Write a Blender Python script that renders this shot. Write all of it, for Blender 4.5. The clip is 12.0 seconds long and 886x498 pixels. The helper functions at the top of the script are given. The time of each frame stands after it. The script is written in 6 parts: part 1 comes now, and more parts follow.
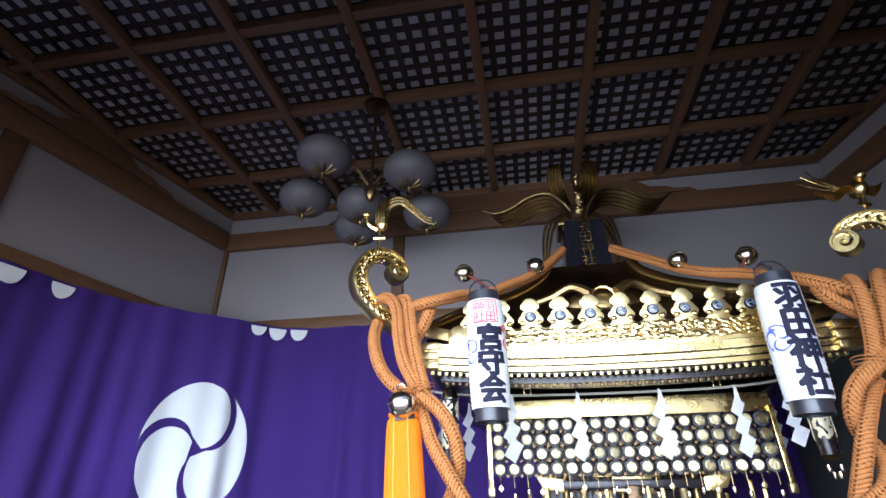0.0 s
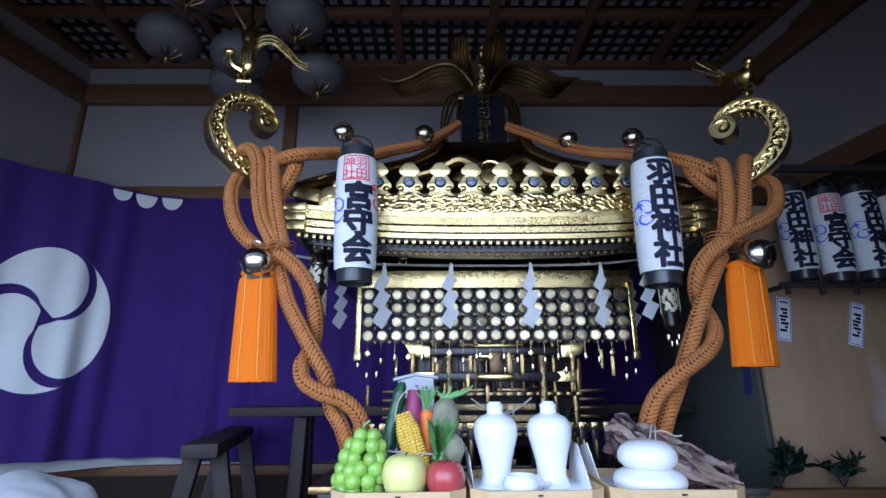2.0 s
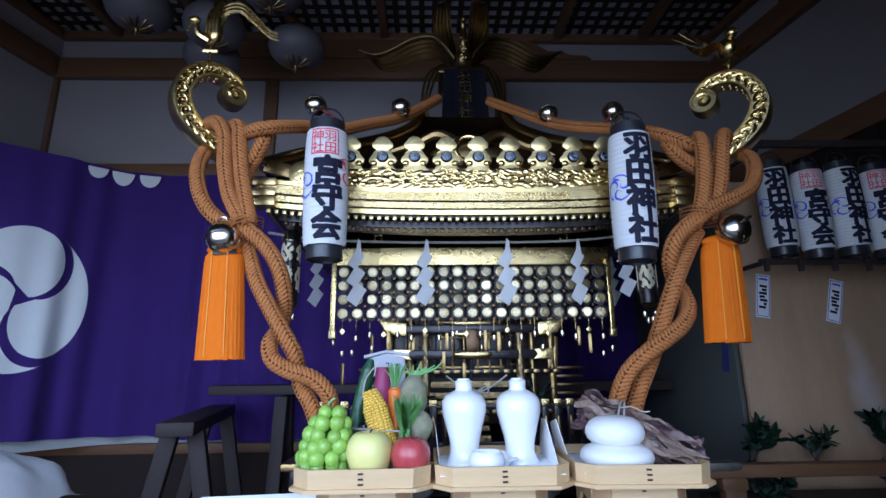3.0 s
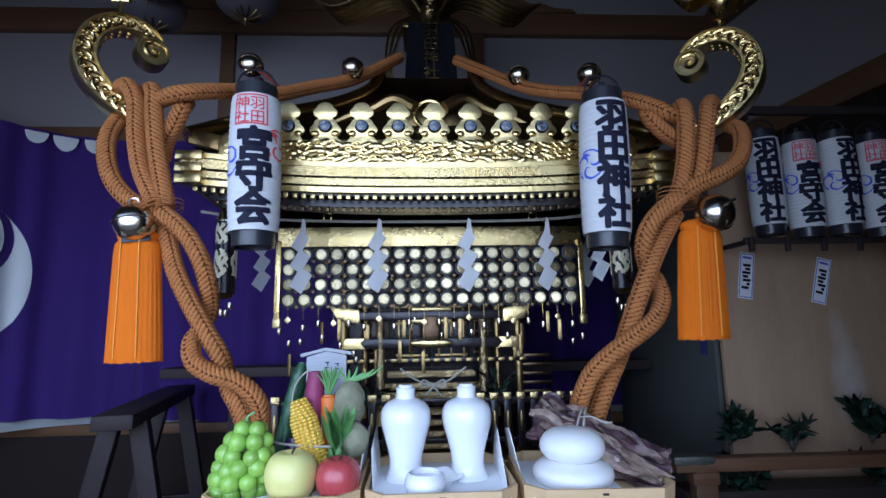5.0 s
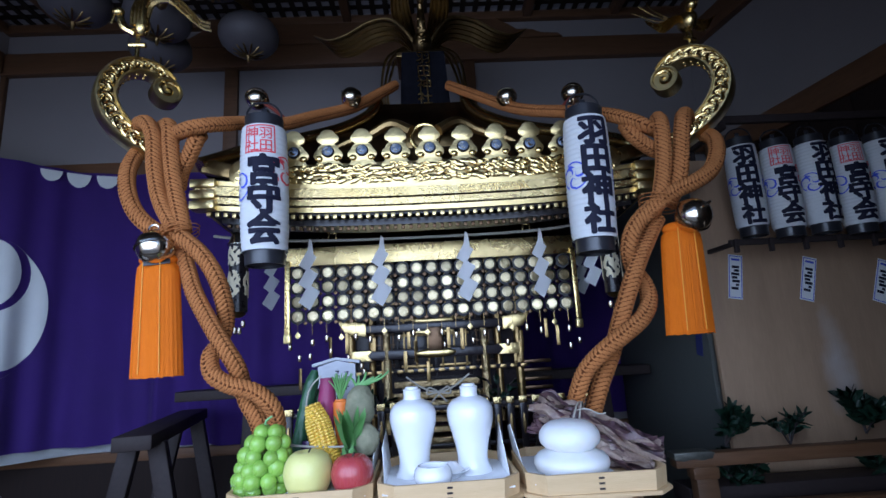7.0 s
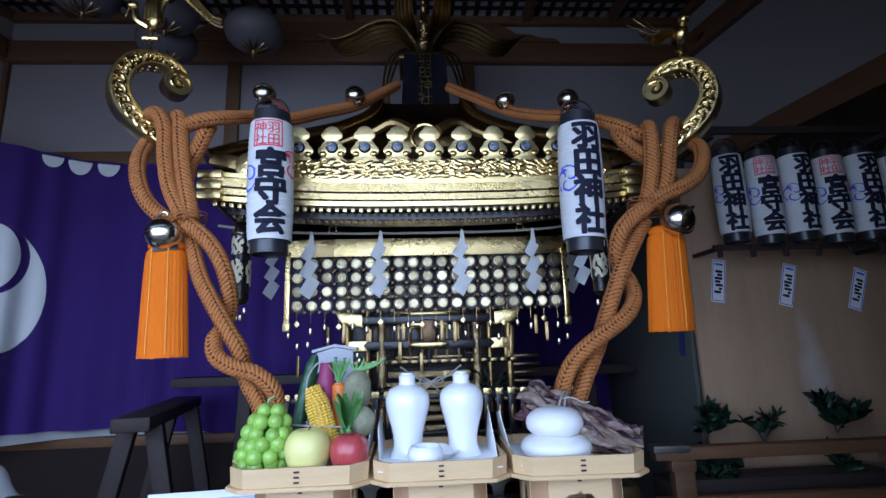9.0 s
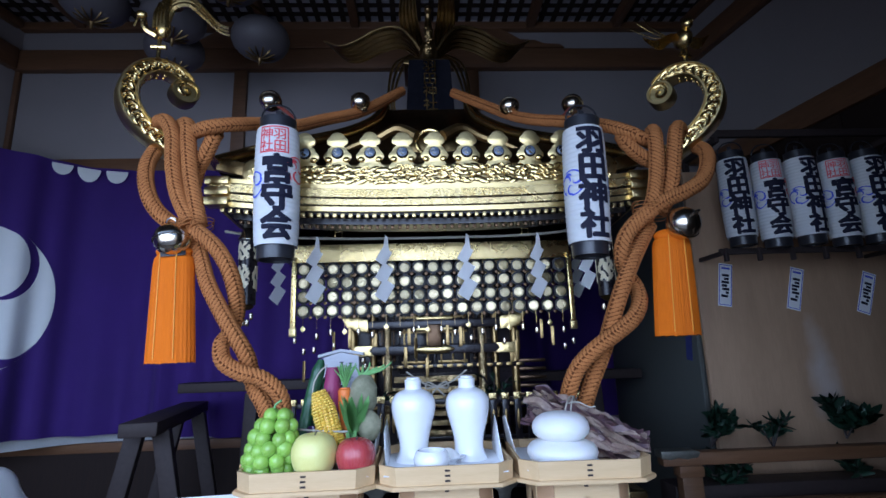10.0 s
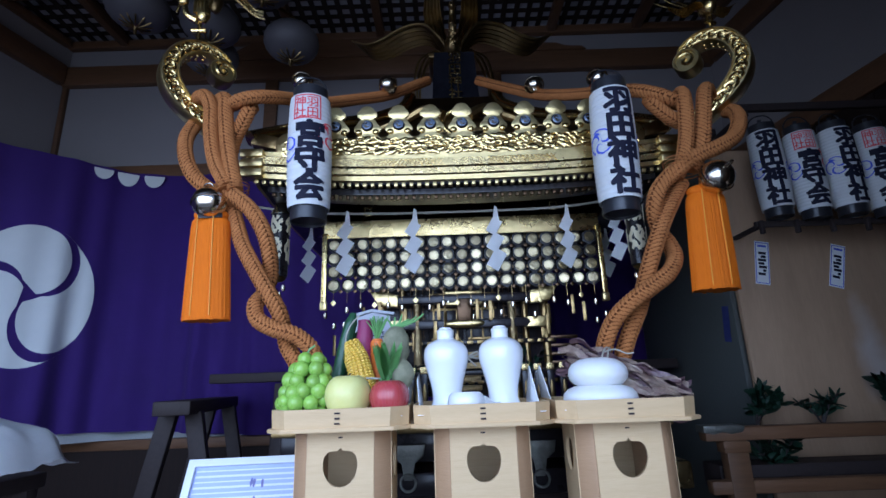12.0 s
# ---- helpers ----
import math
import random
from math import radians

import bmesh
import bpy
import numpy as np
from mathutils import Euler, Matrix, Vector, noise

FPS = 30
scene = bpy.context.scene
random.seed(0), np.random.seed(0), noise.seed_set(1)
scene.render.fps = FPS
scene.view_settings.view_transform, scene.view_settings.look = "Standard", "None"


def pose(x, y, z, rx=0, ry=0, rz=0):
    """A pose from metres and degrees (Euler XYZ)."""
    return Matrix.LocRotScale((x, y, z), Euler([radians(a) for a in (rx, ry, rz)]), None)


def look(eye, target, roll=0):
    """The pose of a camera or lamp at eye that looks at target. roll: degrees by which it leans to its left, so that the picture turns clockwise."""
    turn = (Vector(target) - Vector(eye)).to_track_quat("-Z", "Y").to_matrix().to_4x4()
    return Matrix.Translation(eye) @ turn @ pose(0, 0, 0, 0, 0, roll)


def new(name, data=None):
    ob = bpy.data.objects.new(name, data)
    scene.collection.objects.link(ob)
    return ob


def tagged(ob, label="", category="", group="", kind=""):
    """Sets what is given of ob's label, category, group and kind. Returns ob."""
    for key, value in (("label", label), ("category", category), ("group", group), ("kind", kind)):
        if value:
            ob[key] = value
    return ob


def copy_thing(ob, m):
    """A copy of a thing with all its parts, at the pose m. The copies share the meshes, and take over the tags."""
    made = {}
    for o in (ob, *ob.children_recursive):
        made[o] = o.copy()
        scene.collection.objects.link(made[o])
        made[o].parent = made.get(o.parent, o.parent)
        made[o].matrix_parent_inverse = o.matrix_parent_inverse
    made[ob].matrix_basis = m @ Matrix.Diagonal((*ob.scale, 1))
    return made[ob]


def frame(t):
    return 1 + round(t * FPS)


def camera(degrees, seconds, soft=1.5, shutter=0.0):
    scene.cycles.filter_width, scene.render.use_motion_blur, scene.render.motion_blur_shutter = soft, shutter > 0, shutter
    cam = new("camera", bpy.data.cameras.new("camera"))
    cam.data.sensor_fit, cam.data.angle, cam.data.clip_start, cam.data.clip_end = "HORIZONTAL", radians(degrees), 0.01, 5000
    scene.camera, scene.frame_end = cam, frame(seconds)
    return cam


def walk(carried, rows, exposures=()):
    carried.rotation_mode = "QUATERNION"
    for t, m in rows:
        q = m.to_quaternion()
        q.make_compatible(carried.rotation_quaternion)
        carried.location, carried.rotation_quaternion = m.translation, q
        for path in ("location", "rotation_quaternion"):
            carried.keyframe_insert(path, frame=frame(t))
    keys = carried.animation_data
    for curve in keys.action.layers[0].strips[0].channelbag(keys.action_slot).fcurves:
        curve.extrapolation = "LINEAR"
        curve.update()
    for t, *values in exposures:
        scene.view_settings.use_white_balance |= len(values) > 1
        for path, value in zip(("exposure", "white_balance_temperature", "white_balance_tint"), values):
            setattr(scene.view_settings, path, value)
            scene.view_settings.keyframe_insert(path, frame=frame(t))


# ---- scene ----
cam = camera(83.7, 12.0)
PATH = [
    (0, (-0.334, 0.647, 1.443), (-0.621, 2.403, 2.356), -0.6),
    (0.5, (-0.304, 0.68, 1.433), (-0.478, 2.478, 2.291), -0.8),
    (1, (-0.273, 0.737, 1.393), (-0.345, 2.594, 2.132), -0.2),
    (1.5, (-0.255, 0.782, 1.382), (-0.266, 2.679, 2.015), -0.0),
    (2, (-0.214, 0.826, 1.373), (-0.183, 2.753, 1.909), -0.4),
    (2.5, (-0.175, 0.844, 1.366), (-0.112, 2.784, 1.851), -0.6),
    (2.7, (-0.162, 0.845, 1.358), (-0.112, 2.788, 1.829), -0.7),
    (4.3, (-0.111, 0.952, 1.465), (0.009, 2.927, 1.752), -0.5),
    (4.5, (-0.09, 0.962, 1.463), (0.022, 2.945, 1.697), -0.9),
    (5, (-0.033, 0.997, 1.466), (0.058, 2.973, 1.765), -0.9),
    (5.5, (-0.029, 0.996, 1.464), (0.034, 2.968, 1.792), -1.3),
    (6, (-0.02, 0.971, 1.453), (0.05, 2.934, 1.826), -2.5),
    (6.5, (-0.028, 0.944, 1.437), (0.048, 2.906, 1.818), -3.1),
    (7, (-0.027, 0.914, 1.423), (0.056, 2.875, 1.81), -3.3),
    (9, (-0.043, 0.854, 1.397), (0.07, 2.813, 1.783), -1.7),
    (9.5, (-0.043, 0.852, 1.395), (0.065, 2.808, 1.797), -1.4),
    (10, (-0.043, 0.85, 1.395), (0.049, 2.806, 1.802), -1.8),
    (10.5, (-0.043, 0.862, 1.359), (0.032, 2.809, 1.809), -2.8),
    (11, (-0.055, 0.88, 1.306), (-0.035, 2.827, 1.76), -3.2),
    (11.5, (-0.052, 0.89, 1.252), (-0.03, 2.831, 1.732), -3.5),
    (12, (-0.067, 0.891, 1.206), (-0.066, 2.821, 1.729), -2.0),
]
EXPOSURES = [(0.0, 1.78, 6650, 22), (0.5, 1.42, 6600, 22), (1.0, 1.10, 6250, 22), (1.5, 0.72, 5950, 22), (2.0, 0.48, 5780, 22), (2.5, 0.38, 5750, 22), (5.0, 0.20, 5750, 22), (10.5, 0.22, 5700, 22), (12.0, 0.14, 5600, 22)]
walk(cam, [(t, look(eye, target, roll)) for t, eye, target, roll in PATH], EXPOSURES)

# ---------------------------------------------------------------- world, sun, sky
world = bpy.data.worlds.new("sky")
scene.world = world
world.use_nodes = True
wn = world.node_tree.nodes
sky = wn.new("ShaderNodeTexSky")
sky.sky_type = "NISHITA"
sky.sun_disc = False
sky.sun_elevation = radians(52)
sky.sun_rotation = radians(20)
wn["Background"].inputs["Strength"].default_value = 0.15
world.node_tree.links.new(sky.outputs["Color"], wn["Background"].inputs["Color"])
sun_data = bpy.data.lights.new("sun", "SUN")
sun_data.energy, sun_data.angle, sun_data.color = 3.5, radians(0.5), (1.0, 0.95, 0.88)
sun = new("sun", sun_data)
sun.matrix_world = look((3.0, 8.0, 11.0), (0, 0, 0))
# daylight of the opening, low and cool, behind the visitor
open_data = bpy.data.lights.new("opening_daylight", "AREA")
open_data.shape, open_data.size, open_data.size_y = "RECTANGLE", 3.6, 1.7
open_data.energy, open_data.color, open_data.spread = 48.0, (0.64, 0.82, 1.0), radians(125)
opening = new("opening_daylight", open_data)
opening.matrix_world = look((-1.0, 0.20, 1.60), (-0.68, 2.1, 0.68))

# ---------------------------------------------------------------- materials
def material(name, base, rough=0.5, metal=0.0, second=None, scale=8.0, detail=0.5, bump=0.0, bump_scale=60.0,
             stretch=(1, 1, 1), rough_var=0.12, coat=0.0, sheen=0.0, subsurface=0.0, per_object=0.0, spec=0.5):
    """Principled surface: two colours mixed by coarse and fine noise, uneven gloss, fine relief."""
    m = bpy.data.materials.new(name)
    m.use_nodes = True
    nt = m.node_tree
    N, L = nt.nodes, nt.links
    b = N["Principled BSDF"]
    tc = N.new("ShaderNodeTexCoord")
    mp = N.new("ShaderNodeMapping")
    mp.inputs["Scale"].default_value = stretch
    L.new(tc.outputs["Object"], mp.inputs["Vector"])
    n1 = N.new("ShaderNodeTexNoise")
    n1.inputs["Scale"].default_value = scale
    n1.inputs["Detail"].default_value = 6
    n1.inputs["Roughness"].default_value = 0.6
    n2 = N.new("ShaderNodeTexNoise")
    n2.inputs["Scale"].default_value = bump_scale
    n2.inputs["Detail"].default_value = 4
    L.new(mp.outputs[0], n1.inputs["Vector"])
    L.new(mp.outputs[0], n2.inputs["Vector"])
    ramp = N.new("ShaderNodeValToRGB")
    second = second or tuple(c * 0.75 for c in base)
    ramp.color_ramp.elements[0].position = 0.5 - 0.5 * (1 - detail) - 0.02
    ramp.color_ramp.elements[1].position = 0.5 + 0.5 * (1 - detail) + 0.02
    ramp.color_ramp.elements[0].color = (*second, 1)
    ramp.color_ramp.elements[1].color = (*base, 1)
    mixf = N.new("ShaderNodeMix")
    mixf.inputs[0].default_value = 0.3
    L.new(n1.outputs["Fac"], mixf.inputs[2])
    L.new(n2.outputs["Fac"], mixf.inputs[3])
    L.new(mixf.outputs[0], ramp.inputs["Fac"])
    col = ramp.outputs["Color"]
    if per_object:
        info = N.new("ShaderNodeObjectInfo")
        mr0 = N.new("ShaderNodeMapRange")
        mr0.inputs["To Min"].default_value = 1 - per_object
        mr0.inputs["To Max"].default_value = 1 + per_object
        L.new(info.outputs["Random"], mr0.inputs["Value"])
        hsv = N.new("ShaderNodeHueSaturation")
        L.new(mr0.outputs[0], hsv.inputs["Value"])
        L.new(col, hsv.inputs["Color"])
        col = hsv.outputs["Color"]
    L.new(col, b.inputs["Base Color"])
    mr = N.new("ShaderNodeMapRange")
    mr.inputs["To Min"].default_value = max(0.02, rough - rough_var)
    mr.inputs["To Max"].default_value = min(1, rough + rough_var)
    L.new(n1.outputs["Fac"], mr.inputs["Value"])
    L.new(mr.outputs[0], b.inputs["Roughness"])
    b.inputs["Metallic"].default_value = metal
    b.inputs["Specular IOR Level"].default_value = spec
    b.inputs["Coat Weight"].default_value = coat
    b.inputs["Sheen Weight"].default_value = sheen
    if subsurface:
        b.inputs["Subsurface Weight"].default_value = subsurface
        b.inputs["Subsurface Radius"].default_value = (0.02, 0.015, 0.01)
    if bump:
        bp = N.new("ShaderNodeBump")
        bp.inputs["Strength"].default_value = bump
        bp.inputs["Distance"].default_value = 0.004
        L.new(n2.outputs["Fac"], bp.inputs["Height"])
        L.new(bp.outputs[0], b.inputs["Normal"])
    return m


def engraved(name, base, second, scale, rough=0.25, depth=0.5):
    """Gilt metal chased all over with curling tendrils."""
    m = material(name, base, rough, 1.0, second, 14, 0.35, 0, 90)
    nt = m.node_tree
    N, L = nt.nodes, nt.links
    tc = N.new("ShaderNodeTexCoord")
    warp = N.new("ShaderNodeTexNoise")
    warp.inputs["Scale"].default_value = scale * 0.5
    add = N.new("ShaderNodeVectorMath")
    add.operation = "MULTIPLY_ADD"
    add.inputs[1].default_value = (0.06, 0.06, 0.06)
    vor = N.new("ShaderNodeTexVoronoi")
    vor.inputs["Scale"].default_value = scale
    L.new(tc.outputs["Object"], warp.inputs["Vector"])
    L.new(warp.outputs["Color"], add.inputs[0])
    L.new(tc.outputs["Object"], add.inputs[2])
    L.new(add.outputs[0], vor.inputs["Vector"])
    wave = N.new("ShaderNodeMath")
    wave.operation = "SINE"
    mul = N.new("ShaderNodeMath")
    mul.operation = "MULTIPLY"
    mul.inputs[1].default_value = 11
    L.new(vor.outputs["Distance"], mul.inputs[0])
    L.new(mul.outputs[0], wave.inputs[0])
    bp = N.new("ShaderNodeBump")
    bp.inputs["Strength"].default_value = depth
    bp.inputs["Distance"].default_value = 0.003
    L.new(wave.outputs[0], bp.inputs["Height"])
    L.new(bp.outputs[0], N["Principled BSDF"].inputs["Normal"])
    return m


GOLD = material("polished_gilt_brass", (0.86, 0.66, 0.29), 0.26, 1.0, (0.74, 0.52, 0.19), 20, 0.3, 0.14, 120, rough_var=0.08)
PALEGOLD = material("pale_gilt_plate", (0.72, 0.565, 0.27), 0.32, 1.0, (0.56, 0.415, 0.17), 25, 0.35, 0.3, 90)
ENGRAVED = engraved("chased_gilt_plate", (0.70, 0.545, 0.26), (0.46, 0.335, 0.14), 95, 0.27, 0.16)
RELIEFGOLD = material("embossed_gilt_relief", (0.84, 0.65, 0.29), 0.22, 1.0, (0.68, 0.48, 0.19), 30, 0.3, 0.3, 80)
PIERCED = material("matt_pale_gilt", (0.90, 0.82, 0.60), 0.6, 0.4, (0.80, 0.70, 0.46), 60, 0.4, 0.2, 160)
DISC = material("gilt_roundel", (0.66, 0.56, 0.35), 0.36, 1.0, (0.36, 0.29, 0.16), 60, 0.4, 0.35, 160, per_object=0.25)
CHASEDDARK = engraved("chased_dark_gilt", (0.60, 0.46, 0.24), (0.3, 0.2, 0.09), 70, 0.35, 0.4)
# aged gilt; on parts under the eaves its dullness also stands for shade
AGEDSHADEGOLD = material("aged_shaded_gilt", (0.46, 0.32, 0.14), 0.36, 1.0, (0.18, 0.115, 0.045), 22, 0.4, 0.4, 60)
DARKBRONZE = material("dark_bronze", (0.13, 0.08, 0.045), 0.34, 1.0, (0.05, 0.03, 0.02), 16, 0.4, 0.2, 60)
SILVER = material("nickel_plated_bell_metal", (0.76, 0.66, 0.50), 0.2, 1.0, (0.62, 0.55, 0.45), 20, 0.3, 0.05, 80, rough_var=0.05)
BLACKPLATE = material("blackened_metal_plate", (0.010, 0.009, 0.010), 0.55, 0, (0.016, 0.014, 0.014), 20, 0.4, 0.05, 60)
LACQUER = material("black_lacquer", (0.011, 0.009, 0.011), 0.30, 0, (0.018, 0.013, 0.015), 12, 0.4, 0.03, 60, coat=0.12, spec=0.3)
BLACKCLOTH = material("black_cloth", (0.012, 0.012, 0.018), 0.85, 0, (0.02, 0.02, 0.03), 30, 0.4, 0.3, 300, spec=0.12)
PURPLECLOTH = material("purple_cloth", (0.095, 0.033, 0.31), 0.82, 0, (0.06, 0.02, 0.21), 3, 0.45, 0.25, 260, sheen=0.15)
WHITECLOTH = material("white_dyed_cloth", (0.72, 0.73, 0.72), 0.85, 0, (0.6, 0.62, 0.62), 5, 0.4, 0.25, 260)
PLASTER = material("white_plaster", (0.29, 0.262, 0.26), 0.9, 0, (0.235, 0.212, 0.21), 2.2, 0.4, 0.25, 140)
BROWNWOOD = material("brown_stained_wood", (0.17, 0.085, 0.04), 0.55, 0, (0.085, 0.04, 0.018), 6, 0.45, 0.35, 22, (1, 1, 9))
BEAMX = material("brown_stained_beam", (0.20, 0.098, 0.046), 0.5, 0, (0.10, 0.045, 0.02), 6, 0.45, 0.35, 22, (0.8, 9, 9))
BEAMY = material("brown_stained_joist", (0.20, 0.098, 0.046), 0.5, 0, (0.10, 0.045, 0.02), 6, 0.45, 0.35, 22, (9, 0.8, 9))
LATTICE = material("dark_ceiling_lattice", (0.03, 0.018, 0.012), 0.6, 0, (0.018, 0.01, 0.008), 8, 0.45, 0.3, 30)
CEILBOARD = material("white_ceiling_board", (0.42, 0.40, 0.43), 0.85, 0, (0.33, 0.315, 0.34), 1.5, 0.4, 0.15, 80)
DARKWOOD = material("dark_weathered_timber", (0.050, 0.036, 0.034), 0.6, 0, (0.024, 0.017, 0.016), 6, 0.45, 0.18, 22, (12, 0.8, 12), spec=0.25)
DARKPANEL = material("dark_wall_board", (0.030, 0.018, 0.014), 0.7, 0, (0.014, 0.009, 0.008), 6, 0.45, 0.2, 22, (9, 9, 0.8), spec=0.2)
GREYMETAL = material("worn_grey_metal", (0.30, 0.30, 0.26), 0.45, 0.8, (0.14, 0.14, 0.12), 50, 0.4, 0.4, 120)
FLOORWOOD = material("dark_floor_boards", (0.07, 0.05, 0.04), 0.5, 0, (0.04, 0.028, 0.022), 4, 0.45, 0.3, 20, (9, 0.8, 9))
HINOKI = material("pale_cypress_wood", (0.66, 0.48, 0.27), 0.55, 0, (0.55, 0.37, 0.19), 7, 0.45, 0.2, 40, (1.2, 1.2, 14), per_object=0.04, spec=0.3)
HINOKIX = material("pale_cypress_board", (0.66, 0.47, 0.26), 0.55, 0, (0.54, 0.36, 0.18), 7, 0.45, 0.2, 40, (1.2, 10, 14), per_object=0.04, spec=0.3)
HINOKID = material("brown_cypress_side_grain", (0.46, 0.28, 0.15), 0.5, 0, (0.38, 0.22, 0.11), 7, 0.45, 0.2, 40, (1.2, 1.2, 14))
NAVY = material("navy_print", (0.035, 0.04, 0.16), 0.6, 0, (0.05, 0.06, 0.2), 30, 0.4)
PLY = material("lauan_plywood", (0.52, 0.345, 0.215), 0.6, 0, (0.37, 0.235, 0.14), 2.5, 0.5, 0.2, 30, (5, 5, 0.7))
# a pale drip mark that runs down the plywood
pn, pl_links = PLY.node_tree.nodes, PLY.node_tree.links
pt = pn.new("ShaderNodeTexCoord")
pm = pn.new("ShaderNodeMapping")
pm.inputs["Location"].default_value = (-1.62 / 0.075, 0, -1.40 / 0.26)
pm.inputs["Scale"].default_value = (1 / 0.075, 0.0, 1 / 0.26)
pw = pn.new("ShaderNodeTexNoise")
pw.inputs["Scale"].default_value = 9
pa = pn.new("ShaderNodeVectorMath")
pa.operation = "MULTIPLY_ADD"
pa.inputs[1].default_value = (1.1, 0, 1.1)
pg = pn.new("ShaderNodeTexGradient")
pg.gradient_type = "SPHERICAL"
pc = pn.new("ShaderNodeMath")
pc.operation = "MULTIPLY"
pc.inputs[1].default_value = 0.75
px = pn.new("ShaderNodeMix")
px.data_type = "RGBA"
px.inputs[7].default_value = (0.60, 0.55, 0.52, 1)
pbase = pn["Principled BSDF"].inputs["Base Color"]
pold = pbase.links[0].from_socket
pl_links.new(pt.outputs["Object"], pm.inputs["Vector"])
pl_links.new(pt.outputs["Object"], pw.inputs["Vector"])
pl_links.new(pw.outputs["Color"], pa.inputs[0])
pl_links.new(pm.outputs[0], pa.inputs[2])
pl_links.new(pa.outputs[0], pg.inputs["Vector"])
pl_links.new(pg.outputs["Fac"], pc.inputs[0])
pl_links.new(pc.outputs[0], px.inputs[0])
pl_links.new(pold, px.inputs[6])
pl_links.new(px.outputs[2], pbase)
GREENBOARD = material("grey_green_board", (0.10, 0.105, 0.095), 0.7, 0, (0.07, 0.075, 0.068), 2, 0.4, 0.2, 60)
PAPER = material("white_paper", (0.90, 0.91, 0.92), 0.8, 0, (0.86, 0.87, 0.88), 10, 0.4, 0.1, 120)
LANTERNPAPER = material("lantern_paper", (0.70, 0.71, 0.71), 0.7, 0, (0.61, 0.61, 0.60), 9, 0.4, 0.15, 90, subsurface=0.1)
INK = material("black_ink", (0.012, 0.012, 0.022), 0.6, 0, (0.02, 0.02, 0.04), 40, 0.4, spec=0.12)
BLUEINK = material("blue_ink", (0.08, 0.11, 0.62), 0.6, 0, (0.10, 0.15, 0.7), 40, 0.4, spec=0.12)
REDINK = material("red_ink", (0.70, 0.05, 0.07), 0.6, 0, (0.75, 0.12, 0.13), 40, 0.4, spec=0.12)
BLACKCAP = material("black_lantern_hoop", (0.014, 0.014, 0.018), 0.32, 0, (0.03, 0.03, 0.035), 20, 0.4)
ROPE = material("tan_braided_cord", (0.52, 0.205, 0.066), 0.85, 0, (0.33, 0.115, 0.032), 40, 0.4, 0.5, 500, spec=0.2)
# dark weave lines of the cord, with the shade of the creases painted in
ROPEGROOVESHADE = material("shaded_cord_groove", (0.15, 0.05, 0.015), 0.9, 0, (0.09, 0.03, 0.01), 40, 0.4, 0.5, 500, spec=0.1)
REDCORD = material("dark_red_thread", (0.22, 0.035, 0.02), 0.85, 0, (0.12, 0.02, 0.012), 60, 0.4, 0.4, 300)
HEMP = material("pale_hemp_cord", (0.5, 0.47, 0.4), 0.85, 0, (0.36, 0.33, 0.27), 40, 0.4, 0.4, 300)
ORANGE = material("orange_silk", (0.93, 0.22, 0.004), 0.6, 0, (0.66, 0.12, 0.002), 90, 0.4, 0.5, 400, (9, 9, 0.25), spec=0.2)
GOLDTHREAD = material("gold_thread", (0.86, 0.36, 0.04), 0.5, 0, (0.7, 0.26, 0.02), 90, 0.4)
CERAMIC = material("white_glazed_porcelain", (0.82, 0.83, 0.84), 0.16, 0, (0.79, 0.80, 0.82), 5, 0.4, rough_var=0.05, coat=0.4)
MOCHI = material("rice_cake", (0.83, 0.83, 0.81), 0.5, 0, (0.76, 0.76, 0.75), 14, 0.4, 0.15, 60, subsurface=0.15)
GRAPE = material("green_grape_skin", (0.30, 0.50, 0.09), 0.26, 0, (0.20, 0.40, 0.06), 30, 0.4, 0.05, 60, subsurface=0.2, per_object=0.12)
PEAR = material("yellow_pear_skin", (0.76, 0.72, 0.28), 0.4, 0, (0.66, 0.60, 0.2), 30, 0.4, 0.1, 260, subsurface=0.1)
APPLE = material("red_apple_skin", (0.36, 0.02, 0.045), 0.28, 0, (0.50, 0.10, 0.08), 26, 0.35, 0.05, 90, (4, 4, 0.7), subsurface=0.05)
CUCUMBER = material("dark_green_skin", (0.012, 0.055, 0.025), 0.35, 0, (0.02, 0.09, 0.035), 40, 0.4, 0.4, 90)
SWEETPOTATO = material("magenta_skin", (0.30, 0.035, 0.11), 0.55, 0, (0.20, 0.02, 0.08), 25, 0.4, 0.4, 60)
CARROT = material("orange_root", (0.80, 0.22, 0.035), 0.5, 0, (0.66, 0.15, 0.02), 30, 0.4, 0.35, 60, (1, 1, 6))
CORN = material("yellow_kernels", (0.85, 0.60, 0.09), 0.35, 0, (0.75, 0.46, 0.05), 30, 0.4, subsurface=0.1)
TARO = material("grey_root_skin", (0.36, 0.34, 0.23), 0.8, 0, (0.13, 0.14, 0.08), 38, 0.5, 0.8, 60, spec=0.2)
EGGPLANT = material("aubergine_skin", (0.03, 0.012, 0.05), 0.2, 0, (0.05, 0.02, 0.08), 20, 0.4)
LEAF = material("leaf_green", (0.24, 0.50, 0.18), 0.45, 0, (0.12, 0.34, 0.09), 24, 0.4, 0.2, 60, per_object=0.2)
DARKLEAF = material("evergreen_leaf", (0.02, 0.065, 0.035), 0.5, 0, (0.010, 0.035, 0.02), 24, 0.4, 0.2, 60, per_object=0.2)
SQUID = material("dried_squid", (0.34, 0.20, 0.17), 0.34, 0, (0.09, 0.04, 0.085), 45, 0.6, 0.6, 70, coat=0.35)
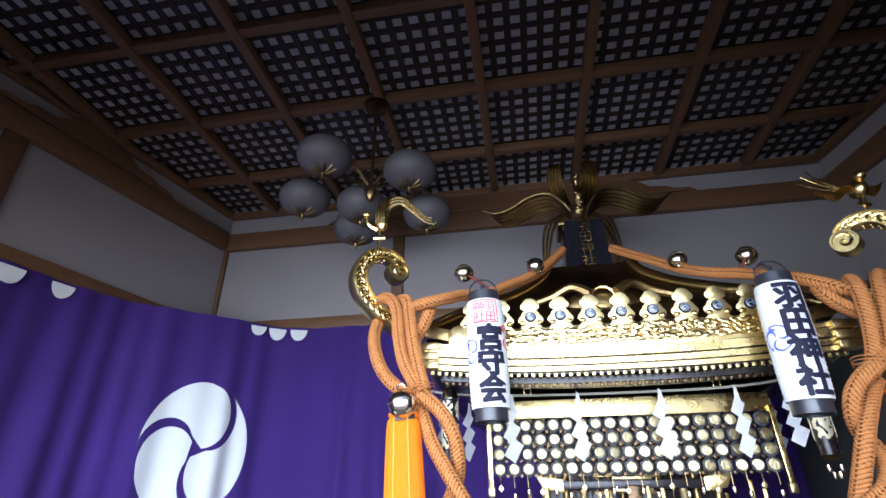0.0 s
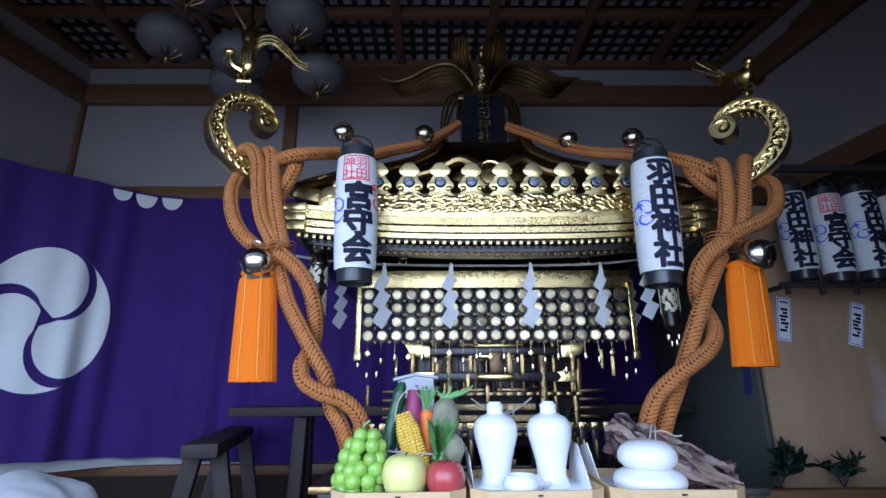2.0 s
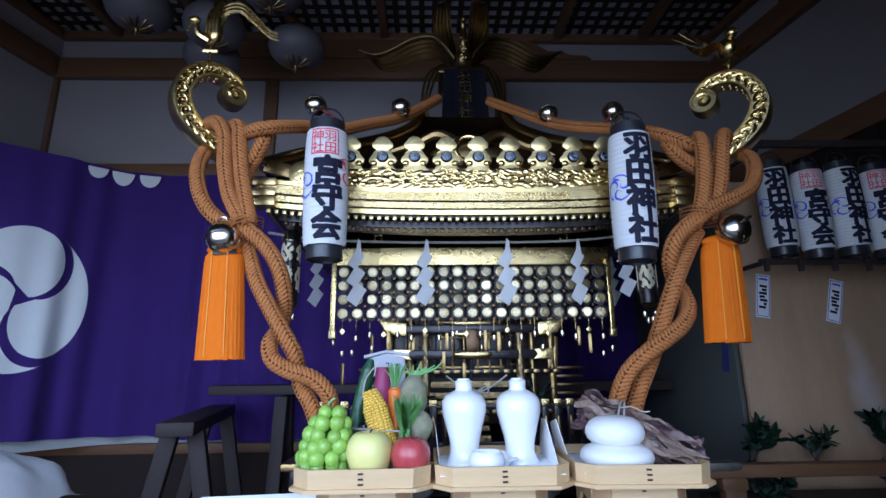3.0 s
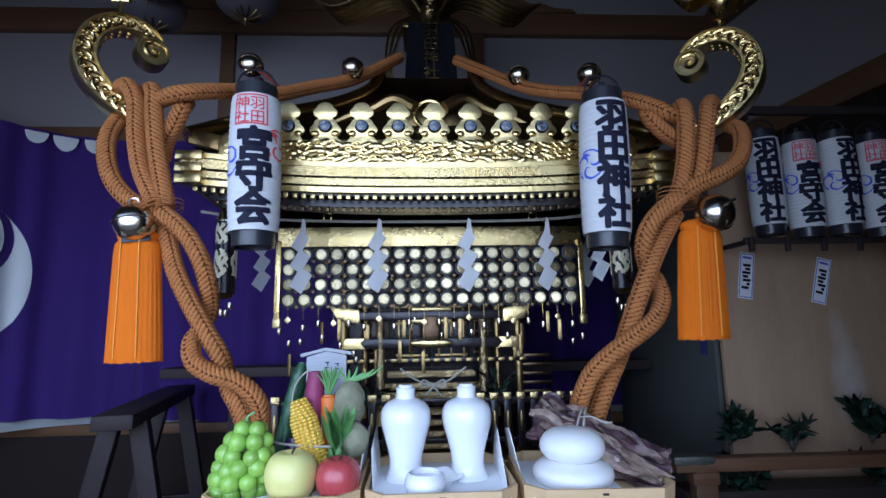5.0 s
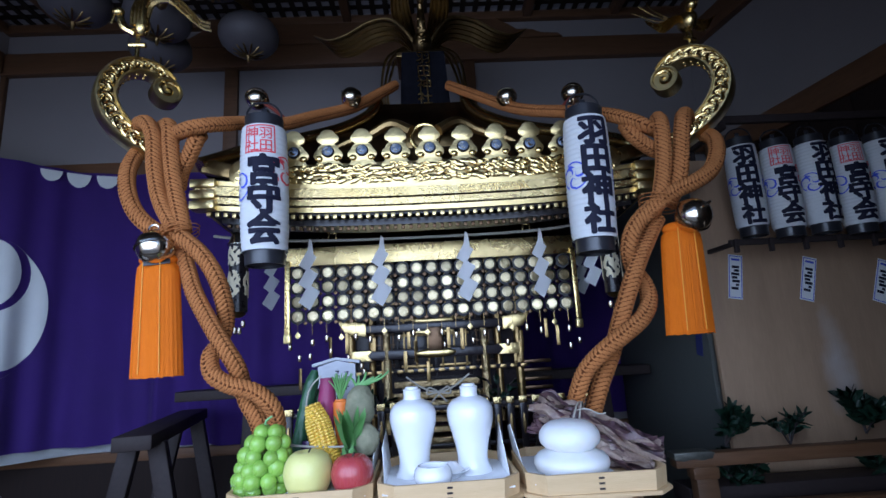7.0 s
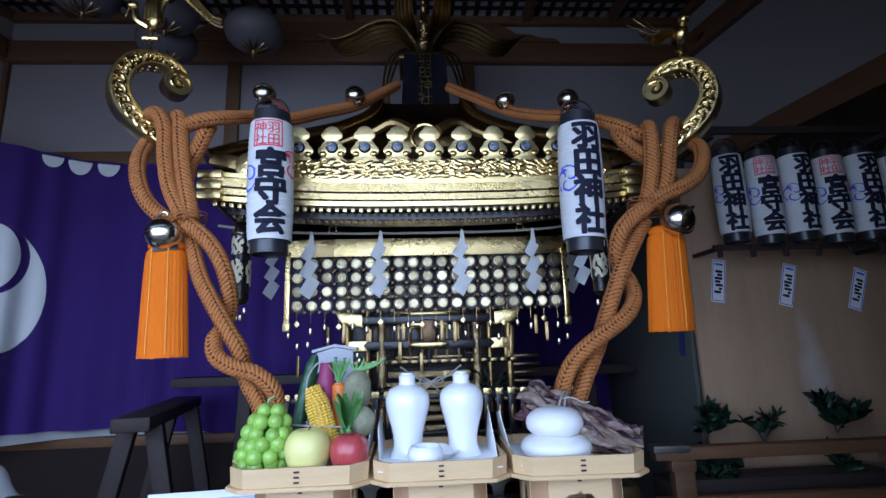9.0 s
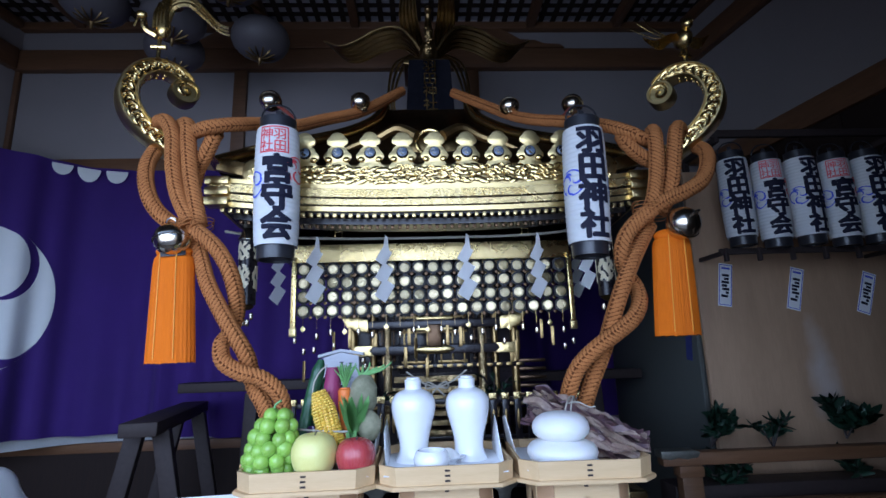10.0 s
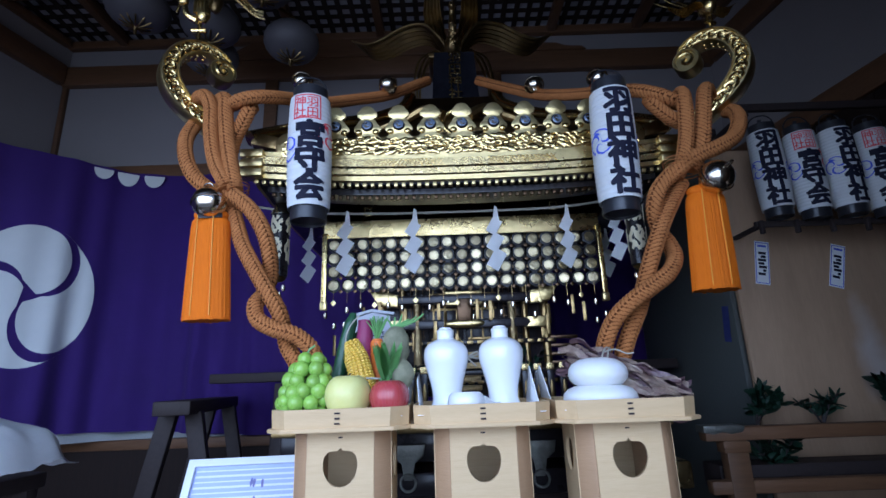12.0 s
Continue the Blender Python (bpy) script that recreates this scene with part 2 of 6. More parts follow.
PALESQUID = material("dried_squid_pale", (0.70, 0.56, 0.42), 0.36, 0, (0.24, 0.13, 0.14), 45, 0.6, 0.6, 70, coat=0.2)
SLATS = material("grey_plaque_wood", (0.42, 0.43, 0.46), 0.6, 0, (0.34, 0.35, 0.38), 10, 0.4, 0.2, 40, (2, 2, 8))
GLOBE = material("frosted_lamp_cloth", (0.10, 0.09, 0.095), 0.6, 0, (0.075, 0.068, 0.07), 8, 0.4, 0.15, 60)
GRAVEL = material("grey_gravel", (0.36, 0.35, 0.33), 0.9, 0, (0.24, 0.23, 0.22), 30, 0.5, 0.8, 60)
ROOFTILE = material("grey_roof", (0.12, 0.12, 0.13), 0.6, 0, (0.08, 0.08, 0.09), 10, 0.4, 0.3, 40)
SAGE = material("blue_grey_enamel", (0.20, 0.26, 0.36), 0.3, 0.2, (0.12, 0.16, 0.24), 60, 0.4)
PHOTO = material("pale_blue_print", (0.36, 0.42, 0.72), 0.35, 0, (0.45, 0.52, 0.8), 12, 0.4)
PHOTODARK = material("dark_blue_print", (0.12, 0.15, 0.32), 0.35, 0, (0.25, 0.2, 0.4), 40, 0.4)
FRAMEWHITE = material("white_frame_paint", (0.75, 0.77, 0.8), 0.4, 0, (0.7, 0.72, 0.75), 10, 0.4)


# ---------------------------------------------------------------- mesh helpers
def thing(name, label, category, group="", at=(0, 0, 0), kind=""):
    ob = new(name)
    ob.empty_display_size = 0.05
    ob.location = at
    return tagged(ob, label, category, group, kind)


def mesh_of(bm, mat, smooth=True, name="mesh"):
    me = bpy.data.meshes.new(name)
    bm.normal_update()
    bm.to_mesh(me)
    bm.free()
    me.materials.append(mat)
    if smooth:
        for p in me.polygons:
            p.use_smooth = True
        me.set_sharp_from_angle(angle=radians(38))
    return me


def part(name, bm, mat, parent=None, label="", smooth=True, kind=""):
    """One mesh object under a thing or a part; the mesh is in the thing's own space."""
    me = bm if isinstance(bm, bpy.types.Mesh) else mesh_of(bm, mat, smooth, name)
    ob = new(name, me)
    ob.parent = parent
    return tagged(ob, label, kind=kind)


def again(ob, name, loc=(0, 0, 0), rot=(0, 0, 0), parent=None, scale=1.0):
    """A further piece on the same mesh."""
    o = new(name, ob.data)
    o.parent = parent or ob.parent
    o.location, o.rotation_euler = loc, rot
    o.scale = (scale,) * 3 if isinstance(scale, (int, float)) else scale
    return o


def box(sx, sy, sz, c=(0, 0, 0), bevel=0.0, rot=None, bm=None):
    out = bm or bmesh.new()
    b = bmesh.new()
    bmesh.ops.create_cube(b, size=1.0, matrix=Matrix.Diagonal((sx, sy, sz, 1)))
    if bevel:
        bmesh.ops.bevel(b, geom=list(b.edges), offset=bevel, segments=2, profile=0.5, affect="EDGES")
    m = Matrix.Translation(c) @ (rot or Matrix())
    return put(b, m, out)


def put(b, m, out):
    """Adds mesh b, moved by m, to out."""
    b.transform(m)
    me = bpy.data.meshes.new("tmp")
    b.to_mesh(me)
    b.free()
    out.from_mesh(me)
    bpy.data.meshes.remove(me)
    return out


def lathe(profile, seg=32, c=(0, 0, 0), wobble=0.0, bm=None):
    b = bmesh.new()
    rings = []
    for r, z in profile:
        if r < 1e-5:
            rings.append([b.verts.new((0, 0, z))])
        else:
            rings.append([b.verts.new(((r + wobble * math.sin(5 * 6.283 * i / seg)) * math.cos(6.28319 * i / seg), (r + wobble * math.sin(5 * 6.283 * i / seg)) * math.sin(6.28319 * i / seg), z)) for i in range(seg)])
    for a, q in zip(rings, rings[1:]):
        for i in range(seg):
            j = (i + 1) % seg
            if len(a) == 1 and len(q) == 1:
                continue
            if len(a) == 1:
                b.faces.new((a[0], q[j], q[i]))
            elif len(q) == 1:
                b.faces.new((a[i], a[j], q[0]))
            else:
                b.faces.new((a[i], a[j], q[j], q[i]))
    bmesh.ops.recalc_face_normals(b, faces=b.faces)
    return put(b, Matrix.Translation(c), bm or bmesh.new())


def ball(r, c=(0, 0, 0), s=(1, 1, 1), u=16, v=10, bm=None, rot=None):
    b = bmesh.new()
    bmesh.ops.create_uvsphere(b, u_segments=u, v_segments=v, radius=r)
    return put(b, Matrix.Translation(c) @ (rot or Matrix()) @ Matrix.Diagonal((*s, 1)), bm or bmesh.new())


def spline(pts, n):
    """n points evenly along a smooth curve through pts."""
    P = [Vector(p) for p in pts]
    P = [P[0] * 2 - P[1]] + P + [P[-1] * 2 - P[-2]]
    dense = []
    for i in range(1, len(P) - 2):
        a, b, c, d = P[i - 1:i + 3]
        for k in range(16):
            t = k / 16
            dense.append(0.5 * ((2 * b) + (c - a) * t + (2 * a - 5 * b + 4 * c - d) * t * t + (3 * b - a - 3 * c + d) * t ** 3))
    dense.append(P[-2])
    cum = [0.0]
    for a, b in zip(dense, dense[1:]):
        cum.append(cum[-1] + (b - a).length)
    out, j = [], 0
    for k in range(n):
        s = cum[-1] * k / (n - 1)
        while j < len(cum) - 2 and cum[j + 1] < s:
            j += 1
        f = (s - cum[j]) / max(1e-9, cum[j + 1] - cum[j])
        out.append(dense[j].lerp(dense[j + 1], min(1, f)))
    return out, cum[-1]


def tube(pts, r, n=40, seg=10, bm=None, braid=0.0, pitch=0.02, flat=1.0, taper=None, cap=True):
    """A round cord through pts. braid: height of the herringbone relief."""
    b = bmesh.new()
    P, length = spline(pts, n)
    rings, up = [], None
    for i, p in enumerate(P):
        t = (P[min(i + 1, n - 1)] - P[max(i - 1, 0)]).normalized()
        if up is None:
            up = t.orthogonal().normalized()
        up = (up - t * up.dot(t)).normalized()
        side = t.cross(up)
        rr = r * (taper(i / (n - 1)) if taper else 1)
        ring = []
        for k in range(seg):
            a = 6.28319 * k / seg
            q = rr
            if braid:
                v = (4 * k / seg) % 2
                chev = v if v < 1 else 2 - v
                ph = (length * i / (n - 1)) / pitch + chev * 1.7
                q = rr * (1 + braid * (abs(math.sin(math.pi * ph)) - 0.6) - 0.10 * (chev < 0.12 or chev > 0.88) * braid * 6)
            ring.append(b.verts.new(p + q * (math.cos(a) * up + math.sin(a) * side * flat)))
        rings.append(ring)
    made = []
    for a, q in zip(rings, rings[1:]):
        for k in range(seg):
            j = (k + 1) % seg
            f = b.faces.new((a[k], a[j], q[j], q[k]))
            # faces sunk in a groove take the second material, darkened like crease shade
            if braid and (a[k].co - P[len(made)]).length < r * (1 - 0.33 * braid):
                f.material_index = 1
        made.append(1)
    if cap:
        b.faces.new(rings[0][::-1])
        b.faces.new(rings[-1])
    bmesh.ops.recalc_face_normals(b, faces=b.faces)
    return put(b, Matrix(), bm or bmesh.new())


def plate(outlines, depth, bevel=0.0, m=None, bm=None):
    """A flat plate cut to outlines (x, z), further outlines being holes, with its thickness along y."""
    cu = bpy.data.curves.new("cut", "CURVE")
    cu.dimensions, cu.fill_mode, cu.extrude = "2D", "BOTH", max(1e-5, depth / 2 - bevel)
    cu.bevel_depth, cu.bevel_resolution = bevel, 1
    cu.offset = -bevel
    for pts in outlines:
        s = cu.splines.new("POLY")
        s.points.add(len(pts) - 1)
        s.use_cyclic_u = True
        for q, (x, y) in zip(s.points, pts):
            q.co = (x, y, 0, 1)
    return from_curve(cu, (m or Matrix()) @ Matrix.Rotation(radians(90), 4, "X"), bm)


def from_curve(cu, m, bm=None):
    o = bpy.data.objects.new("cut", cu)
    me = o.to_mesh()
    b = bmesh.new()
    b.from_mesh(me)
    o.to_mesh_clear()
    bpy.data.objects.remove(o)
    bpy.data.curves.remove(cu)
    bmesh.ops.remove_doubles(b, verts=b.verts, dist=1e-6)
    return put(b, m, bm or bmesh.new())


def letters(text, size, bold=0.0, depth=0.0, step=1.0, m=None, wide=1.0):
    """Upright writing, one character below the other, in the x-z plane, its top middle at the origin."""
    out = bmesh.new()
    for i, ch in enumerate(text):
        cu = bpy.data.curves.new("writing", "FONT")
        cu.body, cu.size, cu.align_x, cu.offset, cu.extrude, cu.resolution_u = ch, size, "CENTER", bold * size, depth, 2
        from_curve(cu, Matrix.Translation((0, 0, -size * (0.88 + i * step))) @ Matrix.Rotation(radians(90), 4, "X") @ Matrix.Diagonal((wide, 1, 1, 1)), out)
    if m:
        out.transform(m)
    return out


def wrap(bm, radius, lift, turn=0.0, cuts=16, width=0.14):
    """Lays a flat mesh (x, z) on an upright drum: radius(z) gives the drum's radius. It faces -y."""
    x0, x1 = min(v.co.x for v in bm.verts), max(v.co.x for v in bm.verts)
    for i in range(-cuts, cuts + 1):
        if not x0 < i * width / cuts < x1:
            continue
        bmesh.ops.bisect_plane(bm, geom=bm.verts[:] + bm.edges[:] + bm.faces[:], plane_co=(i * width / cuts, 0, 0), plane_no=(1, 0, 0))
    z0, z1 = min(v.co.z for v in bm.verts), max(v.co.z for v in bm.verts)
    for i in range(-7, 8):
        if not z0 < i * 0.025 < z1:
            continue
        bmesh.ops.bisect_plane(bm, geom=bm.verts[:] + bm.edges[:] + bm.faces[:], plane_co=(0, 0, i * 0.025), plane_no=(0, 0, 1))
    for v in bm.verts:
        r = radius(v.co.z) + lift - v.co.y
        a = v.co.x / 0.062 + turn
        v.co = Vector((r * math.sin(a), -r * math.cos(a), v.co.z))
    return bm


def arc(cx, cz, r, a0, a1, n=16):
    return [(cx + r * math.cos(radians(a0 + (a1 - a0) * i / n)), cz + r * math.sin(radians(a0 + (a1 - a0) * i / n))) for i in range(n + 1)]


def comma(r, turn=0.0, gap=0.05, swell=0.0):
    """The outline of one of the three commas of a whorl crest of radius r: a round head and a tail along the rim."""
    g = gap * r

    def arm(phi, radius, b0, b1, n=16, grow=0.0):
        cx, cz = r / 2 * math.cos(phi), r / 2 * math.sin(phi)
        return [(cx + (rad := radius + grow * math.sin(math.pi * k / n) ** 0.8) * math.cos(phi + math.pi + b0 + (b1 - b0) * k / n), cz + rad * math.sin(phi + math.pi + b0 + (b1 - b0) * k / n)) for k in range(n + 1)]

    p2 = turn + radians(120)
    rim = [(r * math.cos(turn + radians(4 + 108 * k / 20)), r * math.sin(turn + radians(4 + 108 * k / 20))) for k in range(21)]
    pts = arm(turn, r / 2 - g, radians(14), radians(176)) + rim + arm(p2, r / 2 + 1.2 * g, radians(165), radians(24), grow=swell * r)
    return [(x * min(1, r / max(1e-9, math.hypot(x, z))), z * min(1, r / max(1e-9, math.hypot(x, z)))) for x, z in pts]


# ---------------------------------------------------------------- the hall
XL, XR, YB, YF, ZC, ZF = -2.65, 1.84, 3.90, 1.15, 3.60, 0.30
SPLAY = Matrix.Translation((1.87, 3.9, 0)) @ Matrix.Rotation(radians(9.5), 4, "Z") @ Matrix.Translation((-1.87, -3.9, 0))   # the side walls open slightly towards the front
WSPLAY = Matrix.Translation((-2.65, 3.9, 0)) @ Matrix.Rotation(radians(-12.5), 4, "Z") @ Matrix.Translation((2.65, -3.9, 0))
MX, MY = 0.002, 3.05          # middle of the portable shrine


def structure(name, bm, mat, label, category, smooth=True):
    ob = new(name, mesh_of(bm, mat, smooth, name))
    return tagged(ob, label, category, kind="structure")


def splayed(b, m=SPLAY):
    b.transform(m)
    return b


structure("ground", box(60, 60, 0.2, (0, 0, -0.1)), GRAVEL, "pale grey gravel forecourt before the hall", "ground")
structure("floor", box(XR - XL + 0.4, YB - 1.2 + 0.3, 0.3, ((XL + XR) / 2, (YB + 1.2) / 2 + 0.15, 0.15)), FLOORWOOD, "dark wooden floor of the shrine hall", "floor")
structure("wall_north", box(XR - XL + 1.2, 0.2, ZC + 0.3 - ZF, ((XL + XR) / 2, YB + 0.1, (ZC + 0.3 + ZF) / 2)), PLASTER, "white plastered back wall of the hall", "wall")
structure("wall_west", splayed(box(0.2, YB - YF, ZC + 0.3 - ZF, (XL - 0.1, (YB + YF) / 2, (ZC + 0.3 + ZF) / 2)), WSPLAY), PLASTER, "white plastered side wall of the hall", "wall")
structure("wall_east", splayed(box(0.2, YB - YF, ZC + 0.3 - ZF, (XR + 0.1, (YB + YF) / 2, (ZC + 0.3 + ZF) / 2))), PLASTER, "white plastered side wall of the hall", "wall")
# added front wall, out of view: its wide opening, through which the visitor looks, limits daylight
b = box(0.7, 0.10, ZC + 0.3, (-2.85 - 0.35, YF - 0.05, (ZC + 0.3) / 2))
box(2.0, 0.10, ZC + 0.3, (0.55 + 1.0, YF - 0.05, (ZC + 0.3) / 2), bm=b)
box(3.40, 0.10, ZC + 0.3 - 2.70, (-1.15, YF - 0.05, (ZC + 0.3 + 2.70) / 2), bm=b)
box(3.40, 0.10, 0.45, (-1.15, YF - 0.05, 0.225), bm=b)
structure("wall_south", b, BROWNWOOD, "unseen added front wall whose wide opening limits the daylight", "wall")
structure("roof", box(XR - XL + 2.8, YB - YF + 0.7, 0.12, ((XL + XR) / 2, (YB + YF) / 2 + 0.2, ZC + 0.36)), ROOFTILE, "plain dark roof over the hall", "roof")

# ceiling: white boards behind dark lattice in square coffers, one mesh for each material
structure("ceiling", box(XR - XL + 1.3, YB - YF, 0.03, ((XL + XR) / 2 - 0.05, (YB + YF) / 2, ZC + 0.075)), CEILBOARD, "white ceiling boards seen through dark lattice", "ceiling", False)
CX = [-2.25 + 0.6 * k for k in range(-2, 8)]
CY = [3.40 - 0.6 * k for k in range(-1, 7)]
bm = bmesh.new()
for i in range(len(CX) - 1):
    for j in range(len(CY) - 1):
        x0, x1, y1, y0 = CX[i], CX[i + 1], CY[j], CY[j + 1]
        for k in range(8):
            f = k / 7
            x, y = x0 + 0.6 * f, y0 + 0.6 * f
            if XL - 0.6 < x < XR + 0.4:
                box(0.036, min(y1, YB) - max(y0, YF), 0.005, (x, (min(y1, YB) + max(y0, YF)) / 2, ZC + 0.050), bm=bm)
            if YF < y < YB:
                xa, xb = max(x0, XL - 0.6), min(x1, XR + 0.4)
                if xb > xa:
                    box(xb - xa, 0.036, 0.005, ((xa + xb) / 2, y, ZC + 0.0555), bm=bm)
structure("ceiling_lattice", bm, LATTICE, "dark wooden lattice of the coffered ceiling", "ceiling", False)
for x in CX:
    if XL - 0.6 < x < XR + 0.4:
        structure("ceiling_joist", box(0.055, YB - YF, 0.07, (x, (YB + YF) / 2, ZC), 0.006), BEAMY, "brown wooden ceiling rib running front to back", "ceiling rib")
for y in CY:
    if YF < y < YB:
        structure("ceiling_beam", box(XR - XL + 1.0, 0.055, 0.06, ((XL + XR) / 2 - 0.1, y, ZC + 0.008), 0.006), BEAMX, "brown wooden ceiling rib running side to side", "ceiling rib")


def wall_beam(name, along, z0, z1, depth, label):
    """A long timber on one of the walls; along: north, west or east."""
    h, z = z1 - z0, (z0 + z1) / 2
    if along == "north":
        b, mt = box(XR - XL, depth, h, ((XL + XR) / 2, YB - depth / 2, z), 0.006), BEAMX
    else:
        x = XL + depth / 2 if along == "west" else XR - depth / 2
        b, mt = box(depth, YB - YF - depth - 0.002, h, (x, (YB + YF) / 2 - depth / 2, z), 0.006), BEAMY
        b = splayed(b, SPLAY if along == "east" else WSPLAY)
    return structure(name, b, mt, label, "beam")


for side in ("north", "west", "east"):
    wall_beam("upper_beam_" + side, side, 3.262, 3.405, 0.055, "brown wooden beam along the plastered wall")
    wall_beam("lower_beam_" + side, side, *((2.455, 2.585) if side == "east" else (2.555, 2.645)), 0.05, "brown wooden rail along the plastered wall over the curtain")
    wall_beam("cornice_" + side, side, 3.56, 3.615, 0.05, "brown wooden cornice below the ceiling")
    wall_beam("low_rail_" + side, side, 0.90, 0.955, 0.04, "brown wooden rail at the foot of the wall")
for side, b in (("north", box(XR - XL, 0.03, 0.6, ((XL + XR) / 2, YB - 0.015, 0.6))),
                ("west", splayed(box(0.03, YB - YF - 0.04, 0.6, (XL + 0.015, (YB + YF) / 2 - 0.02, 0.6)), WSPLAY)),
                ("east", splayed(box(0.03, YB - YF - 0.04, 0.6, (XR - 0.015, (YB + YF) / 2 - 0.02, 0.6))))):
    structure("wainscot_" + side, b, DARKPANEL, "dark wooden boards at the foot of the wall", "panelling")
for k in range(12):
    structure("panelling_east", splayed(box(0.022, 0.216, 1.50, (XR - 0.012, YF + 0.15 + 0.22 * k, 1.705), 0.003)), DARKPANEL, "upright dark wooden board lining the side wall", "panelling")
for x in (-1.205, 0.335):
    structure("stud", box(0.085, 0.03, 0.63, (x, YB - 0.015, 2.96), 0.004), BROWNWOOD, "brown wooden upright between plaster panels", "post")
for y in (2.27,):
    structure("stud", splayed(box(0.03, 0.12, 0.63, (XL + 0.015, y + 0.06, 2.96), 0.004), WSPLAY), BROWNWOOD, "brown wooden upright between plaster panels", "post")
    structure("stud", splayed(box(0.03, 0.12, 0.63, (XR - 0.015, y - 0.25, 2.96), 0.004)), BROWNWOOD, "brown wooden upright between plaster panels", "post")
structure("corner_stud", box(0.03, 0.03, 0.63, (XL + 0.015, YB - 0.015, 2.96), 0.004), BROWNWOOD, "thin brown corner bead between plastered walls", "post")


def cloud_board(length, h, m):
    """A brace cut like a cloud, lying on the upper beam."""
    half = length / 2
    left = [(-half, 0), (-half + 0.03, 0.025), (-half + 0.14, 0.03), (-half + 0.20, 0.055), (-half + 0.30, 0.06), (-half + 0.36, 0.10), (-half + 0.44, h)]
    pts = left + [(-x, z) for x, z in left[::-1]]
    return plate([pts], 0.05, 0.004, m)


structure("cloud_brace_north", cloud_board(2.75, 0.143, Matrix.Translation((-0.40, YB - 0.027, 3.416))), BEAMX, "cloud-cut brown wooden brace on the wall beam", "brace")
for x, n in ((XL + 0.027, "west"), (XR - 0.027, "east")):
    for y in (2.72,):
        structure("cloud_brace_" + n, cloud_board(1.15, 0.143, (SPLAY if n == "east" else WSPLAY) @ Matrix.Translation((x, y, 3.416)) @ Matrix.Rotation(radians(90), 4, "Z")), BEAMY, "cloud-cut brown wooden brace on the wall beam", "brace")


# curtains
def path_of(pts, n=400):
    P, length = spline([(x, y, 0) for x, y in pts], n)

    def at(s):
        f = max(0, min(0.99999, s / length)) * (n - 1)
        i = int(f)
        p = P[i].lerp(P[i + 1], f - i)
        t = (P[i + 1] - P[i]).normalized()
        return p, Vector((t.y, -t.x, 0))
    return at, length


def hang(at, s, z, top, bottom, seed, lift=0.0):
    """A point of a hanging cloth: loose folds that grow towards the hem."""
    p, nrm = at(s)
    f = (top - z) / (top - bottom)
    w = (0.35 + 0.65 * f) * (0.026 * math.sin(s * 15 + 2.2 * noise.noise((s * 1.3, seed, 0.0))) + 0.020 * math.sin(s * 34 + 3 * noise.noise((s * 2, 1, seed))) + 0.035 * noise.noise((s * 2.2, z * 0.5, seed)))
    return p + nrm * (w + lift) + Vector((0, 0, z))


def cloth(at, length, top, bottom, seed, s0=0.0):
    b = bmesh.new()
    ns, nz = int((length - s0) / 0.02), 26
    grid = []
    for i in range(ns + 1):
        s = s0 + (length - s0) * i / ns
        sway = 0.03 * math.sin(s * 2.1 + seed) + 0.018 * noise.noise((s * 1.7, seed, 4))
        grid.append([b.verts.new(hang(at, s, top + (bottom + sway - top) * k / nz, top, bottom, seed)) for k in range(nz + 1)])
    for a, q in zip(grid, grid[1:]):
        for k in range(nz):
            b.faces.new((a[k], a[k + 1], q[k + 1], q[k]))
    bmesh.ops.solidify(b, geom=b.faces[:], thickness=0.003)
    return b


TOP, HEM = 2.552, 1.0
curtain = thing("curtain", "purple shrine curtain with white crest hanging loosely round the corner", "curtain")
back_at, back_len = path_of([(-3.16, 1.2), (-3.00, 1.9), (-2.82, 2.72), (-2.68, 3.10), (-2.40, 3.37), (-2.13, 3.63), (-1.9, 3.80), (-1.4, 3.83), (-0.4, 3.83), (0.5, 3.83), (1.085, 3.83)])
part("cloth", cloth(back_at, back_len, TOP, HEM, 3), PURPLECLOTH, curtain)
crest_s = min((i * 0.005 for i in range(int(back_len / 0.005))), key=lambda s: (back_at(s)[0] - Vector((-2.285, 3.475, 0))).length)
for k in range(3):
    b = plate([comma(0.385, radians(80 + 120 * k), 0.018, 0.10)], 0.0005)
    for i in range(-24, 25):
        bmesh.ops.bisect_plane(b, geom=b.verts[:] + b.edges[:] + b.faces[:], plane_co=(i * 0.016, 0, 0), plane_no=(1, 0, 0))
    for i in range(-10, 11):
        bmesh.ops.bisect_plane(b, geom=b.verts[:] + b.edges[:] + b.faces[:], plane_co=(0, 0, i * 0.04), plane_no=(0, 0, 1))
    for v in b.verts:
        v.co = hang(back_at, crest_s + v.co.x * 0.77, 1.735 + v.co.z, TOP, HEM, 3, 0.006 - v.co.y)
    part("crest_comma", b, WHITECLOTH, curtain, "white dyed comma of the whorl crest")
for s, w in ((0.95, 0.07), (1.35, 0.075), (1.62, 0.06), (crest_s + 0.25, 0.05), (crest_s + 0.38, 0.06), (crest_s + 0.53, 0.06)):
    b = plate([[(-w, 0)] + arc(0, 0, w, 180, 360, 12)], 0.002)
    for v in b.verts:
        v.co = hang(back_at, s + v.co.x, 2.530 + v.co.z * 1.3, TOP, HEM, 3, 0.02 - v.co.y)
    part("loop_flap", b, WHITECLOTH, curtain, "white half-round flap at the curtain's top")
b = bmesh.new()
last = None
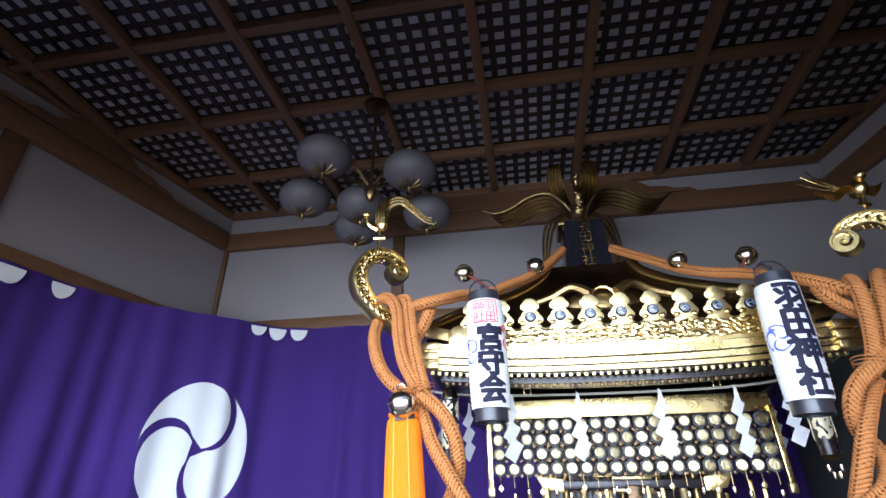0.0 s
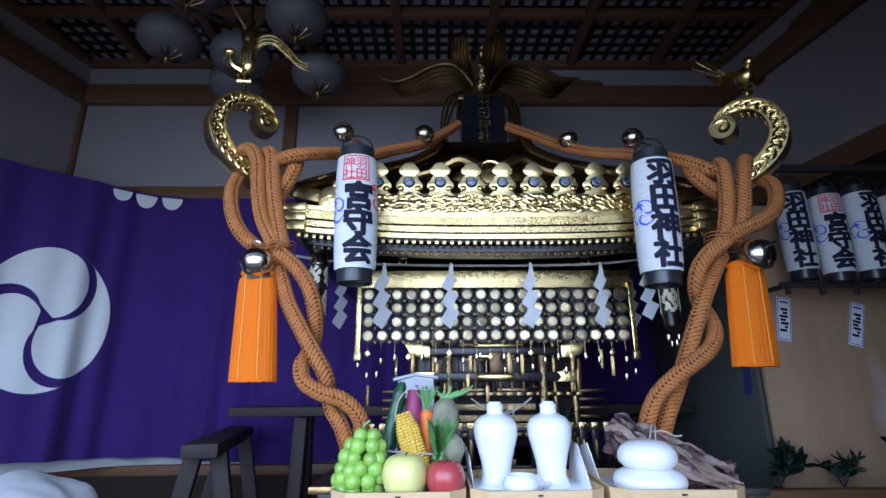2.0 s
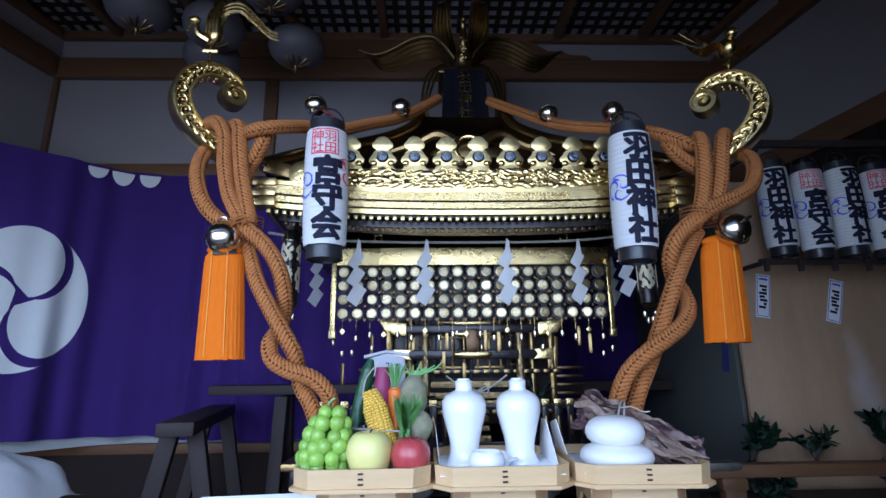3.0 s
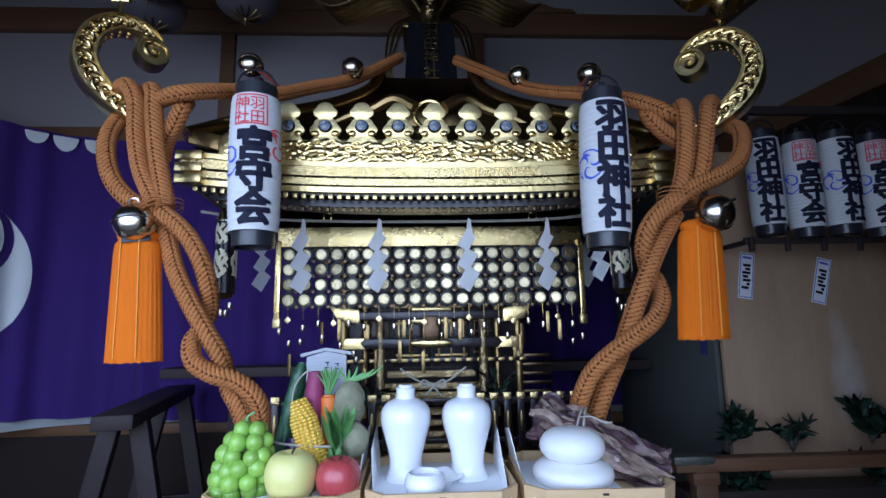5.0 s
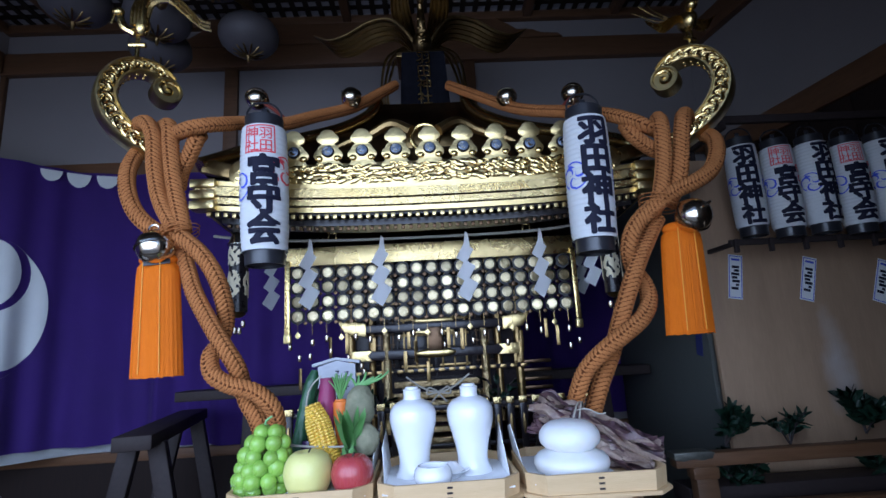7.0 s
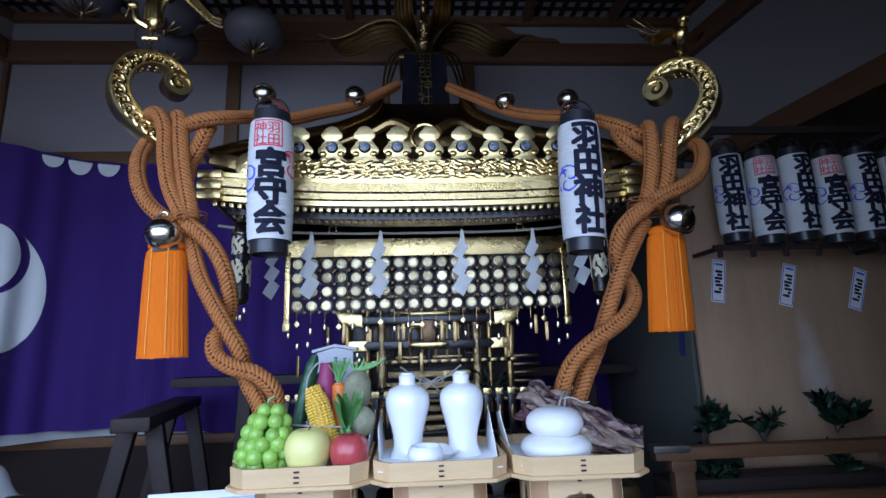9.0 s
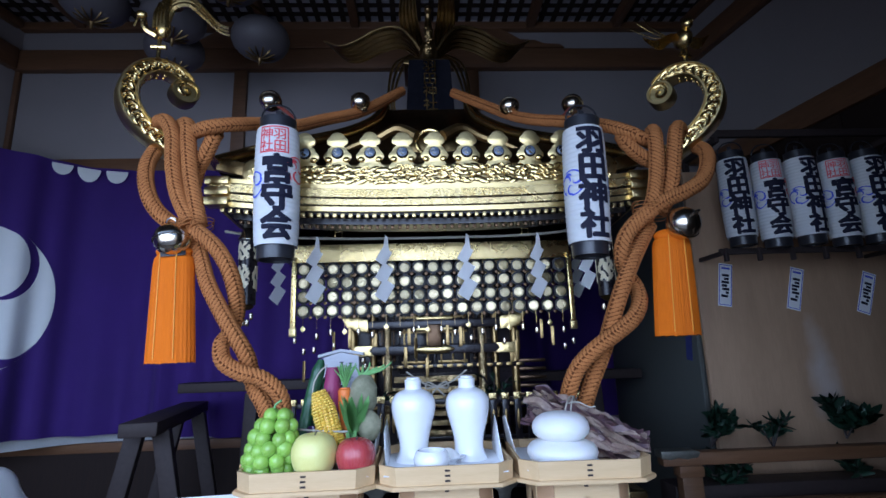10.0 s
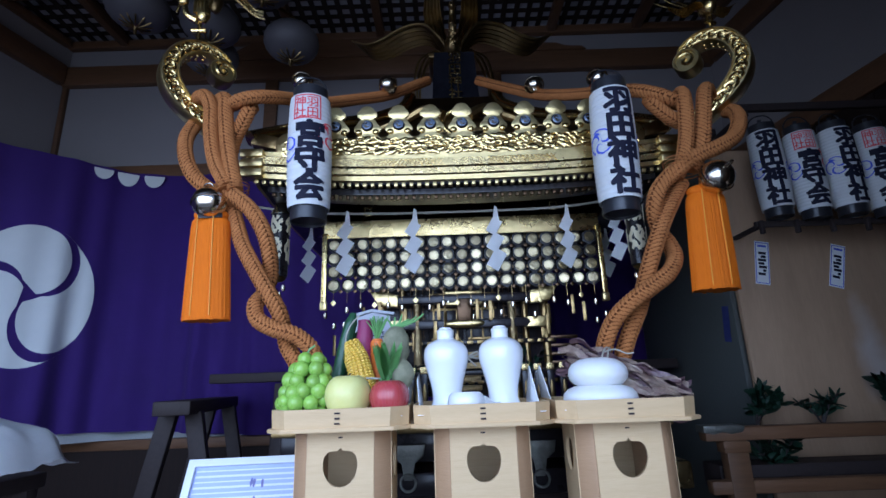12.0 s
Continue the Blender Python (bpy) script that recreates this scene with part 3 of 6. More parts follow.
for i in range(260):
    s = 0.1 + (back_len - 0.2) * i / 259
    p, nrm = back_at(s)
    q = p - nrm * 0.062
    row = [b.verts.new((q.x, q.y, 1.10)), b.verts.new((q.x, q.y, 0.958))]
    if last:
        b.faces.new((last[0], last[1], row[1], row[0]))
    last = row
bmesh.ops.solidify(b, geom=b.faces[:], thickness=0.004)
part("lining", b, WHITECLOTH, curtain, "white lining cloth showing below the purple hem")

# board partition beside the shrine
structure("partition_front", box(0.95, 0.022, 1.83, (1.58, 2.861, ZF + 0.915), 0.002, Matrix.Rotation(radians(0.0), 4, "Y")), PLY, "bare reddish plywood partition with paper slips on it", "partition")
structure("partition_side", box(0.02, 0.93, 1.83, (1.094, 3.338, ZF + 0.915), 0.002), GREENBOARD, "grey-green board closing the partition's side", "partition")


# ---------------------------------------------------------------- portable shrine
shrine = thing("portable_shrine", "black-lacquered portable shrine covered in gilt metal fittings", "shrine", at=(MX, MY, 0))
EAVE = 0.70


def eave_ring(half, z, h, d, rise=0.04, n=24):
    """A square frame of eaves timber whose corners sweep up; four straight sides, outer face at half."""
    b = bmesh.new()
    for side in range(4):
        rot = Matrix.Rotation(side * math.pi / 2, 4, "Z")
        rows = []
        for i in range(n + 1):
            f = -1 + 2 * i / n
            up = rise * abs(f) ** 2.6
            x = f * half
            xi = f * (half - d)
            rows.append([b.verts.new(rot @ Vector(p)) for p in ((x, -half, z + up), (x, -half - 0.001, z + h * 0.93 + up), (x * 0.995, -half + 0.004, z + h + up), (xi, -half + d, z + h + up), (xi, -half + d, z + up))])
        for a, q in zip(rows, rows[1:]):
            for k in range(5):
                b.faces.new((a[k], q[k], q[(k + 1) % 5], a[(k + 1) % 5]))
    bmesh.ops.remove_doubles(b, verts=b.verts, dist=0.0005)
    bmesh.ops.recalc_face_normals(b, faces=b.faces)
    return b


eaves = part("eaves_frame", eave_ring(0.655, 1.800, 0.020, 0.10, 0.028), LACQUER, shrine)
part("lower_moulding", eave_ring(0.700, 1.831, 0.016, 0.03, 0.030), PALEGOLD, eaves, "plain gilt moulding")
part("middle_moulding", eave_ring(0.707, 1.850, 0.020, 0.03, 0.032), ENGRAVED, eaves, "chased gilt moulding")
part("diaper_moulding", eave_ring(0.715, 1.873, 0.028, 0.03, 0.034), ENGRAVED, eaves, "chased gilt moulding with diaper panels")
part("upper_moulding", eave_ring(0.703, 1.904, 0.014, 0.03, 0.036), PALEGOLD, eaves, "plain gilt moulding")
part("eaves_core", eave_ring(0.686, 1.824, 0.105, 0.05, 0.033), LACQUER, eaves)
eaves.scale = (0.968, 1, 1)
# raised diaper panels on the front moulding
for x0, x1 in ((-0.60, -0.49), (-0.31, -0.06), (0.10, 0.31), (0.49, 0.60)):
    b = bmesh.new()
    k = x0
    while k < x1:
        for sg in (1, -1):
            box(0.0022, 0.003, 0.030, (k, -0.7165, 1.887 + 0.034 * abs((k) / 0.715) ** 2.6), bm=b, rot=Matrix.Rotation(sg * 0.72, 4, "Y"))
        k += 0.0135
    part("diaper_panel", b, GOLD, eaves, "gilt panel of crossed diaper ribs")
# tooth blocks
tooth = mesh_of(box(0.0125, 0.02, 0.013, (0, 0, 0), 0.001), PALEGOLD)
# inner row made darker: the shade under the eaves is put into its colour
tooth_shaded = mesh_of(box(0.0105, 0.02, 0.011, (0, 0, 0), 0.001), DARKBRONZE)
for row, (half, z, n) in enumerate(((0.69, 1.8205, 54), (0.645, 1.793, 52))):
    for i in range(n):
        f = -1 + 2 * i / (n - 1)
        o = new("rafter_end", tooth_shaded if row else tooth)
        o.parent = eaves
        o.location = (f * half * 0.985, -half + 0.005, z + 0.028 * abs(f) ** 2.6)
for sx in (-1, 1):
    for z in (1.842, 1.874, 1.908):
        b = box(0.075, 0.05, 0.026, (sx * 0.690, -0.700, z + 0.028), 0.003)
        part("beam_end", b, PALEGOLD, eaves, "gilt squared beam end")

# roof: concave sides, dark lacquer with gilt ridges
b = bmesh.new()
n, m = 24, 16


def roof_r(f):
    return 0.19 + 0.50 * (1 - f) ** 1.75


def roof_z(f):
    return 1.945 + 0.50 * f ** 0.82


for side in range(4):
    rot = Matrix.Rotation(side * math.pi / 2, 4, "Z")
    rows = []
    for j in range(m + 1):
        f = j / m
        rows.append([b.verts.new(rot @ Vector((roof_r(f) * (-1 + 2 * i / n), -roof_r(f) * (1 - 0.03 * (1 - abs(-1 + 2 * i / n) ** 2)), roof_z(f) + 0.045 * (1 - f) * abs(-1 + 2 * i / n) ** 3))) for i in range(n + 1)])
    for a, q in zip(rows, rows[1:]):
        for i in range(n):
            b.faces.new((a[i], a[i + 1], q[i + 1], q[i]))
bmesh.ops.remove_doubles(b, verts=b.verts, dist=0.0005)
bmesh.ops.recalc_face_normals(b, faces=b.faces)
roof = part("roof", b, DARKBRONZE, shrine, "dark bronze-coloured concave roof")
for sx in (-1, 1):
    for sy in (-1, 1):
        pts = [(sx * roof_r(f), sy * roof_r(f), roof_z(f) + 0.045 * (1 - f) + 0.012) for f in (0, 0.15, 0.35, 0.55, 0.8, 1)]
        part("ridge", tube(pts, 0.026, 30, 10), RELIEFGOLD, roof, "gilt corner ridge")
part("roof_boss", ball(0.10, (0, -0.40, 2.16), (1.5, 0.35, 0.75), 24, 12), AGEDSHADEGOLD, roof, "round gilt boss on the roof's face")
b = tube([(0.05 * math.cos(a), -0.445, 2.175 + 0.05 * math.sin(a)) for a in [6.2832 * k / 12 for k in range(13)]], 0.008, 40, 8)
part("boss_ring", b, GOLD, roof, "gilt ring on the roof boss")
for sx in (-1, 1):
    part("roof_wave", tube([(sx * 0.05, -0.47, 2.19), (sx * 0.12, -0.45, 2.23), (sx * 0.2, -0.43, 2.20), (sx * 0.30, -0.43, 2.165), (sx * 0.40, -0.45, 2.10)], 0.022, 24, 8, taper=lambda f: 1 - 0.6 * f), AGEDSHADEGOLD, roof, "gilt scroll on the roof's face")


# crest plates along the eaves
def cloud_strip(length, seed):
    rnd = random.Random(seed)
    b = bmesh.new()
    n = int(length / 0.02)
    for i in range(n):
        x = -length / 2 + length * (i + 0.5) / n
        for row in range(3):
            z = 1.934 + row * 0.020 + rnd.uniform(-0.006, 0.006)
            ball(0.0145, (x + rnd.uniform(-0.006, 0.006) + row * 0.01, -0.004, z), (rnd.uniform(0.9, 1.7), 0.22, rnd.uniform(0.5, 0.75)), 10, 6, b, Matrix.Rotation(rnd.uniform(-0.5, 0.5), 4, "Y"))
            if rnd.random() < 0.45:
                c = (x + rnd.uniform(-0.01, 0.01), -0.006, z)
                tube([(c[0] + 0.012 * math.cos(a) * (1 - a / 9), c[1], c[2] + 0.009 * math.sin(a) * (1 - a / 9)) for a in (0, 1, 2, 3, 4, 5, 6)], 0.0025, 16, 6, b)
    return b


PALM = [(-0.051, -0.022), (-0.050, -0.008), (-0.040, 0.002), (-0.034, 0.009), (-0.044, 0.014), (-0.050, 0.022), (-0.049, 0.031), (-0.043, 0.037), (-0.036, 0.044), (-0.032, 0.053), (-0.022, 0.059), (-0.027, 0.061), (-0.036, 0.067), (-0.038, 0.076), (-0.034, 0.085), (-0.027, 0.089), (-0.022, 0.097), (-0.012, 0.103)]
PALM = PALM + [(0, 0.105)] + [(-x, z) for x, z in PALM[::-1]]
palm_me = mesh_of(plate([PALM], 0.012, 0.0018), PALEGOLD)
skirt_me = mesh_of(ball(0.012, (0, -0.004, 0.012), (1, 0.5, 0.8), 8, 6), GOLD)
ring_me = mesh_of(lathe([(0.0, 0.006), (0.0165, 0.006), (0.0195, 0.0)], 20), LACQUER)
disc_me = mesh_of(lathe([(0.0, 0.0085), (0.009, 0.008), (0.0152, 0.005), (0.0152, 0.0)], 20), SAGE)
swirl = bmesh.new()
for k in range(3):
    plate([comma(0.0125, radians(120 * k), 0.12)], 0.0012, 0, None, swirl)
swirl_me = mesh_of(swirl, SILVER, False)
face = Matrix.Rotation(radians(90), 4, "X")


def crest_row(angle, count, label):
    rot = Matrix.Rotation(angle, 4, "Z")
    strip = part("crest_band", plate([[(-0.60, 1.919), (0.60, 1.919), (0.60, 1.960), (0.575, 1.99), (-0.575, 1.99), (-0.60, 1.960)]], 0.012, 0.002, Matrix.Translation((0, -0.690, 0))), PALEGOLD, shrine, label)
    strip.matrix_local = rot
    rel = part("cloud_relief", cloud_strip(1.16, 5), RELIEFGOLD, strip, "embossed gilt clouds")
    rel.location = (0, -0.697, 0)
    for i in range(count):
        x = (i - (count - 1) / 2) * 0.1033 + 0.008
        p = new("palmette", palm_me)
        p.parent, p.location, p.scale = strip, (x, -0.694, 1.991), (0.90, 1, 1)
        p.rotation_euler = (radians(7 + random.uniform(-2, 2)), 0, radians(random.uniform(-2, 2)))
        tagged(p, "gilt palmette plate with enamel roundel")
        for me, y in ((ring_me, -0.009), (disc_me, -0.011)):
            q = new("roundel", me)
            q.parent = strip
            q.matrix_local = Matrix.Translation((x, -0.697 + y, 2.025)) @ face
        q = new("whorl", swirl_me)
        q.parent = strip
        q.location = (x, -0.7185, 2.025)
        for dx in (-0.028, 0.028):
            q = new("scroll_foot", skirt_me)
            q.parent, q.location = strip, (x + dx, -0.700, 1.992)
    return strip


for a in (0, math.pi / 2, -math.pi / 2):
    crest_row(a, 11, "gilt plate band with embossed clouds")
for sx in (-1, 1):
    part("corner_edge", box(0.13, 0.03, 0.045, (sx * 0.64, -0.685, 1.985), 0.006, Matrix.Rotation(-sx * 0.25, 4, "Y")), AGEDSHADEGOLD, eaves, "darker chased roof edge near the corner")
    part("corner_cap", plate([arc(0, 0, 0.045, 0, 360, 24)], 0.02, 0.004, Matrix.Translation((sx * 0.575, -0.694, 1.968))), PALEGOLD, eaves, "round gilt cap")


# scroll horns at the corners
def horn(sx, at):
    C = [(-0.110, -0.190, .028), (-0.055, -0.166, .028), (-0.005, -0.136, .028), (0.036, -0.100, .030), (0.062, -0.058, .031), (0.071, -0.014, .030), (0.062, 0.028, .028), (0.040, 0.064, .026), (0.006, 0.088, .025), (-0.034, 0.094, .024), (-0.070, 0.082, .023), (-0.094, 0.062, .021)]
    P, _ = spline([(x, 0, z) for x, z, _ in C], 70)
    W, _ = spline([(k * 0.1, 0, w * 10) for k, (_, _, w) in enumerate(C)], 70)
    hold = thing("scroll_horn", "gilt scroll-shaped horn with embossed tendrils on the roof corner", "ornament", "horns of the shrine roof", at=at)
    b = bmesh.new()
    rings = []
    for i, p in enumerate(P):
        t = (P[min(69, i + 1)] - P[max(0, i - 1)]).normalized()
        s = Vector((t.z, 0, -t.x))
        w = W[i].z / 10
        ring = []
        for u, y in ((-1, -0.028), (-0.86, -0.036), (-0.78, -0.036), (-0.72, -0.027), (0.72, -0.027), (0.78, -0.036), (0.86, -0.036), (1, -0.028), (1.0, 0.028), (0.86, 0.036), (-0.86, 0.036), (-1, 0.028)):
            ring.append(b.verts.new(p + s * (u * w) + Vector((0, y, 0))))
        rings.append(ring)
    for a, q in zip(rings, rings[1:]):
        for k in range(12):
            b.faces.new((a[k], a[(k + 1) % 12], q[(k + 1) % 12], q[k]))
    b.faces.new(rings[0])
    b.faces.new(rings[-1])
    bmesh.ops.recalc_face_normals(b, faces=b.faces)
    body = part("scroll", b, PALEGOLD, hold)
    cx, cz = -0.084, 0.033
    b = lathe([(0.0, 0.027), (0.032, 0.027), (0.034, 0.035), (0.040, 0.035), (0.043, 0.028), (0.043, -0.028), (0.0, -0.028)], 32)
    b.transform(Matrix.Translation((cx, 0, cz)) @ face)
    part("scroll_eye", b, PALEGOLD, hold)
    b = tube([(cx + r * math.cos(a), -0.030, cz + r * math.sin(a)) for a, r in [(2.2 - k * 0.75, 0.027 - 0.0025 * k) for k in range(11)]], 0.0055, 50, 6)
    part("eye_spiral", b, RELIEFGOLD, hold)
    rnd = random.Random(11 + sx)
    b = bmesh.new()
    for i in range(4, 66, 2):
        p, w = P[i], W[i].z / 10
        t = (P[i + 1] - P[i - 1]).normalized()
        s = Vector((t.z, 0, -t.x))
        sg = 1 if (i // 2) % 2 else -1
        o = p + Vector((0, -0.028, 0))
        tube([o - t * 0.016 - s * sg * w * 0.5, o - t * 0.004 - s * sg * w * 0.45, o + t * 0.010 - s * sg * w * 0.1, o + t * 0.008 + s * sg * w * 0.35, o - t * 0.006 + s * sg * w * 0.5, o - t * 0.008 + s * sg * w * 0.2], 0.0052, 18, 6, b, taper=lambda f: 1.1 - 0.6 * f)
        ball(0.006, o + s * sg * w * 0.42 + t * 0.012, (1, 0.6, 1), 8, 6, b)
        ball(0.0055, o - s * sg * w * 0.2 + t * 0.018, (1.4, 0.5, 0.8), 8, 6, b)
    part("tendril_relief", b, RELIEFGOLD, hold, "embossed gilt tendrils")
    b = bmesh.new()
    for i in range(6, 62, 4):
        t = (P[i + 1] - P[i - 1]).normalized()
        s = Vector((t.z, 0, -t.x)) * -1
        for y in (-0.012, 0.012):
            ball(0.0055, P[i] + s * (W[i].z / 10) + Vector((0, y, 0)), (1, 1, 1), 8, 6, b)
    part("studs", b, GOLD, hold, "row of gilt studs")
    hold.matrix_basis = Matrix.Translation(at) @ Matrix.Rotation(radians(-40 * sx), 4, "Z") @ Matrix.Diagonal((sx, 0.9, 1, 1))
    return hold


horn(-1, (-0.859, 2.29, 2.203))
horn(1, (0.845, 2.29, 2.183))


def feathered(curve, drop, nu, ribs, depth, out):
    """A wing or plume: a ribbed sheet hung below a curve."""
    U, _ = spline(curve, nu)
    w = bmesh.new()
    rows = []
    for i, p in enumerate(U):
        f = i / (nu - 1)
        row = []
        for j in range(ribs * 4 + 1):
            g = j / (ribs * 4)
            d = drop(f) * g
            row.append(w.verts.new(p + Vector((d.x, d.y + depth * math.sin(j * math.pi / 2), d.z))))
        rows.append(row)
    for r0, r1 in zip(rows, rows[1:]):
        for j in range(len(r0) - 1):
            w.faces.new((r0[j], r0[j + 1], r1[j + 1], r1[j]))
    bmesh.ops.solidify(w, geom=w.faces[:], thickness=0.006)
    put(w, Matrix(), out)


def small_bird(name, m, label):
    """Gilt swallow-like bird: one plain shape."""
    b = ball(0.028, (0, 0, 0.05), (0.9, 1.25, 1.2), 16, 10)
    ball(0.018, (0, -0.025, 0.09), (1, 1.1, 1), 12, 8, b)
    tube([(0, -0.035, 0.09), (0, -0.055, 0.083)], 0.005, 8, 6, b, taper=lambda f: 1 - 0.9 * f)
    for sx in (-1, 1):
        tube([(sx * 0.008, 0, 0.03), (sx * 0.010, 0, -0.01)], 0.004, 6, 6, b)
    feathered([(-0.015, 0, 0.07), (-0.05, 0.0, 0.062), (-0.10, 0.01, 0.035), (-0.145, 0.02, 0.045)], lambda f: Vector((0.02 * f, 0.01, -0.03 * math.sin(math.pi * (0.15 + 0.8 * f)))), 16, 4, 0.003, b)
    feathered([(0.015, 0, 0.07), (0.06, 0.01, 0.075), (0.11, 0.02, 0.09), (0.165, 0.03, 0.125)], lambda f: Vector((-0.01 * f, 0.01, -0.038 * math.sin(math.pi * (0.15 + 0.8 * f)))), 16, 4, 0.003, b)
    for k in range(3):
        tube([(-0.005, 0.03, 0.06), (-0.04, 0.09, 0.11 + 0.02 * k), (-0.10 + 0.03 * k, 0.12, 0.15 + 0.03 * k)], 0.0035, 16, 6, b, taper=lambda f: 1.1 - 0.6 * f)
    tube([(-0.02, 0, -0.008), (0.02, 0, -0.010)], 0.007, 6, 8, b)
    tube([(0, 0, -0.01), (0, 0, -0.06)], 0.006, 6, 8, b)
    ob = new(name, mesh_of(b, AGEDSHADEGOLD if "perch" in label else GOLD))
    ob.matrix_basis = m
    return tagged(ob, label, "bird figure", "birds on the horns")


small_bird("bird_figure", Matrix.Translation((MX + 0.840, 2.28, 2.335)) @ Matrix.Rotation(radians(15), 4, "Z"), "gilt bird with spread wings on a scroll horn")

# crested bird with a long curling tail on the other horn
b = ball(0.030, (0.02, 0, 0.06), (0.85, 0.8, 1.35), 16, 10)
for k in range(4):
    tube([(0.0 + 0.012 * k, -0.015, 0.05), (0.012 * k, -0.02, 0.10), (0.012 * k + 0.005, -0.01, 0.15 + 0.01 * k)], 0.010, 14, 6, b, flat=0.5, taper=lambda f: 1.1 - 0.7 * f)
tube([(0.0, 0, 0.03), (-0.035, -0.01, 0.05), (-0.045, -0.015, 0.085)], 0.013, 12, 8, b, taper=lambda f: 1.1 - 0.3 * f)
ball(0.016, (-0.05, -0.018, 0.098), (1.3, 0.9, 0.9), 12, 8, b)
tube([(-0.06, -0.02, 0.09), (-0.07, -0.02, 0.055)], 0.004, 8, 6, b)
for k, (dx, dz) in enumerate(((0, 0), (0.006, -0.014), (0.0, 0.014))):
    tube([(0.03, 0, 0.09 + dz * 0.5), (0.05, 0.0, 0.15 + dz), (0.10, 0.005, 0.165 + dz), (0.15, 0.012, 0.125 + dz), (0.20 + dx, 0.02, 0.075 + dz), (0.235 + dx, 0.024, 0.062 + dz)], 0.010, 30, 6, b, flat=0.6, taper=lambda f: 1.2 - 0.7 * f)
tube([(0.01, 0, 0.03), (0.01, 0, -0.05)], 0.007, 8, 8, b)
tube([(-0.016, 0, -0.01), (0.036, 0, -0.012)], 0.008, 8, 8, b)
ob = new("bird_figure", mesh_of(b, GOLD))
ob.location = (MX - 0.862, 2.28, 2.372)
ob.scale = (0.9, 0.9, 0.95)
tagged(ob, "gilt crested bird with curling tail on a scroll horn", "bird figure", "birds on the horns")

# crown of the roof and the phoenix
crown = part("crown_box", box(0.24, 0.24, 0.06, (0, 0, 2.455), 0.008), AGEDSHADEGOLD, shrine, "aged gilt box crowning the roof")
part("crown_neck", box(0.17, 0.17, 0.26, (0, 0, 2.60), 0.01), DARKBRONZE, crown)
part("crown_lid", box(0.21, 0.21, 0.03, (0, 0, 2.735), 0.008), AGEDSHADEGOLD, crown)
banner = thing("name_banner", "black cloth banner with gold vertical lettering below the phoenix", "banner", at=(MX + 0.016, MY - 0.135, 2.722))
b = bmesh.new()
rows = []
for i in range(15):
    x = -0.11 + 0.22 * i / 14
    rows.append([b.verts.new((x * (0.86 + 0.14 * k / 8), -0.008 * math.sin(i * 0.9) * k / 8 - (0.004 if abs(x) < 0.04 else 0), -0.275 * k / 8)) for k in range(9)])
for a, q in zip(rows, rows[1:]):
    for k in range(8):
        b.faces.new((a[k], a[k + 1], q[k + 1], q[k]))
bmesh.ops.solidify(b, geom=b.faces[:], thickness=0.003)
part("cloth", b, BLACKCLOTH, banner)
part("lettering", letters("羽田神社", 0.066, 0.015, 0.001, 0.98, Matrix.Translation((0, -0.016, -0.005))), RELIEFGOLD, banner, "gold lettering", False)

b = ball(0.05, (0, -0.02, 2.80), (0.9, 1.3, 1.15), 20, 12)
tube([(0, -0.05, 2.82), (0, -0.085, 2.87), (0, -0.075, 2.93), (0, -0.09, 2.965)], 0.02, 20, 10, b, taper=lambda f: 1.2 - 0.5 * f)
ball(0.02, (0, -0.10, 2.975), (0.9, 1.2, 1), 12, 8, b)
tube([(0, -0.115, 2.975), (0, -0.15, 2.96)], 0.007, 8, 6, b, taper=lambda f: 1 - 0.8 * f)
for k in range(9):
    ball(0.011, (0.012 * math.sin(k * 2.1), -0.082 - 0.002 * k, 2.77 + 0.014 * k), (1, 0.6, 0.8), 8, 6, b)


for sx in (-1, 1):
    feathered([(sx * 0.03, -0.02, 2.80), (sx * 0.085, -0.02, 2.885), (sx * 0.15, -0.01, 2.945), (sx * 0.25, 0.01, 2.945), (sx * 0.36, 0.03, 2.895), (sx * 0.44, 0.05, 2.885), (sx * 0.52, 0.07, 2.925)],
              lambda f: Vector((-sx * 0.05 * f, 0.03, -0.02 - 0.085 * math.sin(math.pi * min(1, f * 0.92 + 0.05)) ** 0.8)), 34, 5, 0.004, b)
    tube([(sx * 0.03, -0.024, 2.80), (sx * 0.085, -0.024, 2.885), (sx * 0.15, -0.014, 2.945), (sx * 0.25, 0.006, 2.945), (sx * 0.36, 0.026, 2.895), (sx * 0.44, 0.046, 2.885), (sx * 0.52, 0.066, 2.925)], 0.010, 40, 8, b, taper=lambda t: 1.1 - 0.6 * t)
    feathered([(sx * 0.012, 0.05, 2.84), (sx * 0.03, 0.08, 2.96), (sx * 0.05, 0.06, 3.06), (sx * 0.06, 0.0, 3.135), (sx * 0.075, -0.05, 3.12)],
              lambda f: Vector((sx * (0.025 + 0.07 * math.sin(math.pi * (0.15 + 0.7 * f))), -0.02 * f, -0.03 * f)), 26, 5, 0.005, b)
    for k in range(3):
        tube([(sx * (0.04 + 0.02 * k), 0.05, 2.84), (sx * (0.12 + 0.025 * k), 0.05, 2.78), (sx * (0.17 + 0.015 * k), 0.05, 2.62), (sx * (0.165 + 0.012 * k), 0.05, 2.47)], 0.012, 24, 6, b, flat=0.4, taper=lambda t: 1.1 - 0.5 * t)
    tube([(sx * 0.02, -0.02, 2.77), (sx * 0.02, -0.02, 2.735)], 0.008, 6, 6, b)
phoenix = new("phoenix_figure", mesh_of(b, AGEDSHADEGOLD))
phoenix.location = (MX + 0.016, MY - 0.03, 0.012)
tagged(phoenix, "gilt phoenix with spread wings crowning the shrine roof", "bird figure")

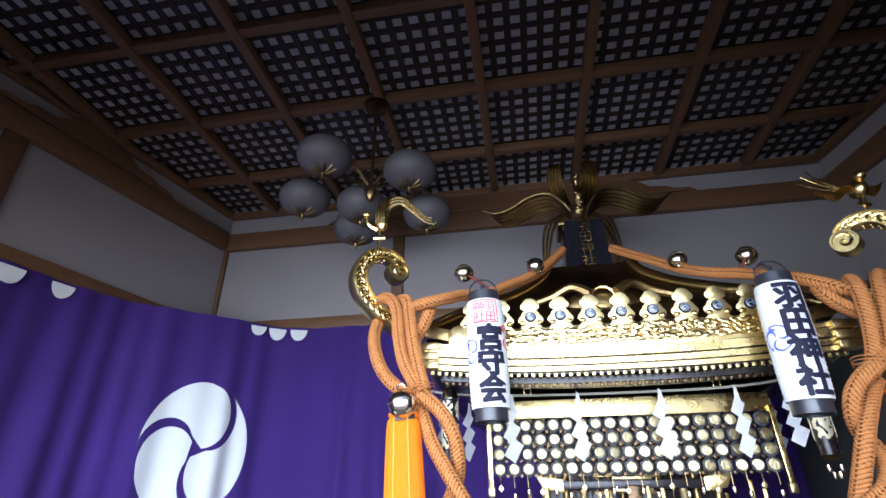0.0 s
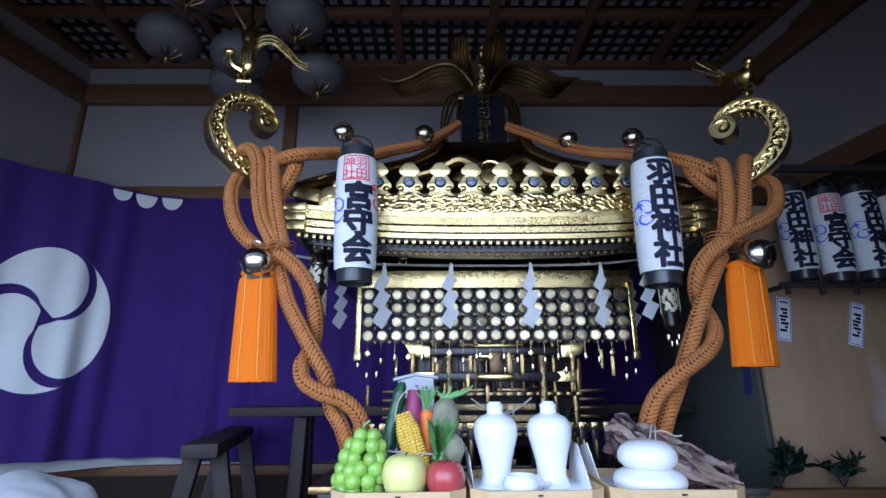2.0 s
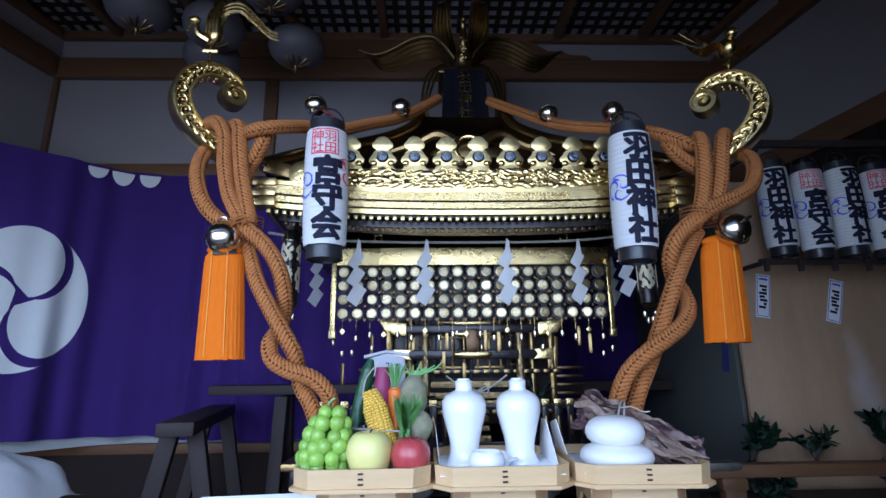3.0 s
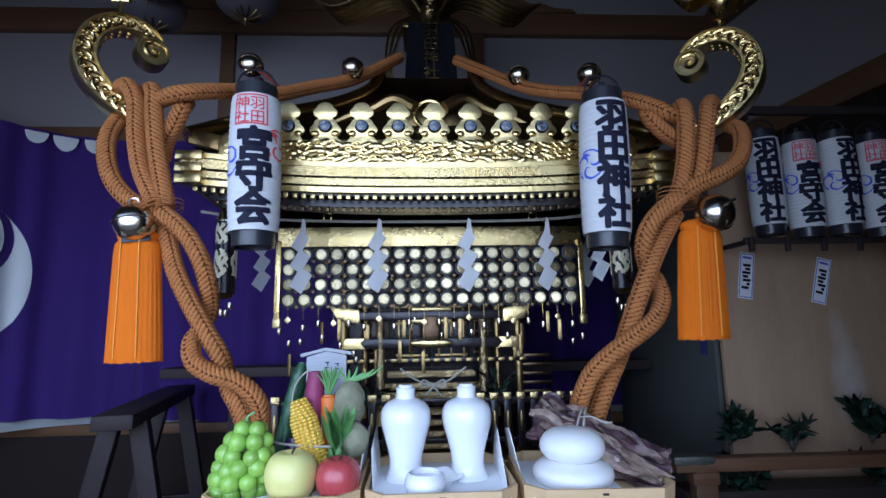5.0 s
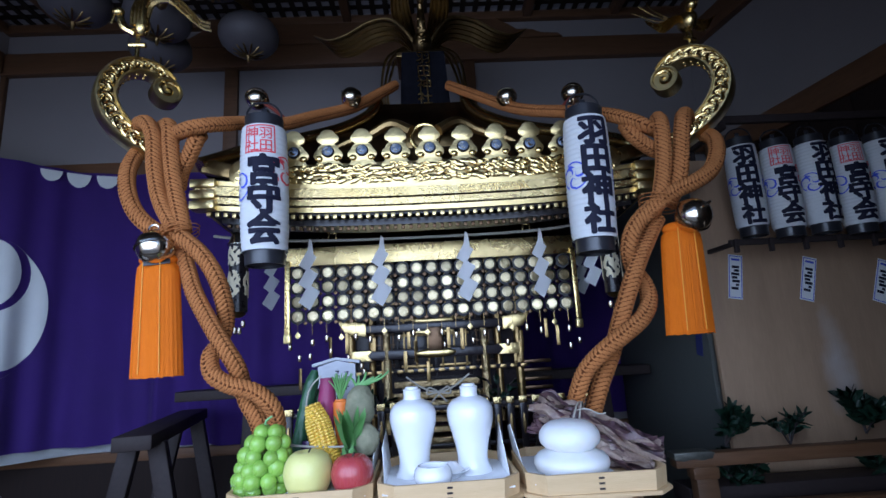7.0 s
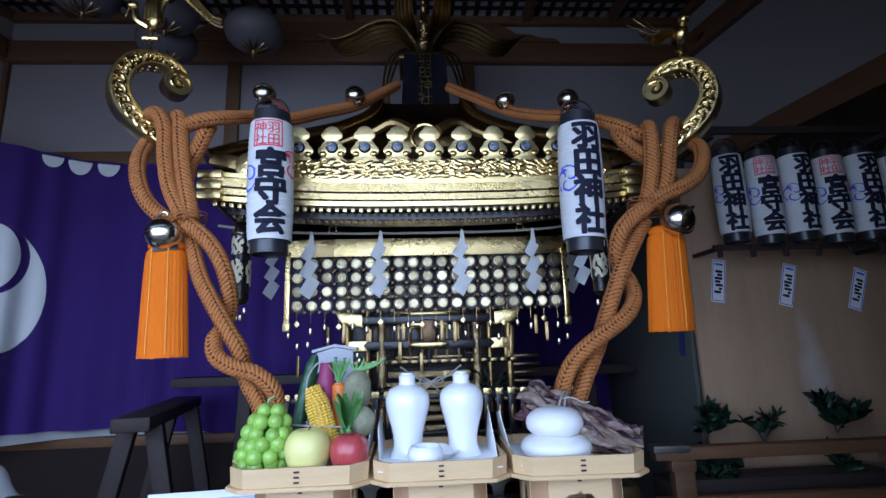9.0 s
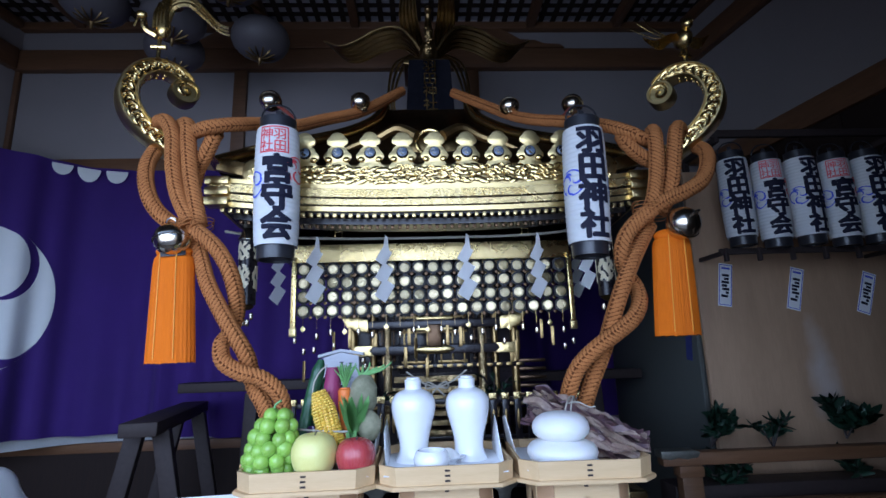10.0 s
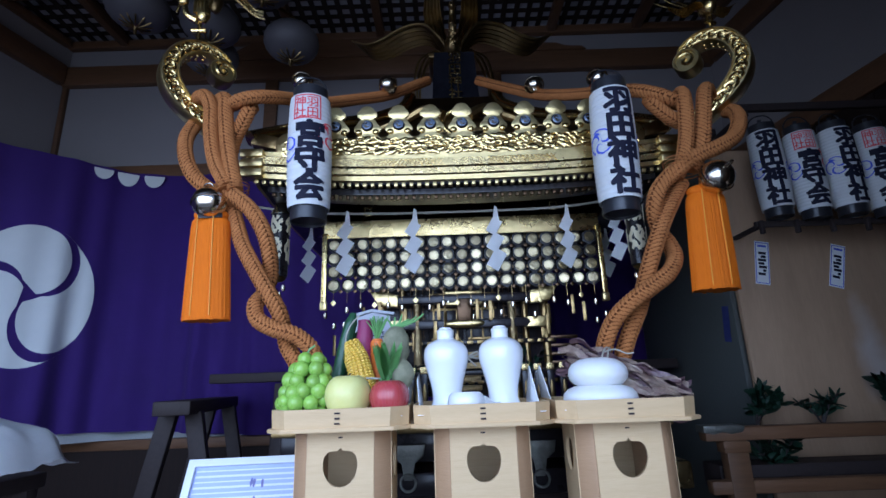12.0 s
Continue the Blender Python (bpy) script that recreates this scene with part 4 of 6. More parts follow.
# body, pillars, bracket layers
body = part("body", box(0.62, 0.62, 0.62, (0, 0, 1.47), 0.006), LACQUER, shrine)
for k, (half, z) in enumerate(((0.34, 1.66), (0.37, 1.70), (0.40, 1.74), (0.43, 1.775))):
    part("bracket_layer", box(half * 2, half * 2, 0.028, (0, 0, z), 0.004), LACQUER, body)
    nb = 13 + 2 * k
    blk = mesh_of(box(0.020, 0.02, 0.018, (0, 0, 0), 0.002), AGEDSHADEGOLD)
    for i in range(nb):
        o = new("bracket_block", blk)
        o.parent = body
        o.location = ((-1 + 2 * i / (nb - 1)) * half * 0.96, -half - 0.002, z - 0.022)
# pillars in the dull gilt: shade from the front panel put into their colour
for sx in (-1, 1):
    part("pillar", lathe([(0.015, 1.16), (0.015, 1.66)], 18, (sx * 0.30, -0.32, 0)), AGEDSHADEGOLD, body, "gilt pillar")
    part("pillar", lathe([(0.012, 1.16), (0.012, 1.66)], 18, (sx * 0.225, -0.33, 0)), AGEDSHADEGOLD, body, "gilt pillar")
    for k in range(5):
        part("bracket_plate", box(0.10, 0.012, 0.013, (sx * 0.36, -0.335, 1.235 + 0.03 * k), 0.003), DARKBRONZE, body)
    door = part("door", box(0.13, 0.012, 0.26, (sx * 0.068, -0.315, 1.45), 0.004), LACQUER, body)
    for j in range(4):
        part("door_fret", box(0.11, 0.006, 0.010, (sx * 0.068, -0.324, 1.36 + 0.055 * j), 0.002), AGEDSHADEGOLD, door)
    for j in range(3):
        part("door_fret", box(0.008, 0.006, 0.22, (sx * (0.025 + 0.043 * j), -0.3245, 1.45), 0.002), AGEDSHADEGOLD, door)
for k, (w, z) in enumerate(((0.30, 1.30), (0.34, 1.262), (0.36, 1.235))):
    part("threshold", box(w, 0.02, 0.022, (0, -0.335 - 0.02 * k, z), 0.003), CHASEDDARK, body, "chased dark gilt threshold")
for k in range(5):
    part("step", box(0.10, 0.035, 0.018, (0, -0.36 - 0.03 * k, 1.215 - 0.028 * k), 0.003), CHASEDDARK, body, "chased gilt step")

for z, n in ((1.62, 22), (1.585, 20), (1.345, 18), (1.205, 20)):
    fit_me = mesh_of(plate([[(-0.009, -0.006), (0.009, -0.006), (0.012, 0), (0.009, 0.006), (-0.009, 0.006), (-0.012, 0)]], 0.004, 0.001), AGEDSHADEGOLD)
    part("tie_rail", box(0.66, 0.012, 0.016, (0, -0.338, z), 0.002), LACQUER, body)
    for i in range(n):
        o = new("rail_mount", fit_me)
        o.parent, o.location = body, (-0.31 + 0.62 * i / (n - 1), -0.346, z)
for sx in (-1, 1):
    for k in range(4):
        part("side_lattice", box(0.004, 0.004, 0.20, (sx * (0.15 + 0.022 * k), -0.325, 1.46), 0.001), DARKBRONZE, body)
    for k in range(6):
        part("side_lattice", box(0.08, 0.004, 0.004, (sx * 0.182, -0.328, 1.37 + 0.035 * k), 0.001), DARKBRONZE, body)

# base with a little fence
base = part("base", box(1.16, 1.16, 0.10, (0, 0, 1.03), 0.012), LACQUER, shrine, "black lacquer base")
part("base_moulding", box(1.20, 1.20, 0.022, (0, 0, 1.075), 0.004), AGEDSHADEGOLD, base)
part("lower_base", box(1.22, 1.22, 0.07, (0, 0, 0.925), 0.012), LACQUER, base)
for sx in (-1, 1):
    for sy in (-1, 1):
        part("corner_fitting", box(0.13, 0.13, 0.075, (sx * 0.56, sy * 0.56, 0.93), 0.01), ENGRAVED, base, "chased gilt corner fitting")
    for x in (0.19, 0.40):
        b = plate([[(-0.05, 0.05), (0.05, 0.05), (0.045, 0.02), (0.02, 0.0), (0.012, -0.045), (-0.012, -0.045), (-0.02, 0.0), (-0.045, 0.02)]], 0.012, 0.003, Matrix.Translation((sx * x, -0.618, 0.985)))
        tube([(sx * x + 0.022 * math.cos(a), -0.632, 0.935 + 0.022 * math.sin(a)) for a in [6.2832 * k / 10 for k in range(11)]], 0.004, 24, 6, b)
        part("ring_mount", b, GREYMETAL, base, "grey metal mount with a ring")
fence = part("fence_rail", box(1.04, 0.018, 0.016, (0, -0.50, 1.235), 0.003), LACQUER, shrine, "black lacquer fence with gilt posts")
part("lower_rail", box(1.04, 0.016, 0.014, (0, -0.50, 1.12), 0.003), LACQUER, fence)
post_me = mesh_of(box(0.022, 0.016, 0.15, (0, 0, 0), 0.002), LACQUER)
cap_me = mesh_of(box(0.026, 0.020, 0.022, (0, 0, 0.072), 0.002), ENGRAVED)
orn_me = mesh_of(ball(0.009, (0, -0.009, 0.0), (0.7, 0.5, 3.6), 8, 6), AGEDSHADEGOLD)
for i in range(26):
    x = -0.51 + 1.02 * i / 25
    if abs(x) < 0.09:
        continue
    for nme, me in (("fence_post", post_me), ("post_cap", cap_me), ("post_mount", orn_me)):
        o = new(nme, me)
        o.parent, o.location = fence, (x, -0.508, 1.175)

# little gate before the doors
gate = part("gate_lintel", box(0.62, 0.03, 0.030, (0, -0.40, 1.495), 0.004), LACQUER, shrine, "black gate lintel with gilt ends")
part("gate_tie", box(0.56, 0.024, 0.032, (0, -0.40, 1.405), 0.004), LACQUER, gate)
for sx in (-1, 1):
    part("lintel_end", plate([[(0, -0.03), (0.07, -0.02), (0.10, 0.03), (0.06, 0.028), (0.0, 0.015)]], 0.036, 0.004, Matrix.Translation((sx * 0.235, -0.40, 1.50)) @ Matrix.Diagonal((sx, 1, 1, 1))), PALEGOLD, gate, "upswept gilt lintel end")
    part("tie_end", plate([[(-0.02, -0.018), (0.05, -0.018), (0.05, 0.018), (-0.02, 0.018), (-0.005, 0.0)]], 0.034, 0.003, Matrix.Translation((sx * 0.235, -0.40, 1.405)) @ Matrix.Diagonal((sx, 1, 1, 1))), PALEGOLD, gate, "gilt tie-beam end")
    part("gate_pillar", lathe([(0.016, 1.15), (0.014, 1.30), (0.013, 1.48)], 18, (sx * 0.168, -0.40, 0)), CHASEDDARK, gate, "gilt gate pillar")
    part("gate_pillar_foot", lathe([(0.028, 1.15), (0.026, 1.19), (0.02, 1.20)], 18, (sx * 0.168, -0.40, 0)), AGEDSHADEGOLD, gate)
part("gate_plaque", box(0.05, 0.014, 0.08, (0, -0.428, 1.452), 0.004), DARKBRONZE, gate, "small aged gilt name plaque")
part("plaque_cloud", ball(0.07, (0, -0.42, 1.405), (1.0, 0.12, 0.22), 20, 8), PALEGOLD, gate, "gilt cloud plate")
part("lintel_plate", box(0.13, 0.036, 0.012, (0, -0.405, 1.515), 0.003), PALEGOLD, gate)
part("lintel_plate", box(0.13, 0.036, 0.010, (0, -0.405, 1.476), 0.003), PALEGOLD, gate)
bow = tube([(-0.10, -0.52, 1.335), (-0.05, -0.525, 1.30), (0, -0.53, 1.285), (0.05, -0.525, 1.30), (0.10, -0.52, 1.335)], 0.003, 24, 6)
for sx in (-1, 1):
    tube([(0, -0.53, 1.285), (sx * 0.03, -0.533, 1.30), (sx * 0.035, -0.533, 1.28), (0, -0.53, 1.283), (sx * 0.025, -0.533, 1.255)], 0.003, 24, 6, bow)
part("gate_cord", bow, HEMP, shrine, "thin pale cord tied in a bow")

# front curtain of roundels
panel = part("roundel_curtain", plate([[(-0.492, 1.716), (0.492, 1.716), (0.492, 1.780), (-0.492, 1.780)]], 0.012, 0.003, Matrix.Translation((0, -0.463, 0))), ENGRAVED, shrine, "gilt chased band with a hanging net of roundels")
hexa = mesh_of(plate([[(0.026 * math.sin(a), 0.0285 * math.cos(a)) for a in [6.2832 * k / 6 for k in range(6)]]], 0.003, 0.0006), BLACKPLATE)
b = lathe([(0.0, 0.004), (0.0142, 0.0035), (0.0155, 0.005), (0.0175, 0.0045), (0.018, 0.0)], 20)
b.transform(face)
for k in range(3):
    plate([comma(0.0125, radians(120 * k + 20), 0.12)], 0.0025, 0.0, Matrix.Translation((0, -0.0055, 0)), b)
coin = mesh_of(b, DISC)
dia = mesh_of(plate([[(0, 0.008), (0.008, 0), (0, -0.008), (-0.008, 0)]], 0.004, 0.001), DARKBRONZE)
for c in range(19):
    x = -0.454 + 0.906 * c / 18
    for r in range(4):
        z = 1.692 - 0.0485 * r
        dy = random.uniform(-0.002, 0.002)
        for nme, me, y in (("hexagon", hexa, -0.4615), ("roundel", coin, -0.465)):
            o = new(nme, me)
            o.parent, o.location = panel, (x, y + dy, z)
            o.rotation_euler = (radians(random.uniform(-9, 9)), random.uniform(0, 2) if me is coin else 0, radians(random.uniform(-9, 9)))
        if c < 18:
            o = new("lozenge", dia)
            o.parent, o.location = panel, (x + 0.0252, -0.464, z - 0.022)
for sx in (-1, 1):
    part("edge_bar", box(0.018, 0.018, 0.27, (sx * 0.487, -0.466, 1.60), 0.003), GOLD, panel, "gilt upright bar")
    part("edge_finial", box(0.024, 0.02, 0.03, (sx * 0.487, -0.466, 1.475), 0.004), PALEGOLD, panel)
drop = mesh_of(lathe([(0, 0.0), (0.006, -0.004), (0.0075, -0.016), (0.005, -0.024), (0, -0.026)], 10), SILVER)
chain = mesh_of(tube([(0, 0, 0.045), (0, 0, 0)], 0.0009, 6, 5), AGEDSHADEGOLD)
tag = mesh_of(plate([[(0, 0.012), (0.010, 0), (0, -0.012), (-0.010, 0)]], 0.003, 0.001), PALEGOLD)
for i in range(20):
    x = -0.454 + 0.906 * i / 19
    o = new("pendant_chain", chain)
    o.parent, o.location = panel, (x, -0.464, 1.485)
    o = new("pendant", drop if i % 3 else tag)
    o.parent, o.location = panel, (x, -0.464, 1.485 - (i % 2) * 0.012)
for x in (-0.335, 0.335):
    b = box(0.028, 0.006, 0.006, (x, -0.47, 1.826), 0.001)
    box(0.028, 0.006, 0.006, (x, -0.47, 1.800), 0.001, bm=b)
    for s in (-1, 1):
        box(0.006, 0.006, 0.032, (x + s * 0.012, -0.47, 1.813), 0.001, bm=b)
    tube([(x, -0.47, 1.828), (x + 0.004, -0.47, 1.85), (x, -0.47, 1.862)], 0.003, 8, 6, b)
    part("hanger", b, GOLD, panel, "gilt square hook")
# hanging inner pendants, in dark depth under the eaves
strip = mesh_of(box(0.012, 0.004, 0.07, (0, 0, 0), 0.001), AGEDSHADEGOLD)
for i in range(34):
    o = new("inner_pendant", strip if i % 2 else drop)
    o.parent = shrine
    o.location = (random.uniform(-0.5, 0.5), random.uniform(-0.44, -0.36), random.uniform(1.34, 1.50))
    o.rotation_euler = (0, 0, random.uniform(-0.5, 0.5))


# corner lanterns of pierced gilt metal
def pierced_lantern(x, y):
    t = thing("hanging_lantern", "small hanging lantern of black and pierced gilt metal", "lantern", "pierced lanterns at the eaves", at=(x, y, 1.80))
    part("cap", lathe([(0.0, 0.050), (0.010, 0.046), (0.013, 0.030), (0.022, 0.022), (0.027, 0.000), (0.036, -0.016), (0.036, -0.020), (0.0, -0.020)], 24), SILVER, t, "bright metal cap")
    part("core", lathe([(0.0, -0.018), (0.0295, -0.018), (0.0295, -0.235), (0.0, -0.235)], 20), LACQUER, t, "black lacquered drum")
    for row, (z0, z1) in enumerate(((-0.090, -0.026), (-0.190, -0.104))):
        for k in range(3):
            b = bmesh.new()
            nu, nv = 26, 26
            g = {}
            for i in range(nu + 1):
                for j in range(nv + 1):
                    a, f = radians(-52 + 104 * i / nu), j / nv
                    g[i, j] = b.verts.new((0.0320 * math.sin(a), -0.0320 * math.cos(a), z0 + (z1 - z0) * f))
            for i in range(nu):
                for j in range(nv):
                    u, v = (i + 0.5) / nu * 2 - 1, (j + 0.5) / nv * 2 - 1
                    curl = math.sin(7 * u + 2.2 * math.sin(5 * v + row)) + math.sin(6 * v + 2.0 * math.sin(5 * u + k))
                    rim = abs(u) ** 3 + abs(v) ** 3
                    if rim < 0.95 and curl > -0.75 and not (rim > 0.6 and curl < 0.1):
                        b.faces.new((g[i, j], g[i + 1, j], g[i + 1, j + 1], g[i, j + 1]))
            bmesh.ops.delete(b, geom=[v for v in b.verts if not v.link_faces], context="VERTS")
            bmesh.ops.solidify(b, geom=b.faces[:], thickness=0.002)
            o = part("pierced_panel", b, PIERCED, t, "pierced gilt panel")
            o.matrix_local = Matrix.Rotation(radians(-20 + k * 120), 4, "Z")
    part("foot", lathe([(0.02, -0.233), (0.026, -0.241), (0.012, -0.251), (0, -0.251)], 18), AGEDSHADEGOLD, t)
    for k in range(4):
        o = new("pendant", drop)
        o.parent = t
        o.location = (0.018 * math.cos(k * 1.57), 0.018 * math.sin(k * 1.57), -0.259 - 0.02 * (k % 2))
    part("hook", tube([(0, 0, 0.04), (0.006, 0, 0.055), (0, 0, 0.062)], 0.002, 8, 5), GOLD, t)
    return t


pierced_lantern(MX - 0.620, 2.50)
pierced_lantern(MX + 0.588, 2.50)

# sacred cord under the eaves with folded paper streamers
cord = thing("sacred_cord", "thin hemp cord stretched under the eaves", "cord")
part("twist", tube([(-0.70, 2.50, 1.815), (-0.55, 2.53, 1.800), (-0.30, 2.545, 1.792), (0.0, 2.548, 1.790), (0.30, 2.545, 1.792), (0.48, 2.53, 1.802), (0.62, 2.50, 1.822)], 0.0045, 260, 8, braid=0.35, pitch=0.012), HEMP, cord)


def streamer(x, y, z, turn, scale=1.0, lean=0.0):
    """A zigzag of folded white paper."""
    b = bmesh.new()
    b.faces.new([b.verts.new(p) for p in ((0.004, 0, 0.004), (0.014, 0, -0.004), (0.020, -0.002, -0.055), (-0.004, -0.002, -0.045))])
    for i in range(3):
        o = Vector((0.004 + 0.002 * i, -0.003 - 0.004 * (i % 2), -0.042 - 0.056 * i))
        g = 0.86 + 0.09 * i
        u, d = Vector((0.040, 0.002, -0.026)) * g, Vector((-0.036, -0.006, -0.056)) * g
        b.faces.new([b.verts.new(o + q) for q in (u * -0.2, u * 0.8, u * 0.8 + d, u * -0.2 + d)])
    bmesh.ops.solidify(b, geom=b.faces[:], thickness=0.0012)
    t = new("paper_streamer", mesh_of(b, PAPER, False))
    t.matrix_basis = Matrix.Translation((x, y, z)) @ Matrix.Rotation(radians(turn), 4, "Z") @ Matrix.Rotation(radians(lean), 4, "Y") @ Matrix.Rotation(radians(3), 4, "X") @ Matrix.Diagonal((scale * 0.88, scale, scale * 0.98, 1))
    return tagged(t, "folded white paper streamer hanging from the cord", "paper streamer", "paper streamers on the cord")


for x, turn, lean in ((-0.398, -8, 0), (-0.166, 6, 0), (0.112, -12, 0), (0.358, 10, 0)):
    streamer(x, 2.505, 1.790, turn, 1.0, lean)
streamer(-0.575, 2.70, 1.80, 35, 0.95)
streamer(-0.66, 2.58, 1.80, 50, 0.7)
streamer(0.545, 2.56, 1.80, -40, 0.9)
streamer(0.60, 2.85, 1.80, -40, 0.9)


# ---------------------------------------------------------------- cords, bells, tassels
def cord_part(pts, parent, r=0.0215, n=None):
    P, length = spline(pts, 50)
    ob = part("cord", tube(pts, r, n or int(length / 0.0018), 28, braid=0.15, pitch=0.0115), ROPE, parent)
    ob.data.materials.append(ROPEGROOVESHADE)
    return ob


left_cord = thing("braided_cord", "thick tan braided cord looped over the scroll horn", "cord", "braided cords of the shrine")
# loop outside the horn, front strands, and the two strands that twist below the knot
cord_part([(-0.846, 2.320, 2.049), (-0.847, 2.270, 1.963), (-0.824, 2.240, 1.879), (-0.786, 2.230, 1.812), (-0.726, 2.225, 1.763), (-0.661, 2.210, 1.733)], left_cord)
cord_part([(-0.880, 2.360, 2.096), (-0.836, 2.290, 2.108), (-0.785, 2.240, 2.086), (-0.756, 2.225, 2.033), (-0.746, 2.220, 1.946), (-0.723, 2.215, 1.851), (-0.675, 2.200, 1.765)], left_cord)
cord_part([(-0.809, 2.360, 2.095), (-0.766, 2.290, 2.097), (-0.722, 2.240, 2.073), (-0.709, 2.225, 2.009), (-0.694, 2.220, 1.915), (-0.674, 2.215, 1.832), (-0.652, 2.205, 1.756)], left_cord)
cord_part([(-0.652, 2.270, 2.060), (-0.644, 2.235, 2.032), (-0.664, 2.240, 1.987), (-0.692, 2.260, 1.952), (-0.711, 2.280, 1.906)], left_cord)
cord_part([(-0.660, 2.200, 1.745), (-0.605, 2.200, 1.696), (-0.568, 2.205, 1.638), (-0.554, 2.230, 1.575), (-0.560, 2.265, 1.517), (-0.579, 2.270, 1.465), (-0.586, 2.235, 1.430), (-0.567, 2.210, 1.387), (-0.520, 2.200, 1.359), (-0.461, 2.200, 1.340), (-0.420, 2.205, 1.303), (-0.410, 2.220, 1.257), (-0.420, 2.240, 1.192)], left_cord)
cord_part([(-0.682, 2.245, 1.741), (-0.658, 2.240, 1.670), (-0.628, 2.225, 1.597), (-0.584, 2.210, 1.524), (-0.543, 2.205, 1.459), (-0.514, 2.220, 1.405), (-0.510, 2.255, 1.359), (-0.499, 2.260, 1.314), (-0.468, 2.250, 1.266), (-0.439, 2.240, 1.193)], left_cord)
part("binding", tube([(-0.668 + 0.046 * math.cos(a), 2.215 + 0.05 * math.sin(a), 1.748 + 0.0016 * a + 0.012 * math.cos(a)) for a in [k * 0.5 for k in range(36)]], 0.0014, 160, 5), ROPE, left_cord, "thin tan thread binding")

right_cord = thing("braided_cord", "thick tan braided cord looped over the scroll horn", "cord", "braided cords of the shrine")
cord_part([(0.719, 2.320, 2.050), (0.684, 2.250, 2.045), (0.667, 2.205, 2.008), (0.658, 2.190, 1.949), (0.644, 2.185, 1.863), (0.618, 2.175, 1.787), (0.597, 2.190, 1.743)], right_cord)
cord_part([(0.817, 2.320, 2.061), (0.769, 2.250, 2.057), (0.732, 2.205, 2.017), (0.711, 2.190, 1.948), (0.692, 2.185, 1.867), (0.674, 2.190, 1.812), (0.648, 2.200, 1.768)], right_cord)
cord_part([(0.852, 2.310, 2.016), (0.855, 2.270, 1.986), (0.826, 2.220, 1.924), (0.782, 2.190, 1.862), (0.719, 2.170, 1.823), (0.661, 2.165, 1.799), (0.607, 2.160, 1.767), (0.560, 2.165, 1.729)], right_cord)
cord_part([(0.584, 2.250, 2.031), (0.590, 2.230, 1.995), (0.621, 2.230, 1.962), (0.663, 2.240, 1.940)], right_cord)
cord_part([(0.607, 2.160, 1.767), (0.560, 2.165, 1.731), (0.528, 2.170, 1.691), (0.521, 2.190, 1.643), (0.549, 2.235, 1.598), (0.574, 2.240, 1.560), (0.567, 2.210, 1.515), (0.531, 2.180, 1.469), (0.474, 2.165, 1.430), (0.415, 2.160, 1.393), (0.370, 2.170, 1.350), (0.346, 2.180, 1.304), (0.326, 2.200, 1.230)], right_cord)
cord_part([(0.623, 2.215, 1.738), (0.587, 2.205, 1.685), (0.546, 2.185, 1.625), (0.513, 2.175, 1.566), (0.489, 2.180, 1.507), (0.473, 2.205, 1.446), (0.462, 2.230, 1.391), (0.436, 2.225, 1.343), (0.411, 2.220, 1.297), (0.381, 2.220, 1.225)], right_cord)
part("binding", tube([(0.612 + 0.046 * math.cos(a), 2.18 + 0.05 * math.sin(a), 1.755 + 0.0016 * a - 0.012 * math.cos(a)) for a in [k * 0.5 for k in range(36)]], 0.0014, 160, 5), ROPE, right_cord, "thin tan thread binding")

top_cord = thing("braided_cord", "tan braided cord rising from the corners to the roof crown", "cord", "braided cords of the shrine")
TOP_RUNS = [
    [(-0.701, 2.240, 2.053), (-0.657, 2.205, 2.049), (-0.611, 2.210, 2.060), (-0.571, 2.250, 2.082), (-0.538, 2.310, 2.112), (-0.449, 2.380, 2.138), (-0.373, 2.480, 2.209), (-0.258, 2.600, 2.301), (-0.159, 2.740, 2.433), (-0.110, 2.840, 2.520)],
    [(0.667, 2.240, 2.005), (0.624, 2.210, 2.008), (0.593, 2.220, 2.030), (0.555, 2.250, 2.061), (0.523, 2.300, 2.094), (0.459, 2.420, 2.164), (0.375, 2.500, 2.212), (0.310, 2.600, 2.284), (0.206, 2.740, 2.412), (0.118, 2.840, 2.511)],
]
for run in TOP_RUNS:
    cord_part(run, top_cord, 0.0205)


def bell(x, y, z, r, tilt=(0, 0), label="round nickel bell tied to the cord"):
    t = thing("bell", label, "bell", "round bells on the cords", at=(x, y, z))
    prof = [(r * math.sin(a), r * math.cos(a)) for a in [math.pi * k / 16 for k in range(17)]]
    prof = [(abs(p), q) for p, q in prof]
    part("shell", lathe(prof, 32), SILVER, t)
    part("seam", lathe([(r * 1.0, 0.10 * r), (r * 1.06, 0.08 * r), (r * 1.06, -0.04 * r), (r * 1.0, -0.06 * r)], 32), SILVER, t)
    part("slit", box(r * 1.3, r * 0.09, r * 0.5, (0, 0, -r * 0.80), r * 0.02), LACQUER, t, "dark sound slit")
    part("eyelet", tube([(0.25 * r * math.cos(a), 0, r * 1.12 + 0.25 * r * math.sin(a)) for a in [6.2832 * k / 10 for k in range(11)]], r * 0.07, 24, 6), SILVER, t)
    t.rotation_euler = (radians(tilt[0]), radians(tilt[1]), radians(20))
    return t


top_line = [p for run in TOP_RUNS for p in spline(run, 120)[0]]
